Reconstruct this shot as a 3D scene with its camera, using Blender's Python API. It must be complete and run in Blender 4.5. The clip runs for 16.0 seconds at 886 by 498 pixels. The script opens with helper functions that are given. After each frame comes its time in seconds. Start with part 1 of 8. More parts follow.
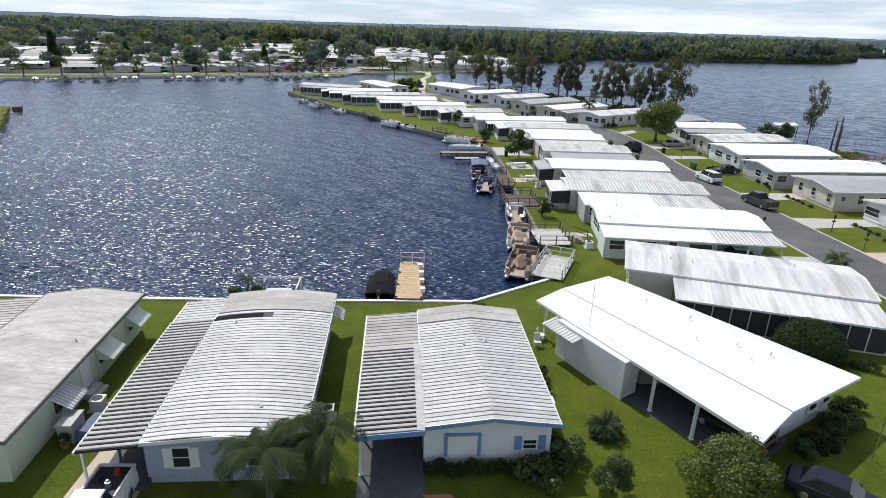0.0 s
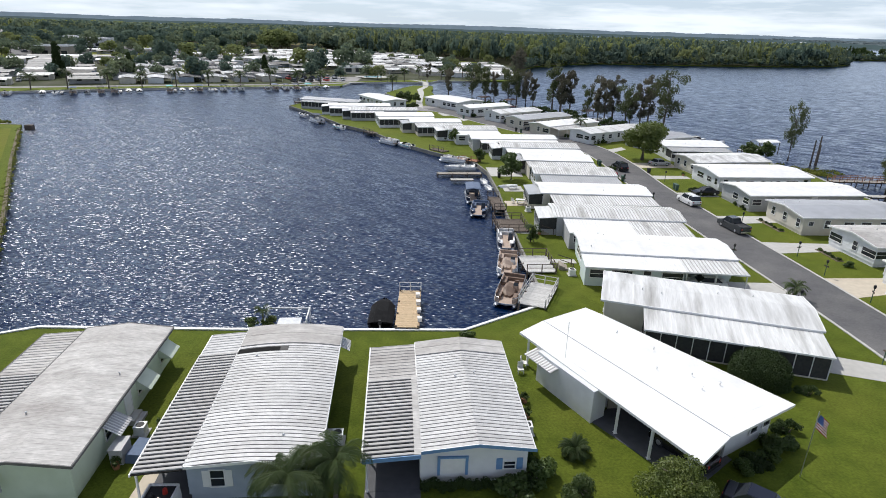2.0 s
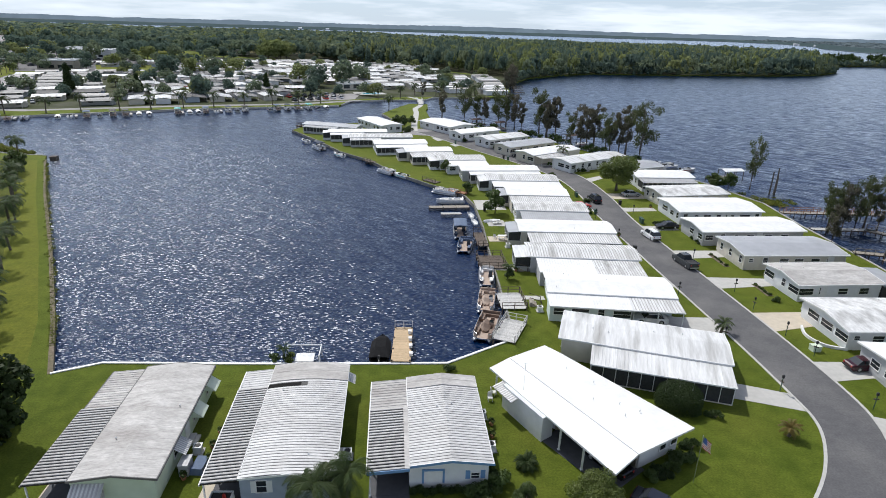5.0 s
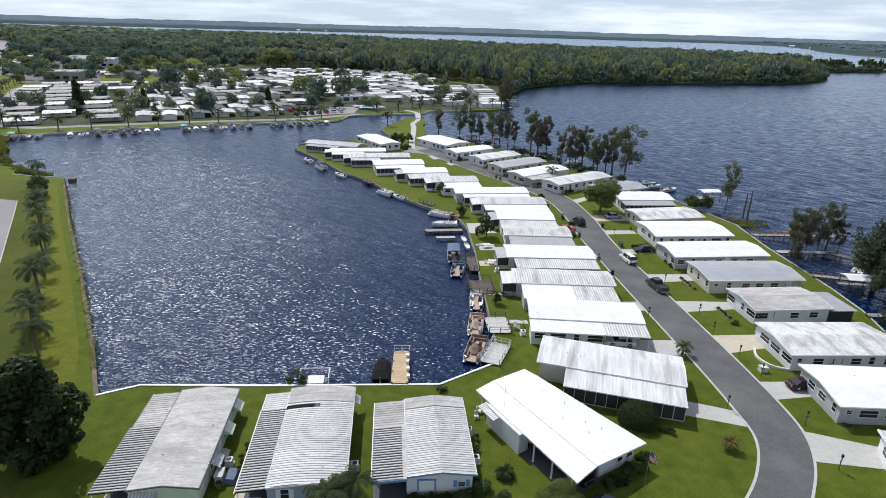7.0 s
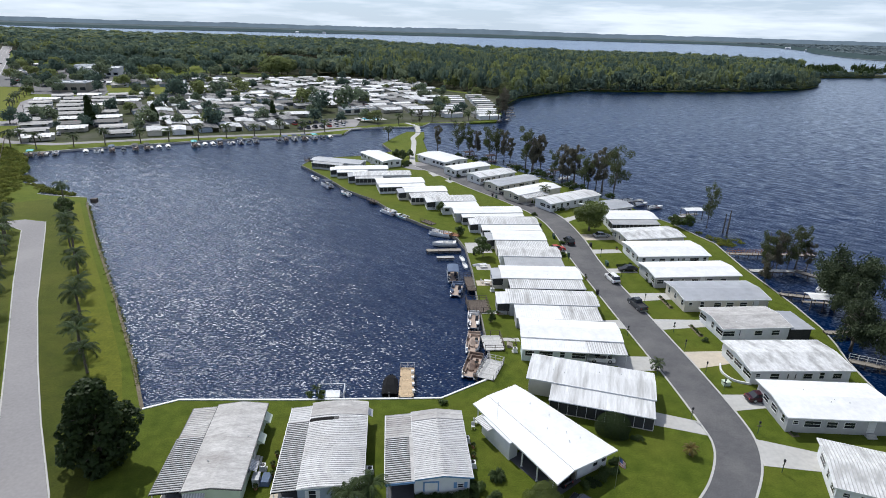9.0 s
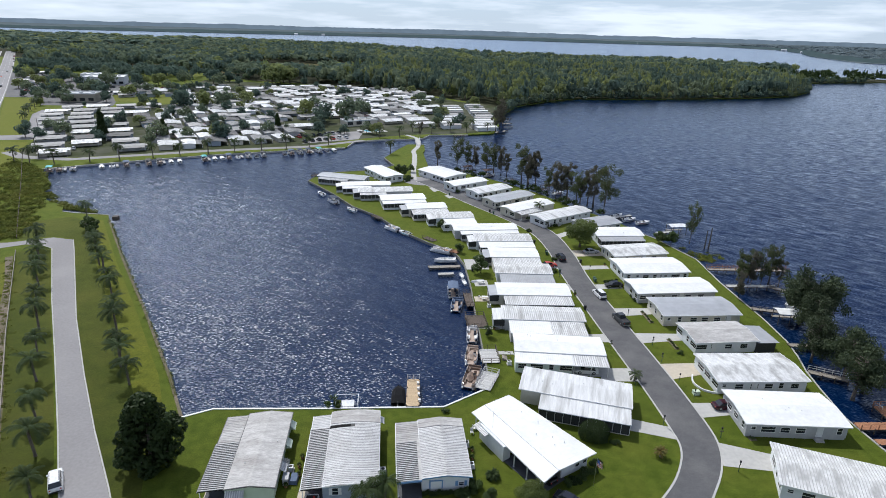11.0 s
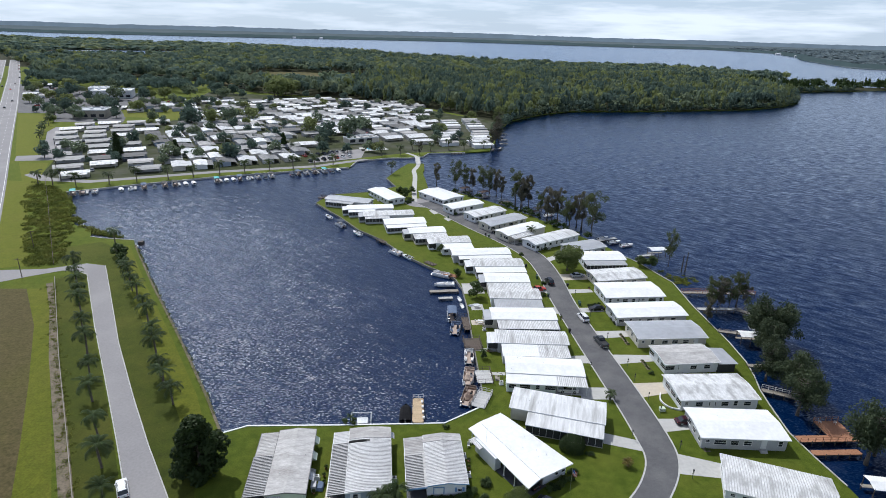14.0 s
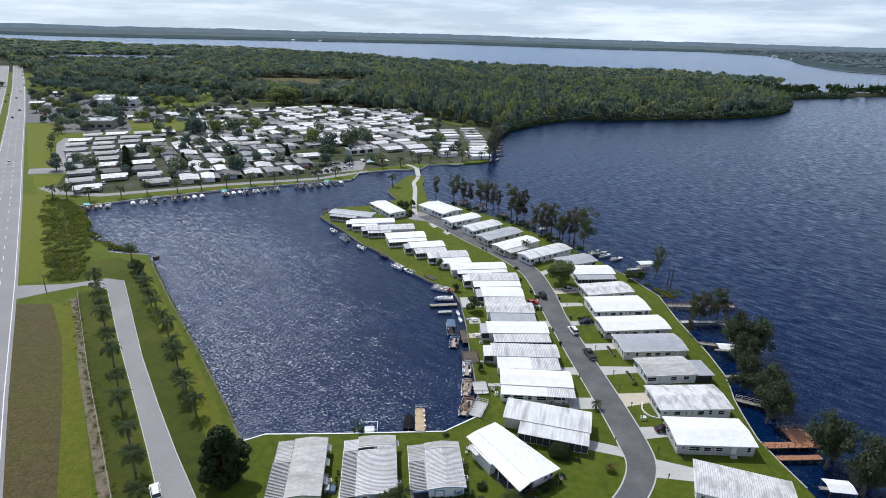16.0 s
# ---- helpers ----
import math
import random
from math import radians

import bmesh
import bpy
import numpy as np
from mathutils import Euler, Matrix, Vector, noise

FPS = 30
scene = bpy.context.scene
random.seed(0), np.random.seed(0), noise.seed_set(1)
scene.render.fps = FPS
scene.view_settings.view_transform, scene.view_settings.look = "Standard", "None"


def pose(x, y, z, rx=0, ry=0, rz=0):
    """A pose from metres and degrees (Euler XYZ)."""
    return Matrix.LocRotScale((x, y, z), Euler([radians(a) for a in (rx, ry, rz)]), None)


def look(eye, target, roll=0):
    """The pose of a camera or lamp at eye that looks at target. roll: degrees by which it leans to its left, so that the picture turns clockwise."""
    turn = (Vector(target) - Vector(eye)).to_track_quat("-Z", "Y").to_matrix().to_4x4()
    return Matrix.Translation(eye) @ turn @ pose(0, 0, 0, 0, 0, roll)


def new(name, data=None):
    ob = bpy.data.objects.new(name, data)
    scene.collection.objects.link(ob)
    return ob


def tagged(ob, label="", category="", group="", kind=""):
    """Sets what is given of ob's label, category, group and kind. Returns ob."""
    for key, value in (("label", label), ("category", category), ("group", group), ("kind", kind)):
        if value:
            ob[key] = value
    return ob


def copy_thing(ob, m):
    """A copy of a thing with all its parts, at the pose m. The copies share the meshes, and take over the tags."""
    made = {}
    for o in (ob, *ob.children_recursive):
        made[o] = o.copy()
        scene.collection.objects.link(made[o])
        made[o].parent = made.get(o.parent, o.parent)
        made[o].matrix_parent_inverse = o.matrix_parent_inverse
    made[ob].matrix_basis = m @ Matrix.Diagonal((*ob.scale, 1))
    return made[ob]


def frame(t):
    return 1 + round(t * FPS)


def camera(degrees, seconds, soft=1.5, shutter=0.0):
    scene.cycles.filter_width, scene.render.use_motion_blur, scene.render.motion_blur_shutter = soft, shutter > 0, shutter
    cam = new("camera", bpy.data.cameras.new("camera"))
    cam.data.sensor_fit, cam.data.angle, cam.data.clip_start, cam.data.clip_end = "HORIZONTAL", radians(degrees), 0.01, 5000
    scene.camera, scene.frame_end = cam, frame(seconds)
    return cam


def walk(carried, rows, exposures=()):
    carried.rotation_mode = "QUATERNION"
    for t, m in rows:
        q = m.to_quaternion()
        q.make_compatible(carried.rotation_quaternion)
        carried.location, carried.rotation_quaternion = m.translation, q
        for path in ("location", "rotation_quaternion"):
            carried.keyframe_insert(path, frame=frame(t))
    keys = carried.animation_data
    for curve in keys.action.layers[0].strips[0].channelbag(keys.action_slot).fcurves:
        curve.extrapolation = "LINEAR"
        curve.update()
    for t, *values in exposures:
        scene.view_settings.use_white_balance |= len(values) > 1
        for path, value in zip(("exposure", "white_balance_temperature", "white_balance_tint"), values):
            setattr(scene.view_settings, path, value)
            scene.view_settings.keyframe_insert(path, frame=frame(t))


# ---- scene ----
cam = camera(73.7, 16.0, soft=0.9)
PATH = [
    (0.0, (-0.014, -0.882, 22.291), (1.498, 17.768, 15.227), 1.831),
    (0.5, (-0.066, -1.723, 23.397), (1.463, 16.924, 16.328), 1.821),
    (1.0, (-0.099, -2.763, 24.649), (1.445, 15.881, 17.575), 1.811),
    (1.5, (-0.123, -3.943, 26.026), (1.438, 14.698, 18.948), 1.802),
    (2.0, (-0.142, -5.235, 27.507), (1.435, 13.403, 20.425), 1.792),
    (2.5, (-0.157, -6.644, 29.071), (1.436, 11.991, 21.986), 1.783),
    (3.0, (-0.167, -8.206, 30.697), (1.442, 10.426, 23.609), 1.774),
    (3.5, (-0.168, -9.990, 32.366), (1.456, 8.640, 25.275), 1.766),
    (4.0, (-0.152, -12.096, 34.057), (1.488, 6.532, 26.962), 1.757),
    (4.5, (-0.084, -13.888, 35.815), (1.571, 4.737, 28.719), 1.749),
    (5.0, (0.058, -15.670, 37.736), (1.728, 2.953, 30.637), 1.742),
    (5.5, (0.190, -17.500, 39.773), (1.875, 1.121, 32.672), 1.734),
    (6.0, (0.227, -19.439, 41.877), (1.926, -0.820, 34.775), 1.727),
    (6.5, (0.084, -21.544, 44.004), (1.798, -2.926, 36.900), 1.720),
    (7.0, (-0.082, -23.691, 46.075), (1.646, -5.075, 38.970), 1.713),
    (7.5, (-0.356, -25.911, 48.209), (1.387, -7.297, 41.103), 1.706),
    (8.0, (-0.701, -28.168, 50.370), (1.055, -9.556, 43.263), 1.700),
    (8.5, (-1.081, -30.430, 52.521), (0.690, -11.819, 45.414), 1.694),
    (9.0, (-1.458, -32.659, 54.626), (0.326, -14.050, 47.520), 1.688),
    (9.5, (-1.856, -35.007, 56.776), (-0.059, -16.398, 49.669), 1.682),
    (10.0, (-2.296, -37.484, 58.947), (-0.485, -18.877, 51.841), 1.677),
    (10.5, (-2.747, -39.995, 61.140), (-0.923, -21.389, 54.035), 1.672),
    (11.0, (-3.181, -42.442, 63.357), (-1.344, -23.837, 56.253), 1.667),
    (11.5, (-3.568, -44.728, 65.598), (-1.718, -26.123, 58.496), 1.663),
    (12.0, (-3.930, -46.870, 67.840), (-2.068, -28.266, 60.739), 1.658),
    (12.5, (-4.284, -49.044, 70.094), (-2.409, -30.440, 62.996), 1.654),
    (13.0, (-4.631, -51.246, 72.360), (-2.744, -32.643, 65.263), 1.650),
    (13.5, (-4.973, -53.474, 74.634), (-3.074, -34.871, 67.540), 1.647),
    (14.0, (-5.311, -55.723, 76.914), (-3.400, -37.121, 69.823), 1.644),
    (14.5, (-5.648, -57.992, 79.198), (-3.725, -39.389, 72.110), 1.640),
    (15.0, (-5.985, -60.276, 81.484), (-4.051, -41.674, 74.399), 1.638),
    (15.5, (-6.325, -62.573, 83.768), (-4.379, -43.970, 76.687), 1.635),
    (16.0, (-6.668, -64.879, 86.049), (-4.711, -46.276, 78.972), 1.633),
]
walk(cam, [(t, look(eye, target, roll)) for t, eye, target, roll in PATH], [(0.0, -0.31, 6450, 10), (7.0, -0.36, 6230, 10), (16.0, -0.43, 6000, 10)])

# ---- light ----
SUN_AZ, SUN_EL = 28.0, 52.0     # degrees left of +y, degrees up
sun_dir = Vector((-math.sin(radians(SUN_AZ)) * math.cos(radians(SUN_EL)), math.cos(radians(SUN_AZ)) * math.cos(radians(SUN_EL)), math.sin(radians(SUN_EL))))
sun = new("sun", bpy.data.lights.new("sun", "SUN"))
sun.data.energy, sun.data.angle, sun.data.color = 4.7, radians(0.55), (1.0, 0.965, 0.90)
sun.matrix_world = look(sun_dir * 300, (0, 0, 0))

world = bpy.data.worlds.new("sky")
scene.world = world
world.use_nodes = True
wn, wl = world.node_tree.nodes, world.node_tree.links
wn.clear()
sky = wn.new("ShaderNodeTexSky")
sky.sky_type, sky.sun_disc = "NISHITA", False
sky.sun_elevation, sky.sun_rotation = radians(SUN_EL), radians(-SUN_AZ)
sky.dust_density, sky.air_density, sky.ozone_density = 1.0, 1.0, 2.0
# broken cumulus over a hazy blue sky
coord = wn.new("ShaderNodeTexCoord")
stretch = wn.new("ShaderNodeMapping")
stretch.inputs["Scale"].default_value = (1.0, 1.0, 9.0)
clouds = wn.new("ShaderNodeTexNoise")
clouds.inputs["Scale"].default_value, clouds.inputs["Detail"].default_value, clouds.inputs["Roughness"].default_value = 3.4, 8.0, 0.6
ramp = wn.new("ShaderNodeValToRGB")
ramp.color_ramp.elements[0].position, ramp.color_ramp.elements[1].position = 0.47, 0.64
mix = wn.new("ShaderNodeMix")
mix.data_type = "RGBA"
mix.inputs["B"].default_value = (15.2, 15.4, 15.8, 1)
back = wn.new("ShaderNodeBackground")
back.inputs["Strength"].default_value = 0.084
wout = wn.new("ShaderNodeOutputWorld")
wl.new(coord.outputs["Generated"], stretch.inputs["Vector"])
wl.new(stretch.outputs["Vector"], clouds.inputs["Vector"])
wl.new(clouds.outputs["Fac"], ramp.inputs["Fac"])
wl.new(ramp.outputs["Color"], mix.inputs["Factor"])
cool = wn.new("ShaderNodeMix")
cool.data_type, cool.blend_type = "RGBA", "MULTIPLY"
cool.inputs["Factor"].default_value, cool.inputs["B"].default_value = 1.0, (0.62, 0.85, 1.24, 1)
wl.new(sky.outputs["Color"], cool.inputs["A"])
wl.new(cool.outputs["Result"], mix.inputs["A"])
# bright haze low over the horizon
split = wn.new("ShaderNodeSeparateXYZ")
wl.new(coord.outputs["Generated"], split.inputs["Vector"])
low = wn.new("ShaderNodeMapRange")
low.inputs["From Min"].default_value, low.inputs["From Max"].default_value = 0.0, 0.55
low.inputs["To Min"].default_value, low.inputs["To Max"].default_value = 0.62, 0.0
wl.new(split.outputs["Z"], low.inputs["Value"])
hazy = wn.new("ShaderNodeMix")
hazy.data_type = "RGBA"
hazy.inputs["B"].default_value = (13.6, 15.4, 17.2, 1)
wl.new(low.outputs["Result"], hazy.inputs["Factor"])
# thin bright cloud veil round the unseen sun, added to brighten water reflections
toward = wn.new("ShaderNodeVectorMath")
toward.operation = "DOT_PRODUCT"
toward.inputs[1].default_value = sun_dir
wl.new(coord.outputs["Generated"], toward.inputs[0])
glare = wn.new("ShaderNodeMapRange")
glare.interpolation_type = "SMOOTHSTEP"
glare.inputs["From Min"].default_value, glare.inputs["From Max"].default_value = 0.62, 0.97
glare.inputs["To Min"].default_value, glare.inputs["To Max"].default_value = 0.0, 0.7
wl.new(toward.outputs["Value"], glare.inputs["Value"])
veil = wn.new("ShaderNodeMix")
veil.data_type = "RGBA"
veil.inputs["B"].default_value = (15.0, 15.2, 15.6, 1)
wl.new(glare.outputs["Result"], veil.inputs["Factor"])
wl.new(mix.outputs["Result"], veil.inputs["A"])
wl.new(veil.outputs["Result"], hazy.inputs["A"])
wl.new(hazy.outputs["Result"], back.inputs["Color"])
wl.new(back.outputs["Background"], wout.inputs["Surface"])


# ---- materials ----
def material(name, a, b, scale=1.0, rough=0.6, bump=0.0, metallic=0.0, c=None, c_scale=0.1, c_amount=0.5, bump_scale=None, local=False, specular=0.5, stretched=None, vary=0.0, through_light=0.0, mottle=None, sheen=None):
    """Two tones mixed at a fine scale, a third tone in larger patches, fine relief; vary: how much objects differ in value."""
    m = bpy.data.materials.new(name)
    m.use_nodes = True
    n, l = m.node_tree.nodes, m.node_tree.links
    p = n["Principled BSDF"]
    p.inputs["Roughness"].default_value, p.inputs["Metallic"].default_value = rough, metallic
    p.inputs["Specular IOR Level"].default_value = specular
    if sheen:
        # soft glow of blades seen at a low angle: (strength, tint)
        p.inputs["Sheen Weight"].default_value, p.inputs["Sheen Roughness"].default_value, p.inputs["Sheen Tint"].default_value = sheen[0], 0.45, (*sheen[1], 1)
    if local:
        vec = n.new("ShaderNodeTexCoord").outputs["Object"]
    else:
        vec = n.new("ShaderNodeNewGeometry").outputs["Position"]
    if stretched:
        mp = n.new("ShaderNodeMapping")
        mp.inputs["Scale"].default_value = stretched
        l.new(vec, mp.inputs["Vector"])
        vec = mp.outputs["Vector"]

    def noise_at(s, detail=5.0):
        t = n.new("ShaderNodeTexNoise")
        t.inputs["Scale"].default_value, t.inputs["Detail"].default_value = s, detail
        l.new(vec, t.inputs["Vector"])
        return t.outputs["Fac"]

    def ramp_of(fac, lo, hi):
        r = n.new("ShaderNodeMapRange")
        r.inputs["From Min"].default_value, r.inputs["From Max"].default_value = lo, hi
        l.new(fac, r.inputs["Value"])
        return r.outputs["Result"]

    def mixed(fac, x, y):
        k = n.new("ShaderNodeMix")
        k.data_type = "RGBA"
        for sock, v in (("A", x), ("B", y)):
            if isinstance(v, tuple):
                k.inputs[sock].default_value = (*v, 1)
            else:
                l.new(v, k.inputs[sock])
        l.new(fac, k.inputs["Factor"])
        return k.outputs["Result"]

    col = mixed(ramp_of(noise_at(scale), 0.3, 0.7), a, b)
    if c:
        f = ramp_of(noise_at(c_scale, 4.0), 0.45, 0.45 + 0.3 / max(c_amount, 0.05))
        col = mixed(f, col, c)
    if mottle:
        # uneven wear at a middle scale: (scale, strength)
        hs = n.new("ShaderNodeHueSaturation")
        f = ramp_of(noise_at(mottle[0], 6.0), 0.3, 0.7)
        mr = f.node
        mr.inputs["To Min"].default_value, mr.inputs["To Max"].default_value = 1.0 - mottle[1], 1.0 + mottle[1]
        l.new(f, hs.inputs["Value"])
        l.new(col, hs.inputs["Color"])
        col = hs.outputs["Color"]
    if vary:
        info = n.new("ShaderNodeObjectInfo")
        hsv = n.new("ShaderNodeHueSaturation")
        l.new(ramp_of(info.outputs["Random"], 0.0, 1.0), hsv.inputs["Value"])
        mr = hsv.inputs["Value"].links[0].from_node
        mr.inputs["To Min"].default_value, mr.inputs["To Max"].default_value = 1.0 - vary, 1.0 + vary
        l.new(col, hsv.inputs["Color"])
        col = hsv.outputs["Color"]
    l.new(col, p.inputs["Base Color"])
    if bump:
        bn = n.new("ShaderNodeBump")
        bn.inputs["Strength"].default_value, bn.inputs["Distance"].default_value = bump, 0.05
        l.new(noise_at(bump_scale or scale * 3), bn.inputs["Height"])
        l.new(bn.outputs["Normal"], p.inputs["Normal"])
    if through_light:
        tr = n.new("ShaderNodeBsdfTranslucent")
        l.new(col, tr.inputs["Color"])
        ms = n.new("ShaderNodeMixShader")
        ms.inputs["Fac"].default_value = through_light
        l.new(p.outputs["BSDF"], ms.inputs[1])
        l.new(tr.outputs["BSDF"], ms.inputs[2])
        l.new(ms.outputs["Shader"], n["Material Output"].inputs["Surface"])
    return m


def plain(name, col, rough=0.5, metallic=0.0):
    return material(name, tuple(0.88 * v for v in col), tuple(min(1, 1.1 * v) for v in col), 3.0, rough, 0.05, metallic, local=True)


M_roof = material("roof_white_metal", (0.74, 0.74, 0.735), (0.58, 0.58, 0.57), 0.9, 0.45, 0.05, 0.0, (0.25, 0.24, 0.22), 0.5, 0.72, local=True, stretched=(2.2, 0.22, 1.0), mottle=(3.5, 0.08))
M_roof_pure = material("roof_white_coating", (0.82, 0.82, 0.81), (0.74, 0.74, 0.73), 0.6, 0.5, 0.03, 0.0, (0.60, 0.59, 0.56), 0.22, 0.35, mottle=(1.5, 0.05))
M_roof_pan = material("roof_pan_metal", (0.57, 0.565, 0.56), (0.47, 0.465, 0.46), 0.5, 0.5, 0.04, 0.0, (0.39, 0.37, 0.355), 0.3, 0.45, vary=0.10, mottle=(2.5, 0.12), specular=0.4)
M_roof_pan_grey = material("carport_pan_metal", (0.46, 0.45, 0.44), (0.37, 0.36, 0.35), 0.5, 0.6, 0.04, 0.0, (0.33, 0.31, 0.295), 0.3, 0.4, vary=0.10, specular=0.25)
# Carport grooves and roof seams: grime, with shade between pans put into colour.
M_roof_groove = material("roof_groove_grime_shade", (0.012, 0.012, 0.012), (0.022, 0.021, 0.020), 2.0, 0.9, 0.1, specular=0.1)
M_roof_seam = material("roof_seam_grime_shade", (0.13, 0.127, 0.124), (0.09, 0.088, 0.086), 2.0, 0.9, 0.1, specular=0.1)
M_roof_grey = material("roof_grey_metal", (0.42, 0.43, 0.45), (0.35, 0.36, 0.38), 0.5, 0.45, 0.05, 0.1, (0.26, 0.26, 0.27), 0.25, 0.4)
M_roof_old = material("roof_weathered_coating", (0.53, 0.515, 0.495), (0.37, 0.355, 0.34), 1.1, 0.7, 0.1, 0.0, (0.25, 0.23, 0.215), 0.25, 0.75, stretched=(0.5, 1.3, 1.0), mottle=(4.0, 0.18))
M_roof_dark = material("roof_dark_shingle", (0.17, 0.165, 0.16), (0.12, 0.118, 0.115), 1.2, 0.85, 0.1)
M_roof_brown = material("roof_brown_shingle", (0.135, 0.085, 0.070), (0.090, 0.060, 0.050), 1.2, 0.85, 0.1)
M_roof_stained = material("roof_peeling_coating", (0.70, 0.70, 0.69), (0.58, 0.58, 0.57), 1.2, 0.6, 0.1, 0.0, (0.17, 0.16, 0.15), 0.55, 0.9, stretched=(1.0, 0.45, 1.0), mottle=(3.0, 0.14), local=True)
M_wall = material("wall_white_siding", (0.74, 0.75, 0.76), (0.66, 0.67, 0.68), 1.2, 0.55, 0.08, 0.0, (0.56, 0.56, 0.55), 0.3, 0.2)
M_wall_cream = material("wall_cream_siding", (0.62, 0.58, 0.50), (0.55, 0.51, 0.44), 1.2, 0.6, 0.08)
M_wall_blue = material("wall_blue_grey_siding", (0.36, 0.41, 0.48), (0.31, 0.36, 0.43), 1.2, 0.6, 0.08)
M_wall_green = material("wall_pale_green_siding", (0.58, 0.66, 0.52), (0.52, 0.60, 0.46), 1.0, 0.6, 0.08, 0.0, (0.45, 0.48, 0.43), 0.4, 0.3)
M_wall_mint = material("wall_pale_mint_siding", (0.62, 0.70, 0.665), (0.55, 0.63, 0.60), 1.0, 0.6, 0.08)
M_brown = material("brown_boat_vinyl", (0.21, 0.145, 0.105), (0.15, 0.10, 0.075), 2.0, 0.6, 0.1, local=True)
M_hull_navy = material("navy_boat_panels", (0.022, 0.030, 0.055), (0.014, 0.020, 0.038), 2.0, 0.35, 0.05, local=True)
M_wall_grey = material("wall_grey_siding", (0.46, 0.46, 0.47), (0.40, 0.40, 0.41), 1.2, 0.6, 0.08)
M_wall_tan = material("wall_tan_siding", (0.36, 0.32, 0.26), (0.30, 0.27, 0.22), 1.2, 0.6, 0.08)
M_awning = material("pale_green_awning", (0.60, 0.66, 0.54), (0.52, 0.58, 0.47), 1.2, 0.55, 0.05)
M_trim = material("trim_white_paint", (0.78, 0.78, 0.77), (0.70, 0.70, 0.69), 2.0, 0.5, 0.05)
M_trim_blue = material("trim_blue_paint", (0.16, 0.30, 0.52), (0.13, 0.26, 0.46), 2.0, 0.5, 0.05)
M_glass = material("window_glass", (0.02, 0.025, 0.03), (0.03, 0.035, 0.045), 0.5, 0.08, 0.0)
M_screen = material("porch_screen", (0.025, 0.027, 0.03), (0.05, 0.05, 0.05), 4.0, 0.7, 0.05)
M_concrete = material("concrete", (0.50, 0.49, 0.46), (0.42, 0.41, 0.39), 1.5, 0.85, 0.15, 0.0, (0.33, 0.32, 0.30), 0.18, 0.35)
# Basin seawall: shade on its face put into a darker, patchy concrete colour.
M_seawall = material("shaded_seawall", (0.25, 0.24, 0.215), (0.17, 0.165, 0.15), 1.0, 0.85, 0.2, 0.0, (0.10, 0.10, 0.085), 0.25, 0.6)
M_drive_tan = material("concrete_tan", (0.56, 0.49, 0.39), (0.48, 0.42, 0.33), 1.5, 0.85, 0.15, 0.0, (0.38, 0.33, 0.27), 0.2, 0.3)
M_asphalt = material("asphalt", (0.104, 0.102, 0.105), (0.080, 0.079, 0.082), 0.9, 0.85, 0.2, 0.0, (0.150, 0.145, 0.142), 0.16, 0.9, bump_scale=12.0, mottle=(5.0, 0.16))
# Grey carport floor, with the shade under the roof put into its tone.
M_carport = material("carport_floor_shaded_grey", (0.085, 0.088, 0.10), (0.065, 0.067, 0.075), 1.5, 0.8, 0.15, 0.0, (0.13, 0.13, 0.135), 0.3, 0.3)
M_asphalt_pale = material("asphalt_sun_bleached", (0.275, 0.262, 0.262), (0.225, 0.215, 0.215), 2.0, 0.9, 0.2, 0.0, (0.36, 0.342, 0.335), 0.06, 0.5)
M_grass = material("lawn_grass", (0.080, 0.106, 0.011), (0.042, 0.064, 0.005), 0.55, 0.9, 0.5, 0.0, (0.112, 0.118, 0.017), 0.10, 0.55, bump_scale=9.0, specular=0.12, mottle=(5.0, 0.26), sheen=(0.32, (0.62, 0.68, 0.10)))
M_grass_olive = material("olive_lawn_grass", (0.042, 0.055, 0.006), (0.021, 0.032, 0.004), 0.45, 0.9, 0.5, 0.0, (0.084, 0.080, 0.015), 0.07, 0.6, bump_scale=9.0, specular=0.12, mottle=(3.0, 0.25), sheen=(0.42, (0.66, 0.68, 0.12)))
M_grass_dry = material("dry_field_grass", (0.094, 0.074, 0.034), (0.062, 0.052, 0.022), 0.5, 0.95, 0.5, 0.0, (0.084, 0.082, 0.019), 0.05, 0.5, bump_scale=6.0, specular=0.1, mottle=(1.6, 0.3), sheen=(0.3, (0.62, 0.57, 0.26)))
M_grass_bright = material("verge_grass", (0.106, 0.114, 0.011), (0.070, 0.084, 0.008), 0.5, 0.9, 0.4, 0.0, (0.112, 0.100, 0.022), 0.07, 0.5, bump_scale=8.0, specular=0.12, mottle=(2.2, 0.25), sheen=(0.4, (0.68, 0.70, 0.12)))
# Grass and asphalt tones, darkened for the shade between village homes.
M_yard = material("village_yards", (0.066, 0.074, 0.034), (0.036, 0.046, 0.018), 0.25, 0.95, 0.3, 0.0, (0.15, 0.14, 0.13), 0.06, 0.6, specular=0.1)
M_soil = material("bare_soil", (0.135, 0.108, 0.072), (0.185, 0.150, 0.108), 1.2, 0.95, 0.6, 0.0, (0.075, 0.080, 0.024), 0.35, 0.8, mottle=(2.5, 0.3))
M_wood = material("dock_boards_weathered", (0.36, 0.32, 0.27), (0.27, 0.24, 0.20), 3.0, 0.8, 0.2, vary=0.15, stretched=(1, 6, 1))
M_wood_pale = material("dock_boards_pale", (0.58, 0.57, 0.55), (0.48, 0.47, 0.45), 3.0, 0.8, 0.2, vary=0.12)
# Greyer tone for raised ribs, so that they stand out on the sheets.
M_roof_rib = material("roof_rib_grey", (0.44, 0.43, 0.415), (0.36, 0.35, 0.34), 1.0, 0.7, 0.05)
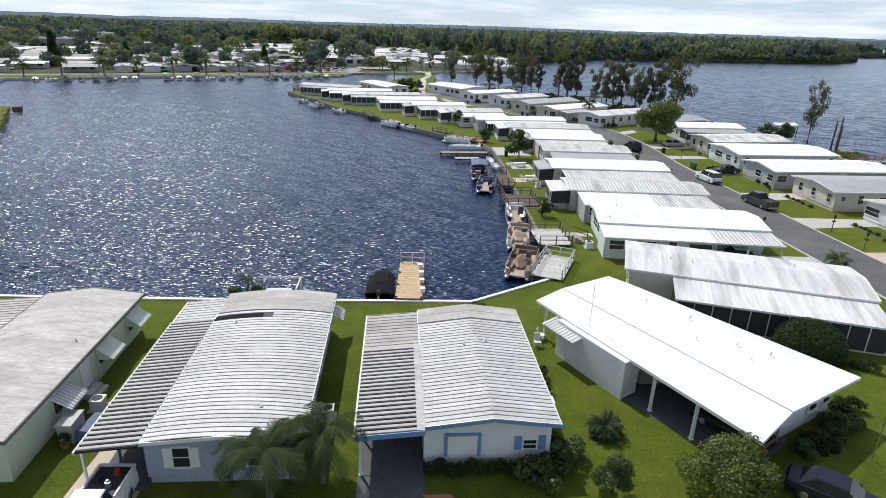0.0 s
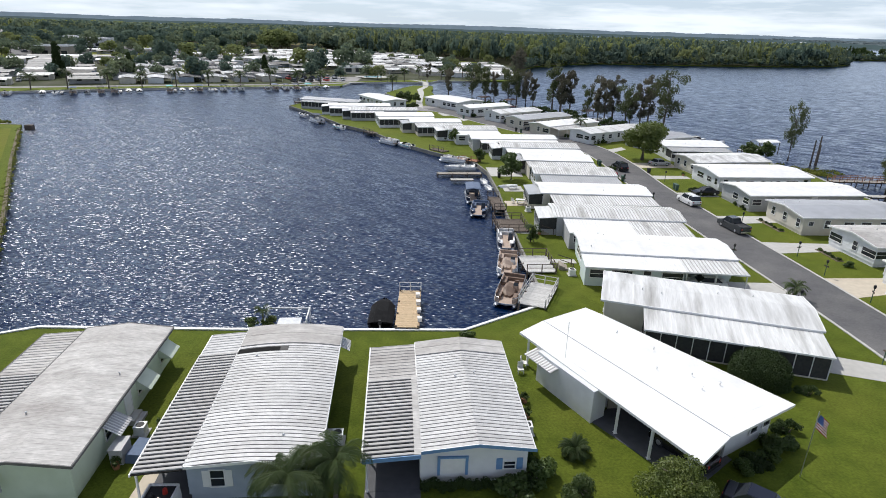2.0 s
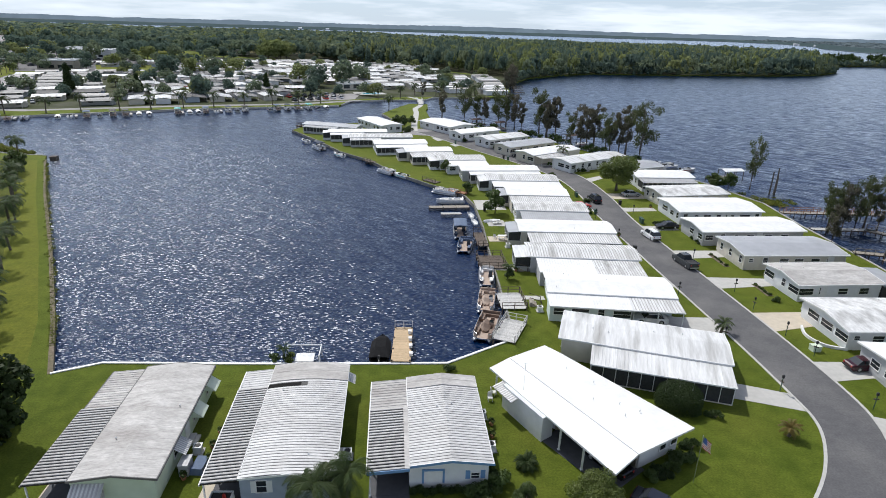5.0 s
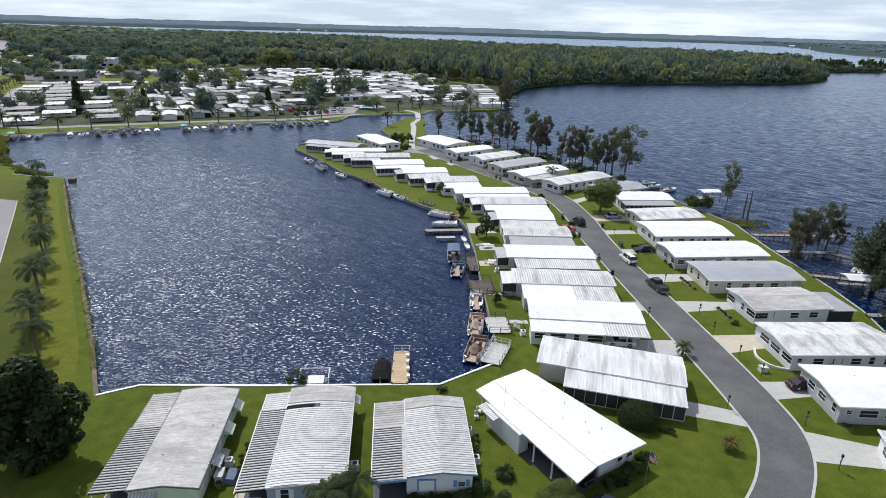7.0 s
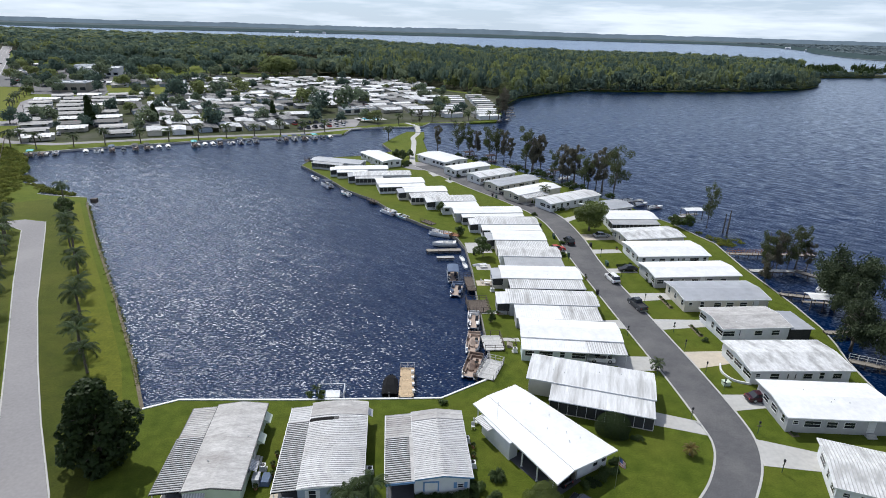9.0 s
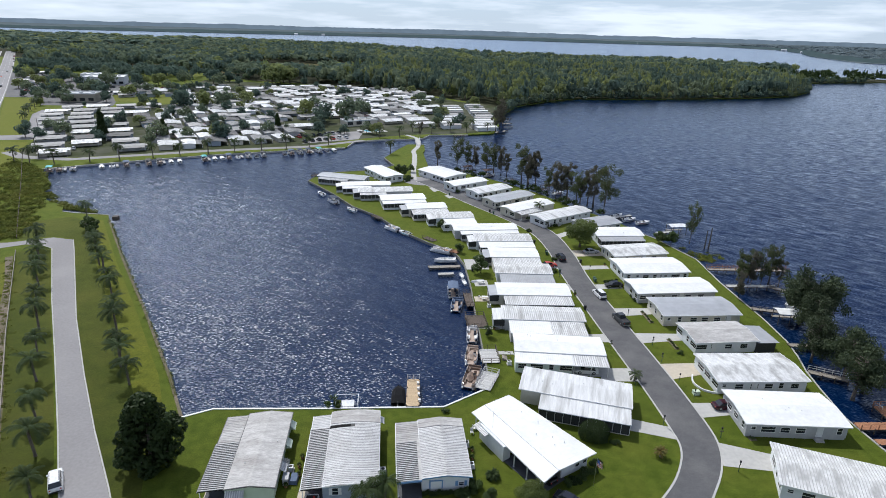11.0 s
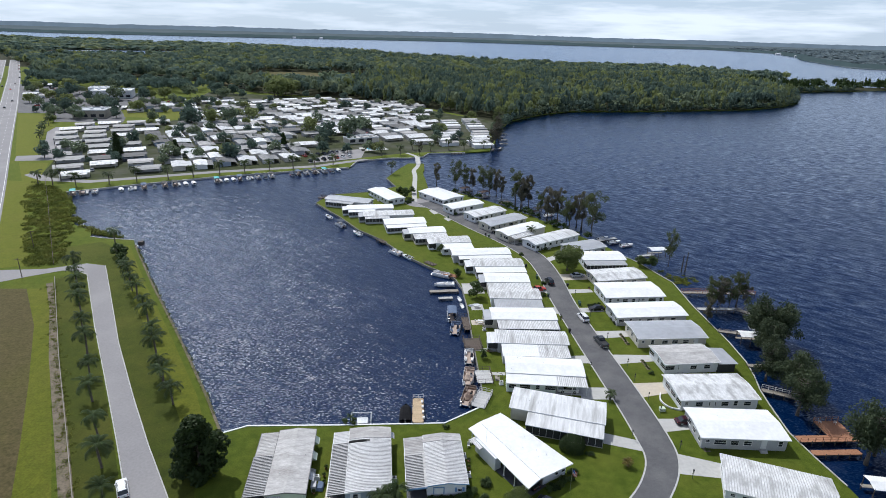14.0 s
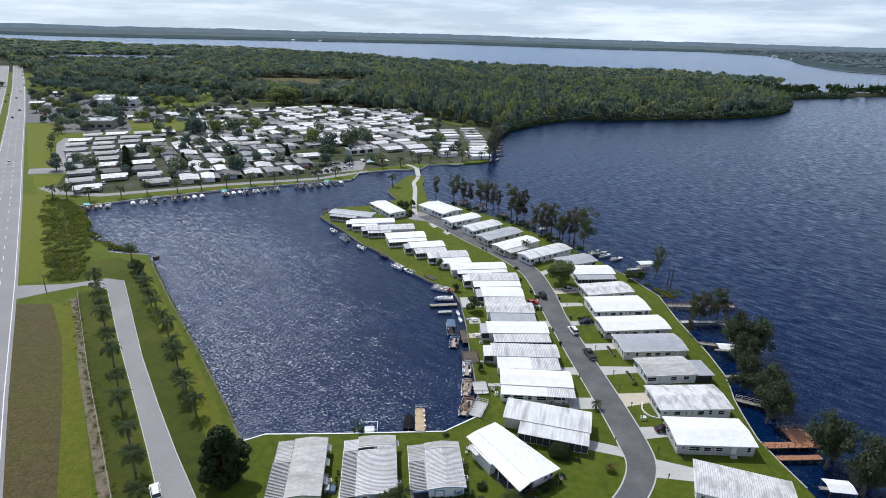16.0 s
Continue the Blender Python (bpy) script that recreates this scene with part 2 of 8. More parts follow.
M_wood_tan = material("dock_boards_new", (0.56, 0.42, 0.26), (0.48, 0.35, 0.21), 3.0, 0.75, 0.2, vary=0.10)
M_wood_dark = material("dark_timber", (0.09, 0.07, 0.055), (0.13, 0.10, 0.08), 4.0, 0.85, 0.2)
M_wood_red = material("red_brown_deck", (0.40, 0.19, 0.10), (0.32, 0.15, 0.08), 3.0, 0.8, 0.2, vary=0.12)
M_bark = material("bark_grey", (0.17, 0.14, 0.11), (0.10, 0.085, 0.07), 5.0, 0.9, 0.4)
M_leaf = material("leaves_green", (0.090, 0.135, 0.032), (0.055, 0.090, 0.022), 1.6, 0.55, 0.0, 0.0, (0.140, 0.175, 0.040), 0.5, 0.4, vary=0.2, through_light=0.4)
M_leaf_light = material("leaves_light_green", (0.135, 0.175, 0.034), (0.085, 0.120, 0.024), 1.6, 0.55, 0.0, 0.0, (0.200, 0.215, 0.045), 0.4, 0.4, vary=0.2, through_light=0.4)
M_leaf_dark = material("leaves_dark_green", (0.046, 0.074, 0.022), (0.028, 0.048, 0.014), 1.6, 0.6, 0.0, 0.0, (0.070, 0.094, 0.026), 0.5, 0.3, vary=0.2, through_light=0.3, specular=0.2)
M_moss = material("cypress_foliage_with_moss", (0.165, 0.152, 0.105), (0.110, 0.106, 0.070), 1.2, 0.8, 0.0, 0.0, (0.225, 0.200, 0.160), 0.5, 0.45, vary=0.2, through_light=0.4)
M_moss_green = material("cypress_foliage", (0.118, 0.140, 0.056), (0.078, 0.098, 0.038), 1.2, 0.8, 0.0, 0.0, (0.160, 0.160, 0.085), 0.5, 0.4, vary=0.15, through_light=0.4)
M_palm = material("palm_fronds", (0.076, 0.108, 0.040), (0.045, 0.070, 0.025), 2.0, 0.45, 0.0, 0.0, (0.125, 0.130, 0.050), 0.8, 0.3, vary=0.2, through_light=0.4, specular=0.2)
M_palm_gold = material("golden_palm_fronds", (0.22, 0.15, 0.045), (0.13, 0.11, 0.03), 2.0, 0.6, 0.0, 0.0, (0.09, 0.11, 0.03), 0.8, 0.4, through_light=0.4, specular=0.2)
# Darker copy of the cypress foliage: backlit shade put into the leaf colour.
M_moss_dark = material("shaded_cypress_foliage", (0.066, 0.090, 0.040), (0.042, 0.060, 0.028), 1.2, 0.8, 0.0, 0.0, (0.095, 0.112, 0.056), 0.5, 0.4, vary=0.15, through_light=0.35)
# Woods: distance haze put into paler, greyer leaf colours, village trees included.
M_forest = material("forest_canopy_hazed", (0.212, 0.258, 0.160), (0.132, 0.174, 0.116), 0.06, 0.9, 0.0, 0.0, (0.260, 0.280, 0.142), 0.011, 0.45, specular=0.1, through_light=0.36)
M_forest_dark = material("dark_oak_canopy_hazed", (0.136, 0.188, 0.144), (0.086, 0.128, 0.104), 0.08, 0.9, 0.0, 0.0, (0.164, 0.206, 0.142), 0.02, 0.4, specular=0.1, through_light=0.32)
M_forest_light = material("fresh_canopy_hazed", (0.262, 0.295, 0.112), (0.188, 0.225, 0.095), 0.08, 0.9, 0.0, 0.0, (0.270, 0.265, 0.140), 0.02, 0.4, specular=0.1, through_light=0.4)
# Far woods: aerial haze put into a pale blue-grey base colour.
M_forest_far = material("distant_woods_hazed", (0.19, 0.235, 0.25), (0.15, 0.19, 0.205), 0.01, 1.0, 0.0, 0.0, (0.23, 0.265, 0.265), 0.003, 0.5, specular=0.0, through_light=0.4)
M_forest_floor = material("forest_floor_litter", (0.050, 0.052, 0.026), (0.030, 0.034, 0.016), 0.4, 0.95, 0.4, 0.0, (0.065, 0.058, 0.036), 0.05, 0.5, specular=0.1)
M_roof_slate = material("roof_dull_grey_metal", (0.24, 0.238, 0.235), (0.17, 0.168, 0.166), 0.5, 0.6, 0.05, 0.0, (0.13, 0.125, 0.12), 0.25, 0.5, vary=0.25)
M_marsh = material("marsh_plants", (0.200, 0.215, 0.045), (0.085, 0.112, 0.026), 0.3, 0.9, 0.0, 0.0, (0.230, 0.215, 0.060), 0.09, 0.5, specular=0.1, through_light=0.4)
M_black = plain("black_rubber", (0.02, 0.02, 0.022), 0.7)
M_chrome = plain("aluminium", (0.62, 0.63, 0.64), 0.3, 0.9)
M_canvas_black = material("black_canvas", (0.010, 0.010, 0.011), (0.018, 0.018, 0.019), 3.0, 0.95, 0.2, specular=0.1)
M_navy = plain("navy_canvas", (0.03, 0.045, 0.075), 0.8)
M_slate = plain("grey_blue_canvas", (0.10, 0.14, 0.22), 0.8)
M_vinyl = plain("tan_vinyl", (0.38, 0.29, 0.23), 0.6)
M_vinyl_white = plain("white_vinyl", (0.75, 0.74, 0.72), 0.5)
M_gel = plain("white_gelcoat", (0.78, 0.78, 0.77), 0.2)
M_red = plain("red_paint", (0.42, 0.04, 0.03), 0.35)
M_blue = plain("blue_paint", (0.05, 0.10, 0.30), 0.35)
M_teal = plain("teal_paint", (0.05, 0.40, 0.40), 0.4)
M_green_paint = plain("dark_green_paint", (0.04, 0.09, 0.06), 0.4)
M_car_white = plain("car_paint_white", (0.80, 0.80, 0.80), 0.2)
M_car_black = plain("car_paint_black", (0.012, 0.012, 0.015), 0.12)
M_car_navy = plain("car_paint_navy", (0.006, 0.009, 0.022), 0.3)
M_car_grey = plain("car_paint_grey", (0.05, 0.055, 0.06), 0.2)
M_car_silver = plain("car_paint_silver", (0.45, 0.46, 0.47), 0.25, 0.3)
M_car_maroon = plain("car_paint_maroon", (0.045, 0.008, 0.014), 0.2)
M_pool = plain("pool_water", (0.10, 0.45, 0.55), 0.1)
M_white_line = plain("road_paint_white", (0.7, 0.7, 0.68), 0.7)

# open water: dark, with wind ripples on top of a longer chop
def water_material(name, chop, ripple, rough, deep):
    m = bpy.data.materials.new(name)
    m.use_nodes = True
    n, l = m.node_tree.nodes, m.node_tree.links
    n.remove(n["Principled BSDF"])
    body, gloss, edge, blend = n.new("ShaderNodeBsdfDiffuse"), n.new("ShaderNodeBsdfAnisotropic"), n.new("ShaderNodeFresnel"), n.new("ShaderNodeMixShader")
    gloss.distribution = "BECKMANN"
    gloss.inputs["Color"].default_value = (0.76, 0.80, 0.86, 1)
    gloss.inputs["Roughness"].default_value, edge.inputs["IOR"].default_value = rough, 1.345
    l.new(edge.outputs["Fac"], blend.inputs["Fac"])
    l.new(body.outputs["BSDF"], blend.inputs[1])
    l.new(gloss.outputs["BSDF"], blend.inputs[2])
    l.new(blend.outputs["Shader"], n["Material Output"].inputs["Surface"])
    place = n.new("ShaderNodeNewGeometry").outputs["Position"]

    def vec(op, a, b=None, scale=None):
        k = n.new("ShaderNodeVectorMath")
        k.operation = op
        l.new(a, k.inputs[0])
        if isinstance(b, tuple):
            k.inputs[1].default_value = b
        elif b is not None:
            l.new(b, k.inputs[1])
        if scale is not None:
            l.new(scale, k.inputs["Scale"])
        return k

    def span(value, lo, hi, out_lo, out_hi):
        k = n.new("ShaderNodeMapRange")
        k.interpolation_type = "SMOOTHSTEP"
        k.inputs["From Min"].default_value, k.inputs["From Max"].default_value = lo, hi
        k.inputs["To Min"].default_value, k.inputs["To Max"].default_value = out_lo, out_hi
        l.new(value, k.inputs["Value"])
        return k.outputs["Result"]

    def times(a, b):
        k = n.new("ShaderNodeMath")
        k.operation = "MULTIPLY"
        l.new(a, k.inputs[0])
        l.new(b, k.inputs[1])
        return k.outputs["Value"]

    def noise_of(turn, stretch, scale, detail):
        mp = n.new("ShaderNodeMapping")
        mp.vector_type = "TEXTURE"
        mp.inputs["Rotation"].default_value, mp.inputs["Scale"].default_value = (0, 0, radians(turn)), stretch
        l.new(place, mp.inputs["Vector"])
        t = n.new("ShaderNodeTexNoise")
        t.inputs["Scale"].default_value, t.inputs["Detail"].default_value = scale, detail
        l.new(mp.outputs["Vector"], t.inputs["Vector"])
        return t

    # the wind is strongest over the open basin, drops under the village shore and in the lee of the homes
    basin = span(vec("DISTANCE", place, (-50.0, 100.0, 0.0)).outputs["Value"], 95.0, 190.0, 1.0, LAKE_RIPPLE)
    village = span(vec("DISTANCE", place, (20.0, 330.0, 0.0)).outputs["Value"], 90.0, 250.0, 0.42, 1.0)
    lee = span(vec("DISTANCE", place, (42.0, 115.0, 0.0)).outputs["Value"], 32.0, 98.0, 0.5, 1.0)
    gust = noise_of(-25, (2.5, 1.0, 1.0), 0.03, 3.0).outputs["Fac"]
    squall = span(gust, 0.3, 0.7, 0.72, 1.18)
    wind = times(times(basin, village), times(lee, squall))
    slopes = None
    for turn, stretch, sc, d, k, driven in ((-42, (3.2, 1.0, 1.0), 0.62, 2.0, chop, squall), (-8, (1.9, 1.0, 1.0), 3.1, 2.0, ripple, wind)):
        centred = vec("SUBTRACT", noise_of(turn, stretch, sc, d).outputs["Color"], (0.5, 0.5, 0.5))
        scaled = vec("SCALE", vec("MULTIPLY", centred.outputs["Vector"], (k, k * 1.3, 0.0)).outputs["Vector"], None, driven)
        slopes = vec("ADD", slopes.outputs["Vector"], scaled.outputs["Vector"]) if slopes else scaled
    unit = vec("NORMALIZE", vec("ADD", slopes.outputs["Vector"], (0, 0, 1)).outputs["Vector"])
    l.new(unit.outputs["Vector"], gloss.inputs["Normal"])
    l.new(unit.outputs["Vector"], edge.inputs["Normal"])
    tone = n.new("ShaderNodeMix")
    tone.data_type = "RGBA"
    tone.inputs["A"].default_value, tone.inputs["B"].default_value = (*deep, 1), (*(1.6 * v for v in deep), 1)
    l.new(gust, tone.inputs["Factor"])
    l.new(tone.outputs["Result"], body.inputs["Color"])
    return m


LAKE_RIPPLE = 0.20      # ripples on the wide lake against those in the basin
M_water = water_material("lake_water", 0.50, 1.98, 0.285, (0.0009, 0.0085, 0.0345))
M_water_calm = water_material("calm_lake_water", 0.40, 1.0, 0.25, (0.008, 0.024, 0.060))


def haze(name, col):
    """The distance: haze put into a plain pale backdrop colour that glows itself."""
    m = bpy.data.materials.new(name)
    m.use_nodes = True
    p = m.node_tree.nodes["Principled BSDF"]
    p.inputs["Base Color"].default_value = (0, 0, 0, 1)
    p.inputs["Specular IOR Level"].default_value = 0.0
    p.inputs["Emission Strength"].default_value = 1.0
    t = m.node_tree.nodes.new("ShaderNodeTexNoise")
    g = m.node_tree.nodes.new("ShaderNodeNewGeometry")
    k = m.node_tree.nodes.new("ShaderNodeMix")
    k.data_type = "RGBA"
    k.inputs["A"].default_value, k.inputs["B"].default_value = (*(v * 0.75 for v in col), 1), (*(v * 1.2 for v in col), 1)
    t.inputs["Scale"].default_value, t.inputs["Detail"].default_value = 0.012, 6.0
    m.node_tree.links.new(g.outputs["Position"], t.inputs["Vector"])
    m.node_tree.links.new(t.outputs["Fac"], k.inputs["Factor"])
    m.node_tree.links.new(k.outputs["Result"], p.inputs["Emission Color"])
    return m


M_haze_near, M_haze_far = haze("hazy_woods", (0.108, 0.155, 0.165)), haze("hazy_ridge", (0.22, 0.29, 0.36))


# ---- mesh helpers ----
from mathutils.geometry import tessellate_polygon


class Shape:
    """Vertices and faces of one mesh, with a material slot for each face."""

    def __init__(self):
        self.v, self.f, self.s = [], [], []

    def add(self, verts, faces, slot=0, m=None):
        k = len(self.v)
        self.v += [tuple(m @ Vector(p)) if m else tuple(p) for p in verts]
        self.f += [tuple(i + k for i in f) for f in faces]
        self.s += [slot] * len(faces)
        return self

    def box(self, x0, x1, y0, y1, z0, z1, slot=0, m=None):
        v = [(x, y, z) for z in (z0, z1) for x, y in ((x0, y0), (x1, y0), (x1, y1), (x0, y1))]
        return self.add(v, [(3, 2, 1, 0), (4, 5, 6, 7), (0, 1, 5, 4), (1, 2, 6, 5), (2, 3, 7, 6), (3, 0, 4, 7)], slot, m)

    def prism(self, poly, z0, z1, slot=0, sides=True, bottom=False):
        tris = tessellate_polygon([[Vector((x, y, 0)) for x, y in poly]])
        area = sum(a[0] * b[1] - b[0] * a[1] for a, b in zip(poly, poly[1:] + poly[:1]))
        n = len(poly)
        fix = []
        for t in tris:
            a, b, c = (poly[i] for i in t)
            up = (b[0] - a[0]) * (c[1] - a[1]) - (b[1] - a[1]) * (c[0] - a[0]) > 0
            fix.append(tuple(t) if up else tuple(reversed(t)))
        self.add([(x, y, z1) for x, y in poly], fix, slot)
        if sides:
            f = [(i, (i + 1) % n, n + (i + 1) % n, n + i) for i in range(n)]
            if area < 0:
                f = [tuple(reversed(q)) for q in f]
            self.add([(x, y, z0) for x, y in poly] + [(x, y, z1) for x, y in poly], f, slot)
        if bottom:
            self.add([(x, y, z0) for x, y in poly], [tuple(reversed(t)) for t in fix], slot)
        return self

    def tube(self, points, radii, sides=7, slot=0):
        """A tapered round tube through the points."""
        rings = []
        for i, p in enumerate(points):
            d = Vector(points[min(i + 1, len(points) - 1)]) - Vector(points[max(i - 1, 0)])
            q = d.to_track_quat("Z", "Y")
            r = radii[i] if isinstance(radii, (list, tuple)) else radii
            rings.append([Vector(p) + q @ Vector((r * math.cos(6.2832 * k / sides), r * math.sin(6.2832 * k / sides), 0)) for k in range(sides)])
        v = [c for ring in rings for c in ring]
        f = [(i * sides + k, i * sides + (k + 1) % sides, (i + 1) * sides + (k + 1) % sides, (i + 1) * sides + k) for i in range(len(points) - 1) for k in range(sides)]
        f += [tuple(reversed(range(sides))), tuple(range(len(v) - sides, len(v)))]
        return self.add(v, f, slot)

    def loft(self, rings, slot=0, caps=True):
        """Skin over rings of equally many points."""
        n = len(rings[0])
        v = [p for r in rings for p in r]
        f = [(i * n + k, i * n + (k + 1) % n, (i + 1) * n + (k + 1) % n, (i + 1) * n + k) for i in range(len(rings) - 1) for k in range(n)]
        if caps:
            f += [tuple(reversed(range(n))), tuple(range(len(v) - n, len(v)))]
        return self.add(v, f, slot)

    def mesh(self, name, mats, smooth=False):
        me = bpy.data.meshes.new(name)
        me.from_pydata(self.v, [], self.f)
        for m in (mats if isinstance(mats, (list, tuple)) else [mats]):
            me.materials.append(m)
        me.polygons.foreach_set("material_index", self.s)
        if smooth:
            me.polygons.foreach_set("use_smooth", [True] * len(self.f))
        me.update()
        return me


def fast_mesh(name, verts, quads, mat):
    """A mesh of quads from arrays."""
    me = bpy.data.meshes.new(name)
    me.vertices.add(len(verts))
    me.vertices.foreach_set("co", np.asarray(verts, dtype=np.float32).ravel())
    k = quads.shape[1]
    me.loops.add(quads.size)
    me.loops.foreach_set("vertex_index", quads.astype(np.int32).ravel())
    me.polygons.add(len(quads))
    me.polygons.foreach_set("loop_start", np.arange(0, quads.size, k, dtype=np.int32))
    me.polygons.foreach_set("loop_total", np.full(len(quads), k, dtype=np.int32))
    me.materials.append(mat)
    me.update(calc_edges=True)
    return me


def part(name, shape, mats, parent, label="", m=None, smooth=False):
    """One mesh object under a thing or a part."""
    ob = new(name, shape if isinstance(shape, bpy.types.Mesh) else shape.mesh(name, mats, smooth))
    ob.parent = parent
    if m:
        ob.matrix_basis = m
    if label:
        ob["label"] = label
    return ob


def thing(name, label, category, m=None, group="", kind=""):
    ob = new(name)
    ob.empty_display_size = 0.3
    if m:
        ob.matrix_basis = m
    return tagged(ob, label, category, group, kind)


def solid(name, shape, mats, label, category, m=None, group="", kind="", smooth=False):
    """A thing of one mesh."""
    ob = new(name, shape if isinstance(shape, bpy.types.Mesh) else shape.mesh(name, mats, smooth))
    if m:
        ob.matrix_basis = m
    return tagged(ob, label, category, group, kind)


def strip(left, right, z0, z1):
    """A flat band between two lines of equally many points, with thickness."""
    return Shape().prism(list(left) + list(reversed(right)), z0, z1)


def band(line, width, z0, z1):
    """A flat band of one width along a line."""
    L, R = [], []
    for i, p in enumerate(line):
        a, b = Vector(line[max(i - 1, 0)]), Vector(line[min(i + 1, len(line) - 1)])
        d = (b - a).normalized()
        o = Vector((-d.y, d.x)) * width / 2
        L.append(tuple(Vector(p) + o)), R.append(tuple(Vector(p) - o))
    s = Shape()
    for i in range(len(line) - 1):
        v = [(*q, z) for z in (z0, z1) for q in (R[i], R[i + 1], L[i + 1], L[i])]
        s.add(v, [(4, 5, 6, 7), (0, 1, 5, 4), (2, 3, 7, 6)] + ([(3, 0, 4, 7)] if i == 0 else []) + ([(1, 2, 6, 5)] if i == len(line) - 2 else []))
    return s


def smooth_line(pts, per=6):
    """Points on a smooth curve through pts."""
    out = []
    for i in range(len(pts) - 1):
        p0, p1, p2, p3 = (Vector(pts[max(0, min(len(pts) - 1, i + k))]) for k in (-1, 0, 1, 2))
        for j in range(per):
            t = j / per
            out.append(tuple(0.5 * (2 * p1 + (p2 - p0) * t + (2 * p0 - 5 * p1 + 4 * p2 - p3) * t * t + (3 * p1 - p0 - 3 * p2 + p3) * t ** 3)))
    return out + [tuple(pts[-1])]


# ---- ground and water ----
WATER = -0.7
east_shore = [(88, -600), (82, -120), (78.8, -20), (78.3, 22.6), (77.6, 30), (77.3, 38), (79.0, 47), (80.4, 53), (82.5, 58.7), (84.2, 65), (85.3, 74.9), (85.7, 84.3), (86.2, 96.9), (88.0, 113.5), (86.2, 120), (83.6, 131),
              (80.6, 137.5), (77.9, 146.5), (74, 154.7), (70, 161), (64.9, 170.6), (58.5, 185), (50.5, 198), (39.4, 212.8), (28, 226), (16, 231), (15.2, 266), (16.5, 272), (17.2, 288)]
north_cap = [(8, 288), (3, 276), (-1, 264.5), (-4.9, 252.2), (-2.5, 243), (-0.3, 235.3), (-9.1, 226), (-15.3, 224), (-29.1, 220.2), (-34.8, 212.5)]
west_shore = [(-36.8, 205.5), (-24.2, 184.1), (-16.3, 168.1), (-6.9, 156.2), (1.4, 139.6), (9.2, 128.9), (14.7, 122.9), (17.0, 118), (18.2, 110.7), (18.0, 95.6), (17.2, 83), (16.6, 70), (16.2, 61.2), (15.9, 53.6)]
front_wall = [(14.6, 50.0), (6.4, 45.0), (-16, 45.6), (-33.5, 46.4), (-38.2, 44.3)]
bank = [(-44.5, 57.3), (-58.6, 84.1), (-76.8, 117.3), (-95.2, 152.6)]
bank_cap = [(-97.5, 157.8), (-109.6, 160.1), (-114.5, 162)]
marsh_edge = [(-117, 168.4), (-126.5, 176), (-133.6, 187), (-137, 200), (-147, 214)]
far_wall = [(-152.5, 223.7), (-129, 236.6), (-92, 254.5), (-63.6, 264.5), (-26, 277)]
main_shore = [(-22, 294), (-3.1, 302.8), (8.3, 303.5), (17.5, 307), (22.1, 318), (46, 321.2), (62.9, 326.9), (72.5, 359.4), (76.5, 392.4), (90.4, 425.6), (104.6, 460.6), (140, 500), (176.1, 526.9), (237.4, 532.1),
              (305, 545.8), (377, 560.3), (440, 590), (488.2, 631.4), (530, 690), (560, 762), (700, 800), (803, 832), (1180, 850), (1180, 868), (820, 868), (650, 870), (650, 930), (690, 960)]
far_near = [(727.7, 980.1), (596.8, 1151.0), (372.7, 1200.0), (146.8, 1315.5), (-124.6, 1625.2), (-318.1, 1916.4), (-689.0, 1994.7), (-1079.4, 2117.4), (-1979.0, 2312.9), (-4800, 2600)]
land = east_shore + north_cap + west_shore + front_wall + bank + bank_cap + marsh_edge + far_wall + main_shore + far_near + [(-4800, -600)]
ground = solid("ground", Shape().prism(land, -3.0, 0.0), M_grass, "mown green lawn and low land round the basin", "lawn", kind="structure")

far_land = [(-4800, 2990), (-2300, 2960), (-1383, 2780), (-716, 2861), (337, 3052), (1132, 2833), (1549, 2800), (1640, 2450), (1500, 2060), (1330, 1790), (1215, 1480), (1196, 1431), (1300, 1330), (1600, 1250), (4800, 1100), (4800, 4700), (-4800, 4700)]
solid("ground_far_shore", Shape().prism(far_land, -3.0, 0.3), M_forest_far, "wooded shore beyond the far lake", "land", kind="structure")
water = solid("water", Shape().add([(-4900, -700, WATER), (4900, -700, WATER), (4900, 4800, WATER), (-4900, 4800, WATER)], [(0, 1, 2, 3)]), M_water, "dark blue lake water with wind ripples", "water", kind="structure")

far_lake = main_shore[-3:] + far_near + [(-4800, 2990), (-2300, 2960), (-1383, 2780), (-716, 2861), (337, 3052), (1132, 2833), (1549, 2800), (1640, 2450), (1500, 2060), (1330, 1790), (1215, 1480), (1196, 1431), (1100, 1100), (900, 900), (830, 869)]
solid("water_far_lake", Shape().prism(far_lake, WATER, WATER + 0.06, sides=False), M_water_calm, "pale sheltered water of the far lake", "water", kind="structure")

# retaining walls with pale caps
for line, w in ((front_wall, 0.34), (west_shore, 0.28), (north_cap[3:] + west_shore[:1], 0.28), (far_wall, 0.5), (bank_cap, 0.3)):
    solid("seawall", band(line, w, -2.0, 0.13), M_trim if w == 0.34 else M_seawall if w == 0.28 else M_concrete, "pale concrete seawall along the basin", "seawall", kind="structure")
solid("seawall", band(east_shore[3:17], 0.24, -2.0, 0.16), M_concrete, "white capped seawall along the lake lots", "seawall", kind="structure")
solid("seawall", band([(main_shore[0][0] - 3, main_shore[0][1] - 14)] + main_shore[:6], 0.4, -2.0, 0.12), M_concrete, "concrete seawall at the village basin", "seawall", kind="structure")
# bare bank under the left lawn
solid("bank_edge", band([front_wall[-1]] + bank, 0.55, -0.75, 0.02), M_soil, "worn soil and stone edge of the bank", "bank", kind="structure")

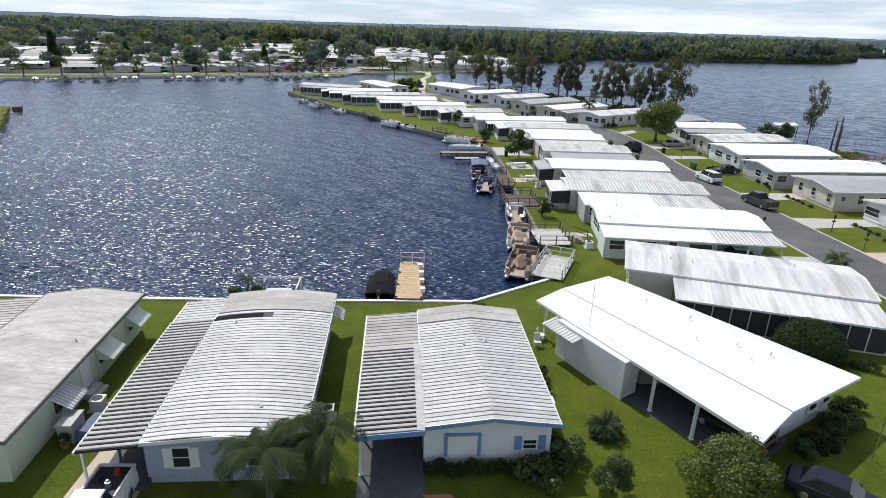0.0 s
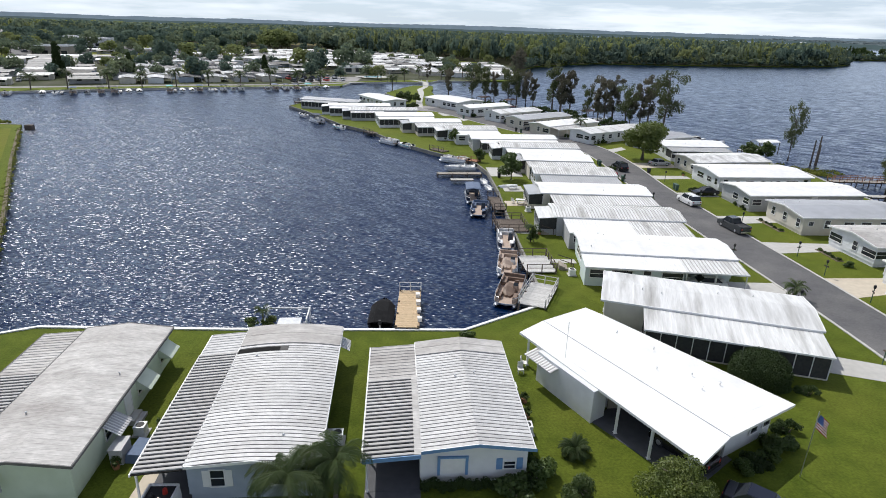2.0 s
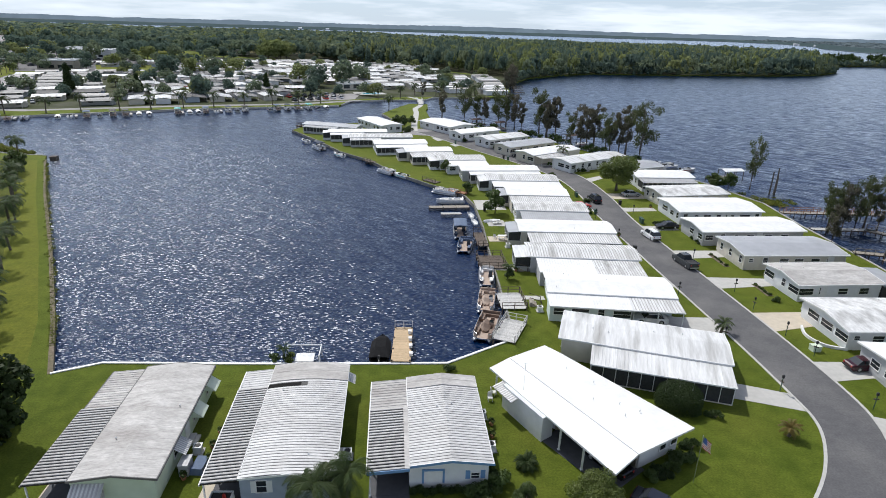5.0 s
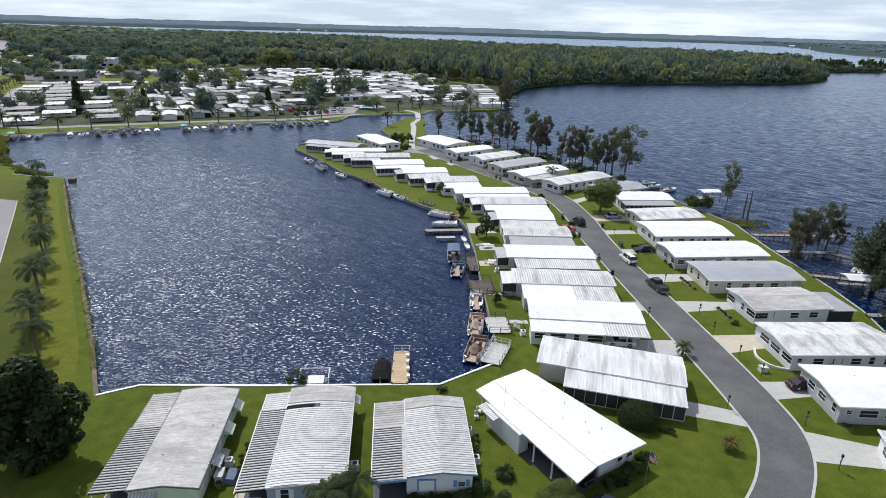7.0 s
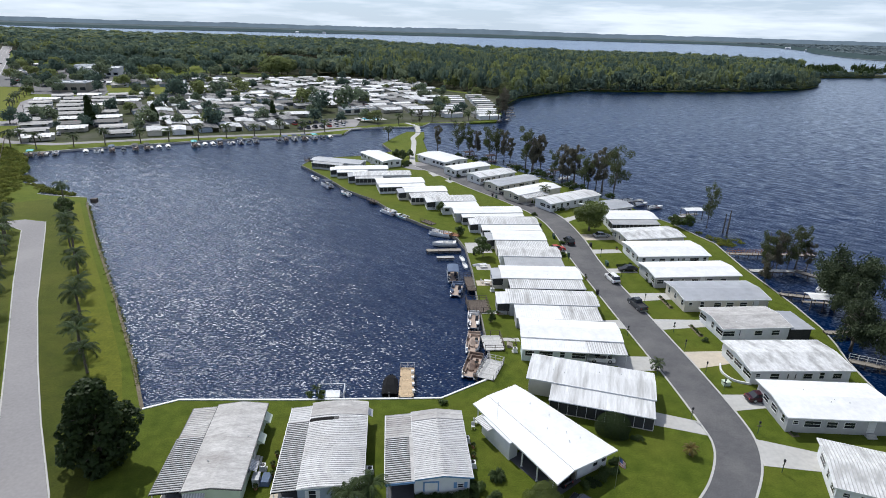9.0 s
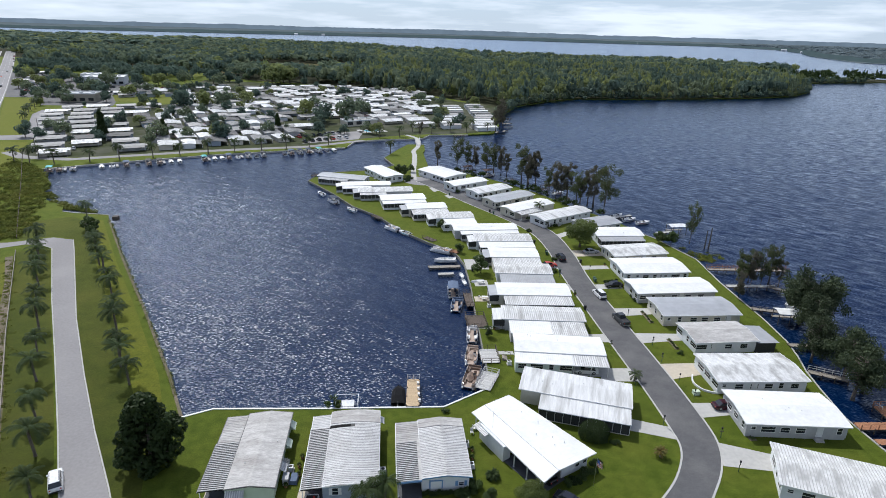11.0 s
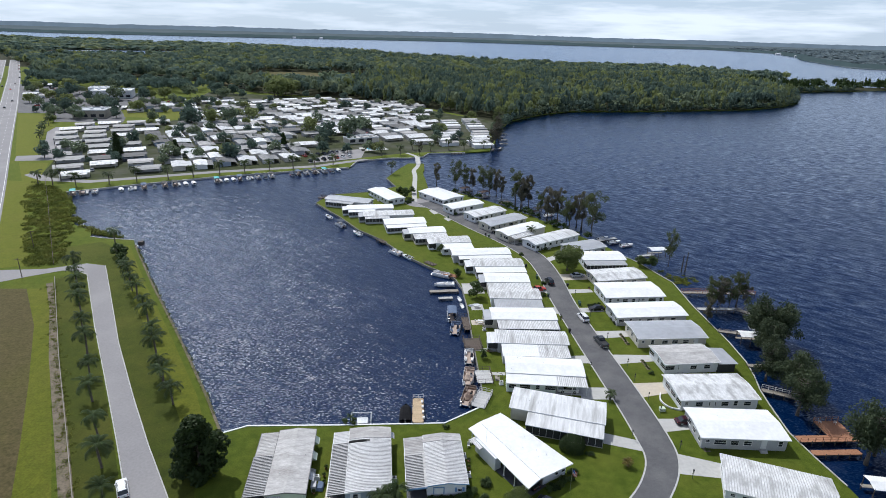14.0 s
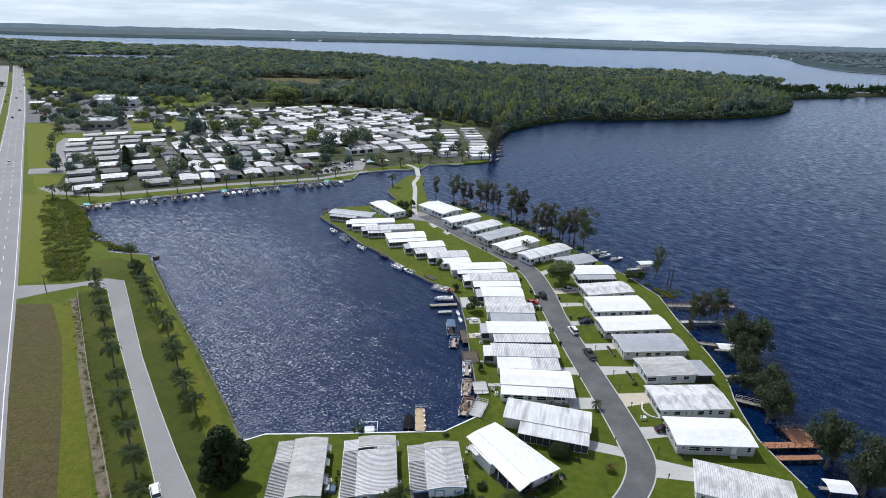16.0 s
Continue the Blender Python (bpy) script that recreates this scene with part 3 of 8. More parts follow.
# lane through the park
lane_w = smooth_line([(20, 10), (30, 16.5), (37.6, 22.7), (41.7, 27.4), (44.2, 32.2), (44.7, 37.6), (44.9, 47.7), (44.7, 59.3), (44.4, 79), (44.3, 104.1), (45.2, 121.7), (43.8, 137.2), (38, 151.9), (26.9, 172), (16.7, 192), (9, 205)])
lane_e = smooth_line([(26, 4), (37, 14), (44.3, 22.2), (48, 27), (50.3, 31.9), (51.2, 37.2), (51.5, 47.3), (51.4, 58.9), (51, 78.7), (50.8, 99.8), (52, 119.1), (51, 138), (44.4, 154.8), (34.8, 175.5), (24.6, 195.3), (17.7, 209)])
solid("road", strip(lane_e, lane_w, -0.3, 0.035), M_asphalt, "dark grey asphalt lane through the home park", "road", kind="structure")
for edge, s in ((lane_w, 1), (lane_e, -1)):
    solid("kerb", band([(x - 0.18 * s, y) for x, y in edge], 0.3, -0.2, 0.075), M_concrete, "pale concrete gutter along the lane", "kerb", kind="structure")
solid("turning_circle", Shape().prism([(13 + 9.5 * math.cos(a / 24 * 6.2832), 206 + 7.5 * math.sin(a / 24 * 6.2832)) for a in range(24)], -0.2, 0.02), M_asphalt_pale, "pale asphalt turning circle at the lane's end", "road", kind="structure")
solid("footpath", band(smooth_line([(8, 208), (8.5, 225), (9.5, 240), (10.5, 258), (10.5, 270), (13.6, 284), (13.9, 306), (8, 318)]), 2.4, -0.1, 0.03), M_concrete, "pale concrete footpath to the bridge", "path", kind="structure")

# driveways
drives = [([(44.6, 34.0), (34.0, 38.2), (35.6, 41.3), (45.0, 37.2)], M_concrete), ([(44.9, 51.2), (37.5, 51.6), (38.6, 56.2), (45.0, 55.8)], M_concrete), ([(44.7, 66.2), (39, 66.8), (39.4, 69.9), (44.8, 69.9)], M_concrete),
          ([(48.8, 27.6), (55.2, 26.2), (59.4, 25.4), (61.6, 28.2), (58.5, 29.6), (50.9, 33.0)], M_concrete), ([(51.7, 39.6), (58.6, 40.2), (58.4, 43.6), (51.6, 43.9)], M_concrete), ([(51.6, 51.6), (59.8, 53.2), (60.2, 57.2), (51.6, 57.2)], M_drive_tan),
          ([(51.6, 65.6), (61.0, 66.4), (61.4, 69.3), (51.5, 70.0)], M_concrete), ([(51.3, 78.2), (60.0, 79.0), (60.3, 82.2), (51.3, 82.3)], M_concrete), ([(51.2, 93.5), (58, 93.8), (58, 96.4), (51.2, 96.4)], M_concrete),
          ([(51.4, 106.5), (59, 107), (59, 109.4), (51.5, 109.4)], M_concrete), ([(52, 116.5), (61, 117), (61, 121.5), (52.2, 121.5)], M_drive_tan), ([(44.5, 93), (40.5, 93.2), (40.5, 97), (44.5, 97)], M_concrete), ([(45, 107), (39.5, 107), (39.5, 110), (45, 110)], M_concrete),
          ([(13.6, 194.5), (20.5, 197.5), (22.5, 193.8), (15.3, 188.2)], M_concrete), ([(19.0, 182.6), (24.2, 187.4), (26.3, 184.9), (20.6, 178.6)], M_concrete), ([(38.4, 158.6), (41.0, 160.4), (44.0, 153.0), (41.4, 151.0)], M_drive_tan), ([(50.8, 135.6), (56.4, 139.4), (56.5, 136.6), (51.5, 132.4)], M_concrete), ([(43, 152), (49, 147), (51, 150), (44.8, 154.5)], M_drive_tan), ([(36, 174.5), (40, 171), (42, 174), (37, 178)], M_concrete), ([(29.5, 187), (33, 183), (36, 186), (31, 190)], M_concrete)]
for q, m in drives:
    solid("driveway", Shape().prism(q, -0.1, 0.025), m, "pale concrete driveway from the lane to a home", "driveway", kind="structure", group="driveways")
for q in ([(-16.9, 15), (-12.9, 15), (-12.9, 30), (-16.0, 30)], [(-2.1, 15), (1.4, 15), (1.4, 36), (-2.1, 36)], [(-29.4, 15), (-26.3, 15), (-26.3, 36), (-29.4, 36)]):
    # the strip by the blue-trimmed home takes the shade-darkened carport grey
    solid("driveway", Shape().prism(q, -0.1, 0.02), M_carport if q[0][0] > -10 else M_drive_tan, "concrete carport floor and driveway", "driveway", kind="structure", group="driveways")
solid("patio", Shape().prism([(18.4, 107.4), (24.8, 107.4), (25, 114.9), (18.4, 115)], -0.1, 0.03), M_concrete, "grey concrete slab at the water", "patio", kind="structure")
solid("patio", Shape().prism([(18.0, 87.2), (24.5, 87.2), (24.5, 90), (18.0, 90)], -0.1, 0.03), M_drive_tan, "tan paved patio at the seawall", "patio", kind="structure")
for y in (62.5, 73.5):
    solid("garden_path", Shape().prism([(17, y), (22.5, y - 0.4), (22.5, y + 0.9), (17, y + 1.2)], -0.1, 0.025), M_concrete, "narrow concrete path to the dock", "path", kind="structure")

# side street with its turning head, and the highway beyond
street_l = [(-37.5, 4), (-50, 28.5), (-56.8, 42.1), (-68.9, 65.6), (-82.4, 91.5), (-99.6, 126.0), (-103.5, 128.6), (-108.6, 129.3), (-117, 124.5), (-124.6, 119.2)]
street_r = [(-30.5, 4), (-43.3, 28.1), (-51.3, 41.8), (-60.3, 58.2), (-72.7, 81.8), (-93.6, 125.5), (-97.4, 133.2), (-103.8, 135.2), (-114.5, 130.8), (-130.2, 130.0)]
solid("side_street", strip(street_r, street_l, -0.2, 0.03), M_asphalt_pale, "sun-bleached grey side street", "road", kind="structure")
for edge, s in ((street_l, -1), (street_r, 1)):
    solid("kerb", band([(x + 0.15 * s, y) for x, y in edge[:7]], 0.22, -0.1, 0.05), M_concrete, "pale edge strip of the side street", "kerb", kind="structure")
hwy = [(-20, -90), (-79.2, 30.5), (-97.1, 64.8), (-131.6, 132.8), (-186.5, 238.7), (-234.8, 330.6), (-336.2, 525.2), (-467.3, 772.3), (-640, 1090)]
off = lambda d: [(x - d * 0.885, y - d * 0.466) for x, y in hwy]
solid("highway", strip(hwy, off(14), -0.2, 0.045), M_asphalt_pale, "grey two-lane carriageway of the highway", "road", kind="structure")
solid("highway", strip(off(19), off(33), -0.2, 0.045), M_asphalt_pale, "grey two-lane carriageway of the highway", "road", kind="structure")
for d in (0.9, 13.2, 19.8, 32.2):
    solid("highway_line", band(off(d), 0.22, 0.03, 0.052), M_white_line, "white painted edge line of the highway", "road marking", kind="structure")
for d in (5.0, 9.1, 24, 28.1):
    dash = Shape()
    line = off(d)
    for (x0, y0), (x1, y1) in zip(line, line[1:]):
        n = int(math.hypot(x1 - x0, y1 - y0) / 12)
        for k in range(n):
            f, g = k / n, (k + 0.3) / n
            dash.add(*(lambda b: (b.v, b.f))(band([(x0 + (x1 - x0) * f, y0 + (y1 - y0) * f), (x0 + (x1 - x0) * g, y0 + (y1 - y0) * g)], 0.22, 0.03, 0.053)))
    solid("highway_line", dash, M_white_line, "white dashed lane line of the highway", "road marking", kind="structure")
solid("road", strip([(-186, 262), (-172, 250), (-150, 246), (-94.9, 267.5), (-46.5, 281.2), (-18, 300)], [(-188, 256), (-174, 244.5), (-150, 240.5), (-94, 262.5), (-45, 276.5), (-15, 297)], -0.2, 0.03), M_asphalt_pale, "grey village road along the far seawall", "road", kind="structure")
solid("road", strip([(-216, 301), (-204, 304), (-216, 331), (-239, 380), (-243, 400)], [(-210, 288), (-189, 291), (-202, 326), (-229, 380), (-235, 400)], -0.2, 0.03), M_asphalt_pale, "grey entrance road of the village", "road", kind="structure")
solid("car_park", Shape().prism([(-50, 287), (-20, 302), (-18, 330), (-40, 322)], -0.2, 0.03), M_asphalt_pale, "pale asphalt car park by the village pool", "car park", kind="structure")
solid("car_park", Shape().prism([(-306, 468), (-281, 468), (-256, 424), (-206, 424), (-214, 450), (-237, 497), (-190, 508), (-225, 560), (-250, 610), (-320, 640), (-380, 690), (-424, 690)], -0.2, 0.02), M_asphalt, "grey car park round the white stores", "car park", kind="structure")

solid("village_ground", Shape().prism([(-178, 250), (-150, 247), (-94, 268), (-46, 282), (-18, 304), (8, 318), (46, 326), (62, 334), (74, 392), (84, 440), (88, 462), (60, 486), (20, 545), (-40, 590), (-120, 620), (-200, 640), (-190, 510), (-170, 440), (-236, 402), (-200, 322)], -0.1, 0.008), M_yard, "yards and lanes of the village", "yard", kind="structure")
# grassland between highway and street
solid("dry_field", Shape().prism([(-124, 116), (-112.2, 115.5), (-98, 92.2), (-84.5, 64), (-75, 43.1), (-64, 18), (-72, 14), (-79.8, 30), (-98.5, 66)], -0.1, 0.012), M_grass_dry, "dry brown mown field beside the highway", "field", kind="structure")
solid("verge", Shape().prism([(-112.2, 115.5), (-105, 115.5), (-92, 88), (-80, 64), (-71, 46.5), (-56, 16), (-64, 18), (-75, 43.1), (-84.5, 64), (-98, 92.2)], -0.1, 0.010), M_grass_bright, "bright green verge between field and ditch", "grass", kind="structure")
solid("ditch", Shape().prism([(-108.5, 119), (-107, 120), (-83.6, 75.3), (-69, 48.5), (-53, 18), (-55, 17), (-71, 47.2), (-86, 75.5), (-99, 102)], -0.1, 0.014), M_soil, "rough ditch with bare soil and weeds", "ditch", kind="structure")
solid("verge", Shape().prism([(-41.5, 45.5), (-46.5, 57.5), (-60.6, 84.3), (-78.8, 117.5), (-97, 152.5), (-101, 151), (-84, 117), (-66, 84), (-52, 58), (-46, 46)], -0.1, 0.010), M_grass_bright, "bright green grass along the bank", "grass", kind="structure")
solid("lawn", strip([(-33, 8), (-43.8, 28.5), (-52, 42.2), (-61, 58.6), (-73.4, 82.2), (-94.3, 125.8), (-98.4, 134.2), (-104, 136.2), (-112.5, 133)], [(-34, 12), (-40, 33), (-45.8, 46.2), (-51.8, 58.2), (-65.8, 84.2), (-83.8, 117.2), (-100, 149), (-108, 156), (-119, 150)], -0.1, 0.006), M_grass_olive, "olive green lawn between street and basin", "lawn", kind="structure")
solid("lawn", strip([(-38.5, 4), (-51, 28.7), (-57.6, 42.4), (-69.7, 66), (-83.2, 91.9), (-100.4, 126.4), (-108, 123)], [(-47, 4), (-53, 18), (-69, 48.5), (-83.6, 75.3), (-96, 98), (-106.8, 120), (-107.2, 120.6)], -0.1, 0.006), M_grass_olive, "olive green lawn beside the side street", "lawn", kind="structure")
solid("field", Shape().prism([(-217, 302), (-303, 463), (-280, 464), (-256, 420), (-244, 402), (-240, 380), (-217, 332), (-204.5, 305)], -0.1, 0.012), M_grass_bright, "bright green field between highway and village", "field", kind="structure")
solid("verge", Shape().prism([(-131, 131.5), (-124.5, 133), (-136, 154), (-160, 200), (-182, 244), (-191, 245)], -0.1, 0.014), M_grass_bright, "yellow-green strip beside the highway", "grass", kind="structure")
solid("verge", Shape().prism([(-124.5, 133), (-121, 133), (-131, 152), (-163, 212), (-172, 236), (-190, 284), (-206, 285), (-183, 245), (-160, 200), (-136, 154)], -0.1, 0.010), M_grass_bright, "bright green verge of the highway", "grass", kind="structure")


# ---- manufactured homes ----
def sheet(s, x0, x1, y0, z0, y1, z1, pitch=0.42, rib=0.035, thick=0.07, slot=0, ribw=0.065, rib_slot=None):
    """A ribbed metal roof sheet: ribs run from (y0, z0) to (y1, z1), repeated along x."""
    n = max(2, round((x1 - x0) / pitch))
    st = []
    for i in range(n):
        a, p = x0 + (x1 - x0) * i / n, (x1 - x0) / n
        st += [(a, 0.0), (a + p - ribw - 0.02, 0.0), (a + p - ribw, rib), (a + p - 0.02, rib)]
    st.append((x1, 0.0))
    v = [(x, y0, z0 + h) for x, h in st] + [(x, y1, z1 + h) for x, h in st]
    k, up = len(st), (y1 > y0)
    f = [(i, i + 1, k + i + 1, k + i) if up else (k + i, k + i + 1, i + 1, i) for i in range(k - 1)]
    s.add(v, f, slot)
    if rib_slot is not None:
        for i in range(k - 1):
            if i % 4:
                s.s[len(s.s) - (k - 1) + i] = rib_slot
    lo = [(x0, y0, z0 - thick), (x1, y0, z0 - thick), (x1, y1, z1 - thick), (x0, y1, z1 - thick)]
    hi = [(x0, y0, z0), (x1, y0, z0), (x1, y1, z1), (x0, y1, z1)]
    s.add(lo + hi, [(3, 2, 1, 0), (0, 1, 5, 4), (1, 2, 6, 5), (2, 3, 7, 6), (3, 0, 4, 7)], slot)
    return s


pan_meshes = {}


def pans(parent, x0, x1, y0, z0, y1, z1, mat, pitch=0.42, wide=0.30, lift=0.05):
    """Separate roof pans side by side along x, each running down the slope."""
    n = max(1, round((x1 - x0) / pitch))
    run = math.hypot(y1 - y0, z1 - z0)
    key = (round(run, 2), round(wide, 2), mat.name)
    if key not in pan_meshes:
        s = Shape()
        h, w = lift, wide / 2
        prof = [(-w, 0), (-w, h), (-w + 0.05, h + 0.012), (w - 0.05, h + 0.012), (w, h), (w, 0)]
        s.loft([[(x, 0, z) for x, z in prof], [(x, run, z) for x, z in prof]])
        pan_meshes[key] = s.mesh("roof_panel", mat)
    tilt = math.degrees(math.atan2(z1 - z0, abs(y1 - y0)))
    flip = 0 if y1 > y0 else 180
    for i in range(n):
        part("roof_panel", pan_meshes[key], None, parent, m=pose(x0 + (i + 0.5) * (x1 - x0) / n, y0, z0, 0, 0, flip) @ pose(0, 0, 0, tilt, 0, 0))


def window_meshes(w, h, key, trim):
    fr, pa = Shape(), Shape()
    t = 0.07
    fr.box(-w / 2 - t, w / 2 + t, -0.03, 0.05, h, h + t).box(-w / 2 - t - 0.03, w / 2 + t + 0.03, -0.03, 0.09, -t, 0)
    fr.box(-w / 2 - t, -w / 2, -0.03, 0.05, 0, h).box(w / 2, w / 2 + t, -0.03, 0.05, 0, h).box(-w / 2, w / 2, -0.02, 0.035, h * 0.5 - 0.025, h * 0.5 + 0.025)
    pa.box(-w / 2, w / 2, -0.02, 0.015, 0, h)
    return fr.mesh("window", trim), pa.mesh("pane", M_glass)


WINDOWS = {k: window_meshes(w, h, k, M_trim) for k, (w, h) in {"wide": (1.5, 0.95), "tall": (0.8, 1.15), "small": (0.7, 0.55), "triple": (2.3, 1.0)}.items()}
door_mesh = Shape().box(-0.46, 0.46, -0.02, 0.05, 0, 2.0).box(-0.54, -0.46, -0.03, 0.07, 0, 2.08).box(0.46, 0.54, -0.03, 0.07, 0, 2.08).box(-0.46, 0.46, -0.03, 0.07, 2.0, 2.08).box(-0.3, 0.3, 0.05, 0.06, 1.1, 1.8).mesh("door", M_trim)
step_mesh = Shape().box(-0.7, 0.7, 0, 0.9, 0, 0.2).box(-0.7, 0.7, 0, 0.55, 0.2, 0.4).mesh("step", M_concrete)
vent_mesh = Shape().tube([(0, 0, -0.05), (0, 0, 0.16)], 0.05, 8).tube([(0, 0, 0.16), (0, 0, 0.2)], [0.09, 0.03], 8).mesh("roof_vent", M_chrome)
post_mesh = Shape().box(-0.055, 0.055, -0.055, 0.055, 0, 2.6).box(-0.09, 0.09, -0.09, 0.09, 0, 0.08).mesh("post", M_trim)


def window(parent, kind, x, y, z, turn):
    fr, pa = WINDOWS[kind]
    w = part("window", fr, None, parent, m=pose(x, y, z, 0, 0, turn))
    part("pane", pa, None, w)
    return w


def siding(s, x0, x1, y0, y1, z0, z1, gable=0.0):
    """Four walls of lapped boards, with gable tops on the x ends."""
    n = max(3, round((z1 - z0) / 0.3))
    rings = []
    for i in range(n):
        for d, z in ((0.025, z0 + (z1 - z0) * i / n), (0.004, z0 + (z1 - z0) * (i + 1) / n)):
            rings.append([(x0 - d, y0 - d, z), (x1 + d, y0 - d, z), (x1 + d, y1 + d, z), (x0 - d, y1 + d, z)])
    s.loft(rings)
    if gable:
        k, ym = len(s.v) - 4, (y0 + y1) / 2
        s.v += [(x0, ym, z1 + gable), (x1, ym, z1 + gable)]
        s.f += [(k, k + 4, k + 3), (k + 1, k + 2, k + 5), (k, k + 1, k + 5, k + 4), (k + 3, k + 4, k + 5, k + 2)]
        s.s += [0] * 4
    return s


def house(cx, cy, ang, L, W, roof=None, wall=None, label="", adds=(), eave=2.85, rise=0.45, trim=None, wins=True, detail=True, seed=0, front_x=1, panels=False, gap=None, arc=False, patch=None, end=0.0):
    """A single-storey home, long axis along x. adds: (side, x0, x1, width, kind, roof) for carports, porches and rooms under lean-to roofs."""
    rng = random.Random(seed)
    roof, wall, trim = roof or M_roof, wall or M_wall, trim or M_trim
    h = thing("house", label, "house", pose(cx, cy, 0, 0, 0, ang), group="homes of the park")
    o, g = 0.38, 0.45
    hx, hy = L / 2, W / 2
    sides = {1: 0.0, -1: 0.0}
    for a in adds:
        sides[a[0]] = max(sides[a[0]], 0.01)
    ylo, yhi = -hy + (0.0 if sides[-1] else o), hy - (0.0 if sides[1] else o)
    wl_ = siding(Shape(), -hx + g, hx - g, ylo, yhi, 0.45, eave - 0.10, rise * 0.86)
    part("wall", wl_, wall, h)
    part("skirting", Shape().box(-hx + g + 0.06, hx - g - 0.06, ylo + 0.06, yhi - 0.06, -0.05, 0.45), wall, h)
    base = roof
    if panels:
        # one pan after another along the house, each bent over the ridge
        bend = (lambda y: eave + rise * (1 - (y / hy) ** 2)) if arc else (lambda y: eave + rise * (1 - abs(y) / hy))
        ys = [hy * (k / 6 - 1) for k in range(13)]
        rf = Shape().loft([[(x, y, bend(y)) for y in ys] + [(x, y, bend(y) - 0.08) for y in reversed(ys)] for x in (-hx, hx)])
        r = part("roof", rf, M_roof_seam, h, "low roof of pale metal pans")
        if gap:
            # near-black sheet puts the darkness of the open gap into colour
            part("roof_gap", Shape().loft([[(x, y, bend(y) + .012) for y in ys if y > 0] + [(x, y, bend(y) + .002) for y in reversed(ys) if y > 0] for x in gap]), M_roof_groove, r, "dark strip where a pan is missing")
        w = 0.284 / 2
        prof = [(-w, 0), (-w, .024), (-w + .04, .034), (w - .04, .034), (w, .024), (w, 0)]
        over = lambda yy: Shape().loft([[(x, y, bend(y) + z) for x, z in prof] for y in yy]).mesh("roof_panel", roof)
        whole, half = over(ys), over([y for y in ys if y <= 0.01])
        n = round(2 * hx / 0.362)
        for k in range(n):
            x = -hx + (k + 0.5) * 2 * hx / n
            part("roof_panel", half if gap and gap[0] < x < gap[1] else whole, None, r, m=pose(x, 0, 0))
        if patch:
            # flat weathered sheets over one end
            for a, b in ((patch[0], (patch[0] + patch[1]) / 2 - .02), ((patch[0] + patch[1]) / 2 + .02, patch[1])):
                part("roof_sheet", Shape().loft([[(x, y, bend(y) + .075) for y in ys] + [(x, y, bend(y) + .03) for y in reversed(ys)] for x in (a, b)]), M_roof_old, r, "weathered flat metal sheet")
    else:
        rf = Shape()
        for sg in (-1, 1):
            ribbed = (roof in (M_roof, M_roof_stained) and 20 < seed < 40) or seed == 65
            sheet(rf, -hx, hx, sg * hy, eave, 0, eave + rise, 0.45, 0.05 if ribbed else 0.008, ribw=0.085 if ribbed else 0.065, rib_slot=1 if ribbed else None)
        r = part("roof", rf, [roof, M_roof_rib], h)
    fa = Shape()
    for sg in (-1, 1):
        fa.box(-hx - 0.02, hx + 0.02, sg * hy - 0.05, sg * hy + 0.05, eave - 0.17, eave + 0.012)
        for x in (-hx, hx):
            e = 0.04
            fa.add([(x - e, 0, eave + rise - 0.16), (x + e, 0, eave + rise - 0.16), (x + e, sg * hy, eave - 0.17), (x - e, sg * hy, eave - 0.17),
                    (x - e, 0, eave + rise + 0.03), (x + e, 0, eave + rise + 0.03), (x + e, sg * hy, eave + 0.03), (x - e, sg * hy, eave + 0.03)],
                   [(0, 1, 2, 3), (4, 7, 6, 5), (1, 5, 6, 2), (0, 3, 7, 4)])
    part("fascia", fa, M_trim if trim is M_trim_blue else trim, h)
    if trim is M_trim_blue:
        gb = Shape()
        for sg in (-1, 1):
            gb.add([(-hx - .05, 0, eave + rise - .2), (-hx - .05, sg * (hy + .1), eave - .21), (-hx - .05, sg * (hy + .1), eave + .04), (-hx - .05, 0, eave + rise + .05)], [(0, 1, 2, 3)])
        part("gable_board", gb, trim, h, "blue painted board along the gable")
    used = {1: [], -1: []}
    for sg, x0, x1, w, kind, *rest in adds:
        used[sg].append((x0, x1))
        rm = rest[0] if rest else roof
        y0, y1 = sg * hy, sg * (hy + w)
        za, zb = (eave - 0.04, eave - 0.32) if kind == "pan_carport" or panels else (eave - 0.2, eave - 0.45)
        dark = kind == "pan_carport"
        lean = Shape()
        ribbed = rm in (M_roof, M_roof_stained, M_roof_grey) and not dark and seed != 20
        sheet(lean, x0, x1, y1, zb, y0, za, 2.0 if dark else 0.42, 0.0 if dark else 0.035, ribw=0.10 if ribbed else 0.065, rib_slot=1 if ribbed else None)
        # under pans the base sheet is near-black, shade of the gaps included
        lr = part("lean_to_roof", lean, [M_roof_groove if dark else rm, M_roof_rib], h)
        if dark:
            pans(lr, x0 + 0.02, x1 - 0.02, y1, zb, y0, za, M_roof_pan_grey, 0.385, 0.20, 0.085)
            if trim is M_trim_blue:
                part("gable_board", Shape().loft([[(x0 - .07, y, z - .2), (x0 - .02, y, z - .2), (x0 - .02, y, z + .1), (x0 - .07, y, z + .1)] for y, z in ((y0, za), (y1, zb))]), trim, h, "blue painted board along the carport")
                part("roof_valley", Shape().box(x0, x1, min(y0, y0 + sg * .42), max(y0, y0 + sg * .42), za - .02, za + .115), M_roof_old, lr, "flat grey strip where the carport meets the roof")
        part("gutter", Shape().box(x0, x1, min(y1, y1 + 0.1 * sg), max(y1, y1 + 0.1 * sg), zb - 0.14, zb + 0.02), M_trim if trim is M_trim_blue else trim, h)
        yi = sg * (hy + w - 0.25)
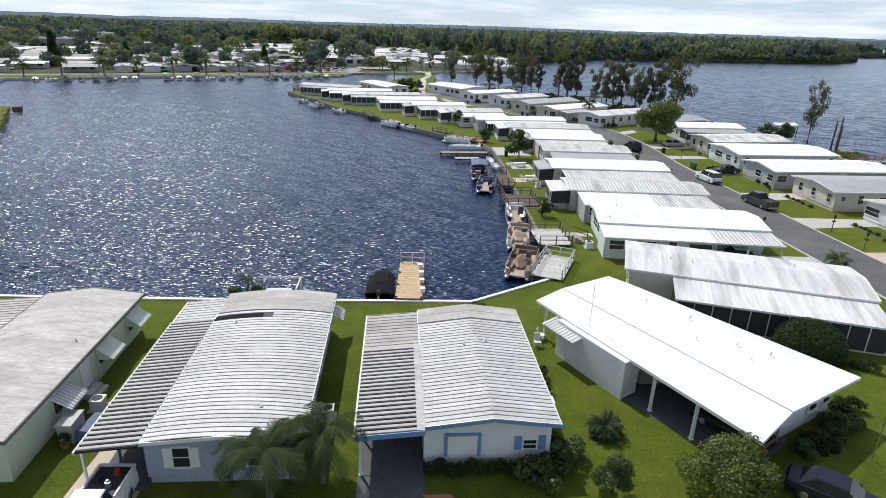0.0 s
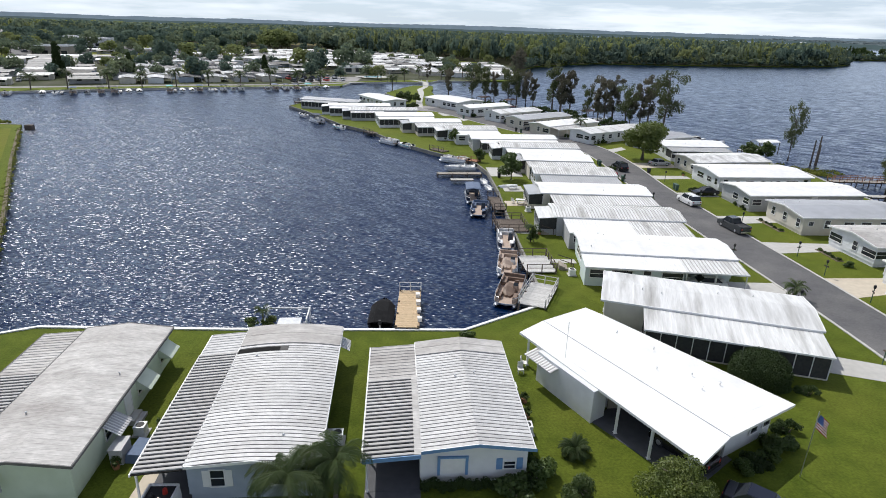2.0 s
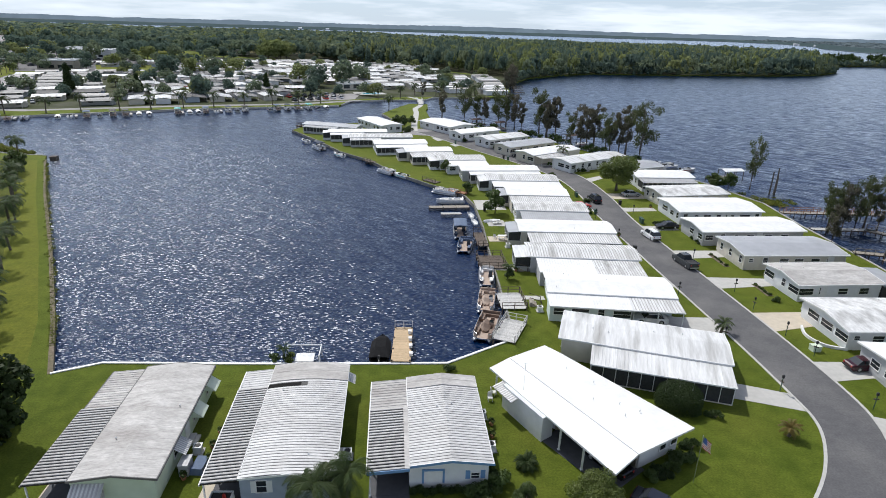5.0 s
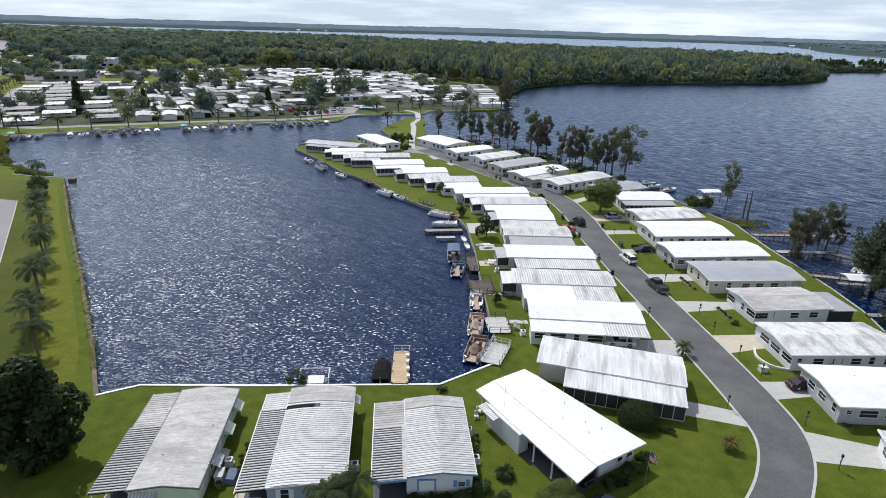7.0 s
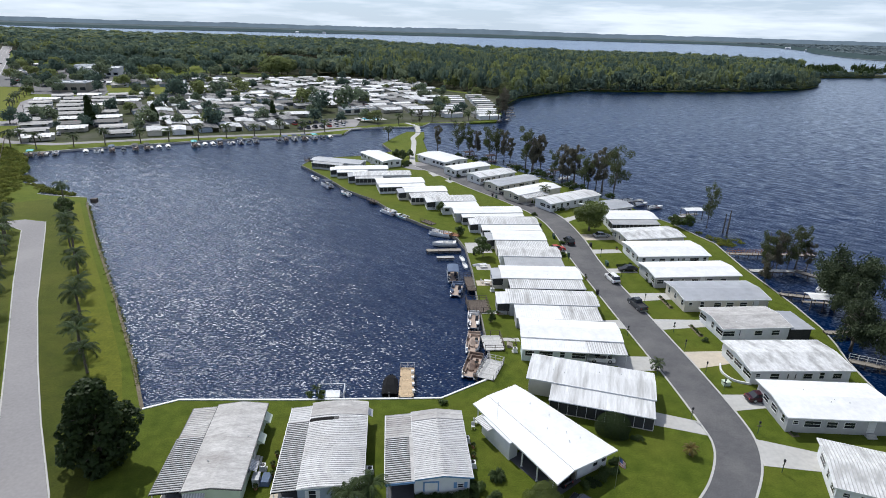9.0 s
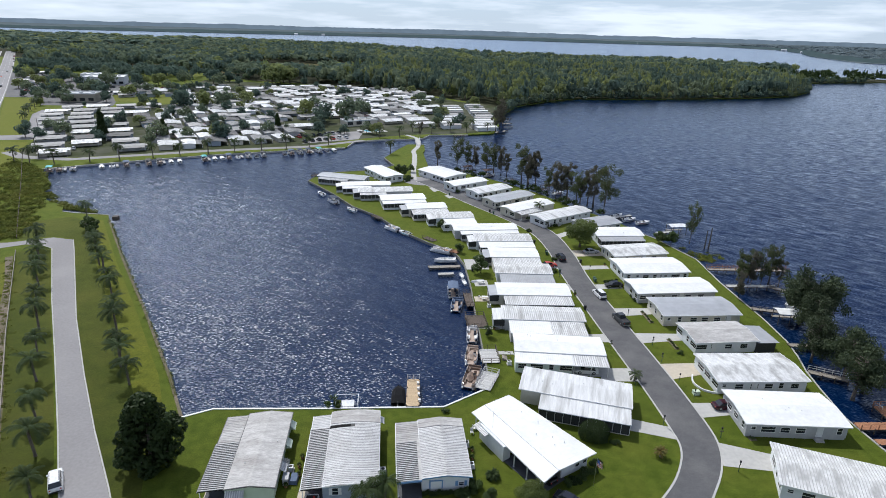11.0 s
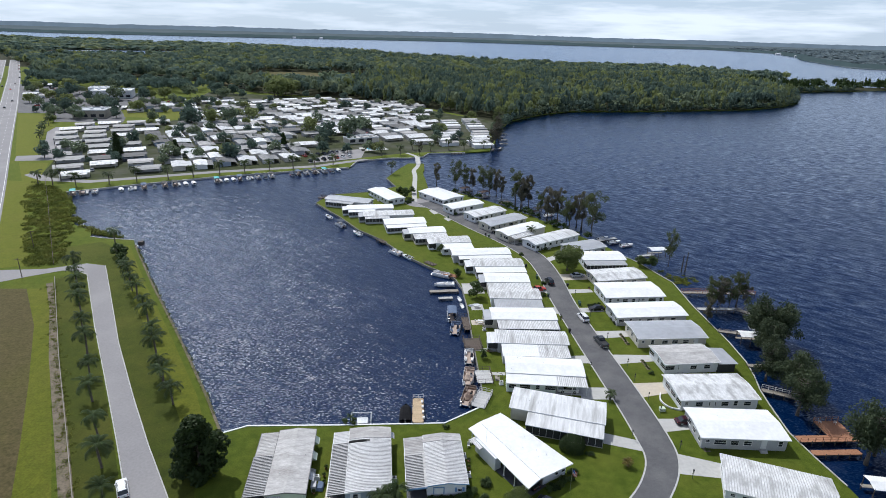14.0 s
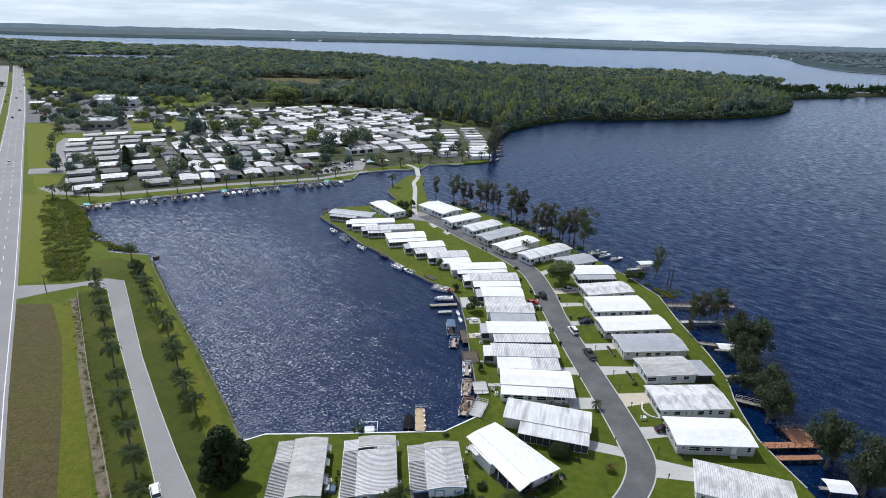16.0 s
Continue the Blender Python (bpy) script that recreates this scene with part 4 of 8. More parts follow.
        if kind in ("carport", "pan_carport"):
            n = max(2, round((x1 - x0) / 3.2))
            for i in range(n + 1):
                x = x0 + 0.15 + (x1 - x0 - 0.3) * i / n
                part("post", post_mesh, None, h, m=Matrix.Translation((x, yi, 0)) @ Matrix.Diagonal((1, 1, (zb - 0.06) / 2.6, 1)))
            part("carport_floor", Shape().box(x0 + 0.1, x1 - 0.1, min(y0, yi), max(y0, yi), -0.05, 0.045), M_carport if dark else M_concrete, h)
        elif kind in ("porch", "screen"):
            # screen: near-black panels down to the floor stand for dark space under the roof
            low_z = 0.75 if kind == "porch" else 0.12
            lo = Shape().box(x0 + 0.12, x1 - 0.12, min(y0, yi), max(y0, yi), -0.05, low_z)
            part("porch_wall", lo, wall, h)
            part("porch_screen", Shape().box(x0 + 0.18, x1 - 0.18, min(y0, yi - 0.06 * sg), max(y0, yi - 0.06 * sg), low_z, zb - 0.08), M_screen, h, "dark screen panels filling the porch")
            n = max(2, round((x1 - x0) / 1.35))
            for i in range(n + 1):
                x = x0 + 0.15 + (x1 - x0 - 0.3) * i / n
                part("mullion", Shape().box(x - 0.035, x + 0.035, yi - 0.05, yi + 0.03, low_z - 0.05, zb - 0.05), trim, h)
        else:
            rw = siding(Shape(), x0 + 0.15, x1 - 0.15, min(y0, yi), max(y0, yi), 0.0, zb - 0.08)
            part("side_wall", rw, wall, h)
            n = max(1, round((x1 - x0) / 2.6))
            for i in range(n):
                window(h, rng.choice(("wide", "triple", "tall")), x0 + (x1 - x0) * (i + 0.5) / n, yi + 0.02 * sg, 1.05, 180 if sg < 0 else 0)
    if end:
        # a low screened porch on the end towards the water
        y0, y1, xo = -hy + .5, hy - 1.2, -hx - end
        part("end_porch_wall", Shape().box(xo + .15, -hx + g, y0, y1, -.05, .8), wall, h)
        part("end_porch_screen", Shape().box(xo + .2, -hx + g, y0 + .05, y1 - .05, .8, 2.45), M_screen, h, "dark insect screens of the end porch")
        er = Shape()
        er.loft([[(x, y0 - .3, z), (x, y1 + .3, z), (x, y1 + .3, z + .09), (x, y0 - .3, z + .09)] for x, z in ((xo, 2.42), (-hx + .2, 2.62))])
        part("end_porch_roof", er, M_roof_grey if seed % 2 else M_roof, h)
        for k in range(5):
            y = y0 + (y1 - y0) * k / 4
            part("mullion", Shape().box(xo + .12, xo + .2, y - .04, y + .04, .75, 2.45), trim, h)
    if wins:
        for sg in (-1, 1):
            x = -hx + 1.6
            while x < hx - 1.4:
                if not any(a - 0.8 < x < b + 0.8 for a, b in used[sg]):
                    k = rng.choice(("wide", "tall", "wide", "small", "triple"))
                    window(h, k, x, sg * (hy - o) + 0.03 * sg, 1.15 if k != "small" else 1.55, 180 if sg < 0 else 0)
                x += rng.uniform(2.3, 3.6)
        for sx in (-1, 1):
            y = -hy + 1.5
            while y < hy - 1.2:
                window(h, rng.choice(("wide", "tall", "triple")), sx * (hx - g) + 0.03 * sx, y, 1.1, -90 * sx)
                y += rng.uniform(2.4, 3.6)
    if detail:
        for _ in range(rng.randint(2, 4)):
            x, y = rng.uniform(-hx + 1, hx - 1), rng.uniform(0.5, hy - 0.8) * rng.choice((-1, 1))
            part("roof_vent", vent_mesh, None, h, m=pose(x, y, eave + rise * (1 - abs(y) / hy)))
        if not used[-1]:
            x = rng.uniform(-hx + 3, hx - 3)
            part("door", door_mesh, None, h, m=pose(x, -hy + o - 0.03, 0.5, 0, 0, 180))
            part("step", step_mesh, None, h, m=pose(x, -hy + o - 0.05, 0, 0, 0, 180))
    return h


front = [
    house(-22.5, 32.4, 90, 17.0, 7.0, M_roof_old, M_wall_green, "pale green home with a weathered grey roof and window awnings", [(1, -8.5, 1.6, 3.5, "pan_carport", M_roof_pan), (1, 1.6, 8.3, 3.4, "porch", M_roof_old)], seed=1, wins=False, trim=M_roof_dark),
    house(-8.65, 32.1, 90, 17.0, 7.9, M_roof_pan, M_wall_blue, "blue-grey home with a white metal pan roof and carport", [(1, -8.7, 4.6, 2.95, "pan_carport", M_roof_pan), (1, 4.6, 7.9, 2.9, "porch", M_roof_pan)], seed=2, wins=False, panels=True, gap=(4.0, 4.8), arc=True, rise=0.32, patch=(5.3, 8.5)),
    house(5.0, 31.1, 90, 13.4, 7.2, M_roof_pan, M_wall, "white home with blue trim, metal pan roof and carport", [(1, -7.0, 1.7, 3.6, "pan_carport", M_roof_pan), (1, 1.7, 6.5, 3.6, "porch", M_roof_old)], seed=3, wins=False, trim=M_trim_blue, panels=True, patch=(4.6, 6.7))]

west = [
    (30.4, 46.0, -20.5, 19.6, 7.7, M_roof, M_wall_cream, [(-1, -5.8, 9.6, 4.1, "screen")]),
    (31.3, 61.2, -8.5, 18.2, 7.4, M_roof_pure, M_wall_mint, [(-1, -9.1, 2.2, 3.6, "room"), (-1, 2.2, 9.1, 3.6, "carport", M_roof)]),
    (31.5, 74.9, -6.0, 18.4, 6.8, M_roof, M_wall_grey, [(-1, -8.0, 1.0, 5.4, "room", M_roof_pure), (-1, 1.0, 8.6, 5.6, "carport", M_roof_stained)]),
    (32.2, 88.0, -3.8, 18.0, 7.2, M_roof_pure, M_wall_cream, [(-1, -7.6, 8.8, 4.3, "porch", M_roof)]),
    (32.6, 101.2, -4.6, 15.2, 7.2, M_roof_stained, M_wall, [(-1, -6.6, 7.4, 4.9, "carport", M_roof_grey)]),
    (32.4, 113.0, -3.0, 14.0, 7.4, M_roof_pure, M_wall_cream, [(-1, -6.6, 7.0, 4.7, "room", M_roof)]),
    (31.6, 125.8, -1.0, 17.6, 6.8, M_roof, M_wall, [(-1, -7.8, 8.8, 4.2, "porch", M_roof_pure)]),
    (27.6, 136.0, 2.6, 20.8, 6.4, M_roof_pure, M_wall_grey, [(-1, -8.4, 4.0, 2.6, "porch"), (-1, 4.0, 10.2, 2.4, "carport")]),
    (18.8, 148.6, 5.0, 13.4, 6.8, M_roof, M_wall, [(-1, -5.0, 6.6, 5.2, "room", M_roof_pure)]),
    (10.2, 159.6, 7.5, 14.2, 6.8, M_roof_pure, M_wall_cream, [(-1, -6.0, 6.9, 5.2, "porch", M_roof)]),
    (2.0, 171.0, 8.0, 16.8, 7.6, M_roof_pure, M_wall, [(-1, -8.0, 8.0, 3.2, "porch")]),
    (-4.3, 181.6, 6.0, 21.0, 7.0, M_roof, M_wall_grey, [(-1, -10.0, 0.0, 2.2, "porch")]),
    (-12.1, 190.6, 5.3, 19.8, 6.4, M_roof_pure, M_wall, [(-1, -9.4, 2.0, 2.6, "porch")]),
    (-21.6, 202.6, -20.0, 21.0, 7.4, M_roof_grey, M_wall_grey, [(-1, -9.0, 4.0, 2.4, "porch")]),
    (-5.2, 212.1, -62.0, 21.0, 9.0, M_roof_pure, M_wall, [])]
for i, (x, y, a, L, W, rf, wl_m, ad) in enumerate(west):
    house(x, y, a, L, W, rf, wl_m, "white-roofed home between the lane and the basin" if rf is not M_roof_grey else "grey-roofed home at the point of the peninsula", ad, seed=20 + i, end=(0, 0, 2.2, 2.0, 0, 1.8, 2.0, 0, 2.4, 2.2, 0, 2.0, 2.0, 0, 0)[i])

east = [
    (20.5, 211.5, -55.0, 19.0, 12.6, M_roof_pure, M_wall, []),
    (28.9, 194.7, 31.0, 18.0, 7.8, M_roof_pure, M_wall, []),
    (36.8, 183.6, 31.5, 18.1, 8.2, M_roof, M_wall, []),
    (42.5, 172.4, 32.0, 20.5, 8.2, M_roof_grey, M_wall_cream, []),
    (47.2, 160.8, 32.0, 20.5, 8.0, M_roof_pure, M_wall_cream, [(-1, -9.5, 1.0, 3.0, "carport", M_roof)]),
    (57.0, 151.0, 29.0, 23.0, 8.0, M_roof, M_wall, []),
    (66.5, 141.3, 20.0, 15.0, 8.6, M_roof_grey, M_wall_grey, []),
    (69.5, 131.0, 0.0, 15.5, 8.6, M_roof_pure, M_wall, [(-1, -7.5, 6.8, 3.4, "porch", M_roof_grey)]),
    (69.0, 114.8, 7.0, 17.3, 9.2, M_roof_stained, M_wall_cream, []),
    (68.4, 102.7, 1.0, 18.8, 11.0, M_roof_pure, M_wall, []),
    (68.1, 89.3, 1.5, 21.0, 9.2, M_roof_pure, M_wall_grey, []),
    (68.4, 77.4, -0.5, 18.9, 9.8, M_roof_grey, M_wall_cream, []),
    (67.4, 64.9, 1.0, 14.2, 9.0, M_roof_old, M_wall, []),
    (66.6, 50.9, -2.0, 18.0, 10.2, M_roof_stained, M_wall, []),
    (65.0, 37.9, -6.5, 17.6, 9.9, M_roof_pure, M_wall_grey, []),
    (63.2, 21.0, -25.0, 18.4, 10.0, M_roof_stained, M_wall, [])]
for i, (x, y, a, L, W, rf, wl_m, ad) in enumerate(east):
    house(x, y, a, L, W, rf, wl_m, "home with a pale low roof on a lakeside lot" if rf is not M_roof_grey else "home with a grey metal roof on a lakeside lot", ad, seed=50 + i, rise=0.55)
# screened porch on the lake side of one home
solid("sunroom", Shape().box(74.2, 78.4, 60.6, 67.4, 0, 2.5).add([(74.0, 60.2, 2.55), (78.9, 60.2, 2.5), (78.9, 67.8, 2.5), (74.0, 67.8, 2.75)], [(0, 1, 2, 3)], 1), [M_screen, M_roof_grey], "low screened sunroom with a grey roof beside a home", "sunroom")


# ---- the wide white home set at an angle ----
def angled_house():
    h = thing("house", "wide white home with a bright white roof and open carport", "house", group="homes of the park")
    w, n1, n2, e, s_ = (10.5, 39.3), (17.7, 43.9), (19.0, 42.3), (28.3, 28.3), (18.65, 22.7)
    rs, rn = (21.2, 24.35), (12.9, 40.85)
    ze, zr = 2.92, 3.42
    top = Shape()
    # two shallow slopes meeting on a ridge near the carport side, with raised seams
    north_z = 3.15
    top.add([(*w, ze), (*s_, ze - 0.12), (*rs, zr), (*rn, north_z + 0.05)], [(0, 1, 2, 3)])
    top.add([(*rs, zr), (*e, ze), (*n2, ze), (*n1, ze + 0.02), (*rn, north_z + 0.05)], [(0, 1, 2, 3, 4)])
    rim = [w, s_, rs, e, n2, n1, rn]
    zs = [ze, ze - 0.12, zr, ze, ze, ze + 0.02, north_z + 0.05]
    for i in range(7):
        a, b, za, zb = rim[i], rim[(i + 1) % 7], zs[i], zs[(i + 1) % 7]
        top.add([(*a, za - 0.2), (*b, zb - 0.2), (*b, zb), (*a, za)], [(0, 1, 2, 3)])
    top.add([(*a, z - 0.2) for a, z in zip(rim, zs)], [(6, 5, 4, 3, 2, 1, 0)])
    part("roof", top, M_roof_pure, h, "bright white coated roof")
    part("roof_seam", Shape().tube([(*rn, north_z + 0.06), (*rs, zr + 0.01)], 0.03, 6), M_roof_grey, h)
    ax = (Vector(e) - Vector(n2)).normalized()
    for k, (u, v) in enumerate(((3.0, 2.2), (6.5, 2.0), (8.5, 4.6), (10.5, 3.0), (12.4, 2.4), (12.0, 4.2))):
        p_ = Vector(n2) + ax * u + Vector((ax.y, -ax.x)) * v
        part("roof_vent", vent_mesh, None, h, m=pose(p_.x, p_.y, 3.05 + 0.05 * v))
    # walls: the living part behind, the front-left block, the open carport between
    back = Shape().prism([(19.2, 40.6), (12.6, 36.2), (14.2, 34.2), (16.2, 32.4), (20.0, 32.6), (21.6, 28.6), (22.4, 26.4), (27.2, 28.9)], 0, 2.85)
    part("wall", back, M_wall, h)
    seg = Shape()
    seg.prism([(11.5, 36.4), (12.1, 35.0), (14.3, 30.5), (15.6, 31.3), (13.6, 37.4)], 0, 2.75)
    part("front_wall", seg, M_wall, h)
    sx = (Vector(s_) - Vector(w)).normalized()
    for u in (0.9, 11.3, 14.4, 17.4):
        p_ = Vector(w) + sx * u + Vector((-sx.y, sx.x)) * 0.35
        part("post", post_mesh, None, h, m=Matrix.Translation((p_.x, p_.y, 0)) @ Matrix.Diagonal((1.5, 1.5, 1.03, 1)))
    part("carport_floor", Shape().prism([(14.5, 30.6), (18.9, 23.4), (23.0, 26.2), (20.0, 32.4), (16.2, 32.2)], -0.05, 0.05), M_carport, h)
    part("gable", Shape().add([(22.38, 26.36, 2.8), (27.22, 28.88, 2.8), (27.22, 28.88, 2.95), (22.38, 26.36, 3.3)], [(0, 1, 2, 3)]), M_wall, h)
    # tan lining over the white wall puts the carport's shade into colour
    part("carport_wall", Shape().prism([(16.2, 32.35), (20.0, 32.55), (21.6, 28.6), (22.3, 26.5), (22.15, 26.4), (21.4, 28.5), (19.9, 32.35), (16.2, 32.2)], 0.05, 2.7), M_wall_tan, h)
    # small ribbed awning roof by the side wall
    aw = Shape()
    sheet(aw, 0, 3.3, -1.0, 2.35, 0.9, 2.72, 0.3, 0.03, ribw=0.12, rib_slot=1)
    part("awning", aw, [M_roof, M_roof_rib], h, "small striped metal awning", m=pose(11.3, 37.1, 0, 0, 0, math.degrees(math.atan2(sx.y, sx.x))))
    part("antenna", Shape().tube([(13.3, 34.9, 2.7), (13.3, 34.9, 6.2)], 0.022, 6).tube([(13.1, 34.9, 6.1), (13.5, 34.9, 6.1)], 0.015, 5).tube([(13.3, 34.7, 5.8), (13.3, 35.1, 5.8)], 0.015, 5), M_chrome, h, "thin aluminium roof antenna")
    window(h, "tall", 25.2, 27.75, 1.0, 180 + 27.5)
    window(h, "tall", 26.6, 28.5, 1.0, 180 + 27.5)
    window(h, "small", 12.85, 33.95, 1.3, math.degrees(math.atan2(sx.y, sx.x)) + 180)
    return h


angled_house()


# ---- fittings of the three front homes ----
def front_gable(h, half, xs, kinds, eave=2.85):
    """Windows on the south end of a home whose long axis runs north (local x = -half is the south end)."""
    for y, k in zip(xs, kinds):
        window(h, k, -half + 0.45 - 0.03, y, 1.05, 90)


part("louvre", Shape().box(-0.05, 0, -.7, .7, 0, .9).box(-.08, 0, -.6, .6, .1, .16).box(-.08, 0, -.6, .6, .4, .46).box(-.08, 0, -.6, .6, .7, .76), M_wall_grey, front[0], "closed grey louvre panel", m=pose(-8.06, 1.7, .75))
front_gable(front[1], 8.5, (2.2, -1.8), ("tall", "wide"))
front_gable(front[2], 6.7, (-2.1,), ("small",))
for y in (-0.62, 0.62):
    for h, half, yy in ((front[1], 8.5, 2.2), (front[2], 6.7, -2.1)):
        o = 0.68 if h is front[1] else 0.66
        part("shutter", Shape().box(-0.03, 0.03, -0.2, 0.2, 0, 1.2 if h is front[1] else 0.85), M_trim if h is front[1] else M_trim_blue, h, m=pose(-half + 0.41, yy + math.copysign(o, y), 1.0))
part("roller_shutter", Shape().box(-0.09, 0.0, -0.8, 0.8, 0, 1.2), M_trim, front[2], "closed white storm shutter", m=pose(-6.25, 1.55, 0.8))
part("shutter_frame", Shape().box(-0.13, 0.0, -0.98, -0.8, -0.1, 1.3).box(-0.13, 0, 0.8, 0.98, -0.1, 1.3).box(-0.15, 0, -0.98, 0.98, 1.2, 1.32), M_trim_blue, front[2], "blue frame of the storm shutter", m=pose(-6.25, 1.55, 0.8))
aw = Shape()
sheet(aw, -0.85, 0.85, -1.05, 0.0, 0.0, 0.62, 0.2, 0.03, 0.03, ribw=0.09, rib_slot=1)
awning_mesh = aw.mesh("window_awning", [M_roof, M_wall_grey])
flat_awning = Shape().loft([[(-.85, -1.0, -.03), (.85, -1.0, -.03), (.85, -1.0, .02), (-.85, -1.0, .02)], [(-.85, 0, .75), (.85, 0, .75), (.85, 0, .8), (-.85, 0, .8)]]).add([(-.85, -1.0, 0), (-.85, 0, .78), (-.85, 0, 0)], [(0, 1, 2)]).add([(.85, -1.0, 0), (.85, 0, .78), (.85, 0, 0)], [(2, 1, 0)]).mesh("window_awning", M_awning)
for x, me, lb in ((6.6, flat_awning, "slanted pale green metal window awning"), (2.2, flat_awning, "slanted pale green metal window awning"), (-3.1, awning_mesh, "slanted striped white window awning")):
    part("window_awning", me, None, front[0], lb, m=pose(x, -3.12, 1.5) @ Matrix.Diagonal((1.12, 1.05, 1.1, 1)))
    window(front[0], "wide", x, -3.14, 1.0, 180)
part("window_awning", awning_mesh, None, front[1], "slanted white metal window awning", m=pose(7.4, -3.57, 1.65))
for x in (6.5, 1.0, -3.5):
    window(front[1], "wide", x, -3.6, 1.05, 180)
for x in (4.0, -1.5, -4.5):
    window(front[2], "wide", x, -3.25, 1.05, 180)
part("entry_canopy", awning_mesh, None, front[0], "small pale awning over the entry", m=pose(-8.1, 2.1, 1.6, 0, 0, -90) @ Matrix.Diagonal((1.5, 1.0, 1.0, 1)))


def air_conditioner(x, y, turn=0):
    a = thing("air_conditioner", "beige outdoor air conditioner on a concrete pad", "air conditioner", pose(x, y, 0, 0, 0, turn) @ Matrix.Diagonal((.85, .85, .85, 1)), group="air conditioners")
    part("pad", Shape().box(-0.6, 0.6, -0.6, 0.6, -0.05, 0.1), M_concrete, a)
    b = part("body", Shape().box(-0.42, 0.42, -0.42, 0.42, 0.1, 0.85).box(-0.45, 0.45, -0.45, 0.45, 0.85, 0.9), M_trim, a)
    part("fan_grille", Shape().tube([(0, 0, 0.9), (0, 0, 0.93)], [0.34, 0.33], 16), M_black, b)
    return a


for x, y in ((-4.2, 29.2), (9.3, 29.6), (9.1, 34.6), (-18.0, 30.5), (20.8, 58.5), (20.9, 84.2)):
    air_conditioner(x, y)


# ---- trees and plants ----
from mathutils import noise

def leaf_quads(rng, blobs, n, size, flat=0.35, hang=0.0, shell=0.55, loose=0.7):
    """n leaf sprays in and on the blobs (x, y, z, rx, rz): small bent quads facing out and up, or hanging down."""
    b = np.array(blobs, dtype=float)
    wgt = b[:, 3] ** 2 * b[:, 4]
    pick = rng.choice(len(b), n, p=wgt / wgt.sum())
    d = rng.normal(size=(n, 3))
    d /= np.linalg.norm(d, axis=1)[:, None]
    r = shell + (1.08 - shell) * rng.random(n) ** 0.6
    c = b[pick, :3] + d * r[:, None] * np.stack([b[pick, 3], b[pick, 3], b[pick, 4]], 1)
    nrm = d + rng.normal(size=(n, 3)) * loose + np.array([0, 0, flat])
    nrm /= np.linalg.norm(nrm, axis=1)[:, None]
    a = np.cross(nrm, rng.normal(size=(n, 3)))
    if hang:
        a = a * (1 - hang) + np.array([0, 0, -1.0]) * hang + rng.normal(size=(n, 3)) * 0.12
    a /= np.linalg.norm(a, axis=1)[:, None]
    t = np.cross(nrm, a)
    t /= np.linalg.norm(t, axis=1)[:, None] + 1e-9
    s = size * (0.6 + 0.8 * rng.random(n))[:, None]
    wide = 0.45 if not hang else 0.28
    long = 1.0 if not hang else 1.5
    v = np.stack([c - a * s * long * 0.5, c + t * s * wide - a * s * 0.05, c + a * s * long * 0.5, c - t * s * wide + nrm * s * 0.12], 1).reshape(-1, 3)
    q = np.arange(4 * n).reshape(-1, 4)
    return v, q


def crown_mesh(name, seed, blobs, n, size, mat, **kw):
    v, q = leaf_quads(np.random.default_rng(seed), blobs, n, size, **kw)
    return fast_mesh(name, v, q, mat)


def trunk_mesh(seed, h, r, limbs, mat=None, lean=0.05, reach=0.5, start=0.4):
    rng = random.Random(seed)
    s = Shape()
    pts = [(rng.uniform(-lean, lean) * h * k / 5, rng.uniform(-lean, lean) * h * k / 5, h * k / 5) for k in range(6)]
    pts[0] = (0, 0, -0.2)
    s.tube(pts, [r * (1.25 if k == 0 else 1 - 0.16 * k) for k in range(6)], 8)
    for i in range(limbs):
        k = rng.uniform(start, 0.92)
        j = min(4, int(k * 5))
        f = k * 5 - j
        p0 = Vector(pts[j]).lerp(Vector(pts[j + 1]), f)
        a = rng.uniform(0, 6.28)
        L = h * reach * rng.uniform(0.5, 1.0) * (1.15 - k * 0.5)
        e = p0 + Vector((math.cos(a) * L, math.sin(a) * L, L * rng.uniform(0.2, 0.7)))
        s.tube([p0, p0.lerp(e, 0.55) + Vector((0, 0, L * 0.08)), e], [r * 0.42 * (1.1 - k * 0.6), r * 0.25, r * 0.08], 5)
    return s.mesh("trunk", mat or M_bark, True)


def broad_blobs(seed, R, H, n=14, base=0.35):
    """Clumps of a round spreading crown of radius R and height H."""
    rng = random.Random(seed)
    out = []
    for i in range(n):
        a, r = rng.uniform(0, 6.28), R * math.sqrt(rng.random()) * 0.78
        z = H * (base + (1 - base) * rng.uniform(0.25, 0.95) * (1 - 0.45 * (r / R) ** 2))
        k = R * rng.uniform(0.26, 0.46)
        out.append((math.cos(a) * r, math.sin(a) * r, z, k, k * rng.uniform(0.6, 0.85)))
    return out


def spire_blobs(seed, R, H, n):
    """Clumps of a tall crown that reaches the ground and narrows unevenly to the top."""
    rng = random.Random(seed)
    out = []
    for i in range(n):
        z = H * (i + 0.6) / n
        r = R * (1 - (z / (H * 1.04)) ** 3.0) * (0.72 + 0.28 * min(1, z / 3)) * rng.uniform(0.35, 0.95)
        a = i * 2.4 + rng.uniform(-0.5, 0.5)
        k = R * rng.uniform(0.20, 0.34) * (1.1 - 0.4 * z / H)
        out.append((math.cos(a) * r, math.sin(a) * r, z, k, k * rng.uniform(0.7, 1.1)))
    return out


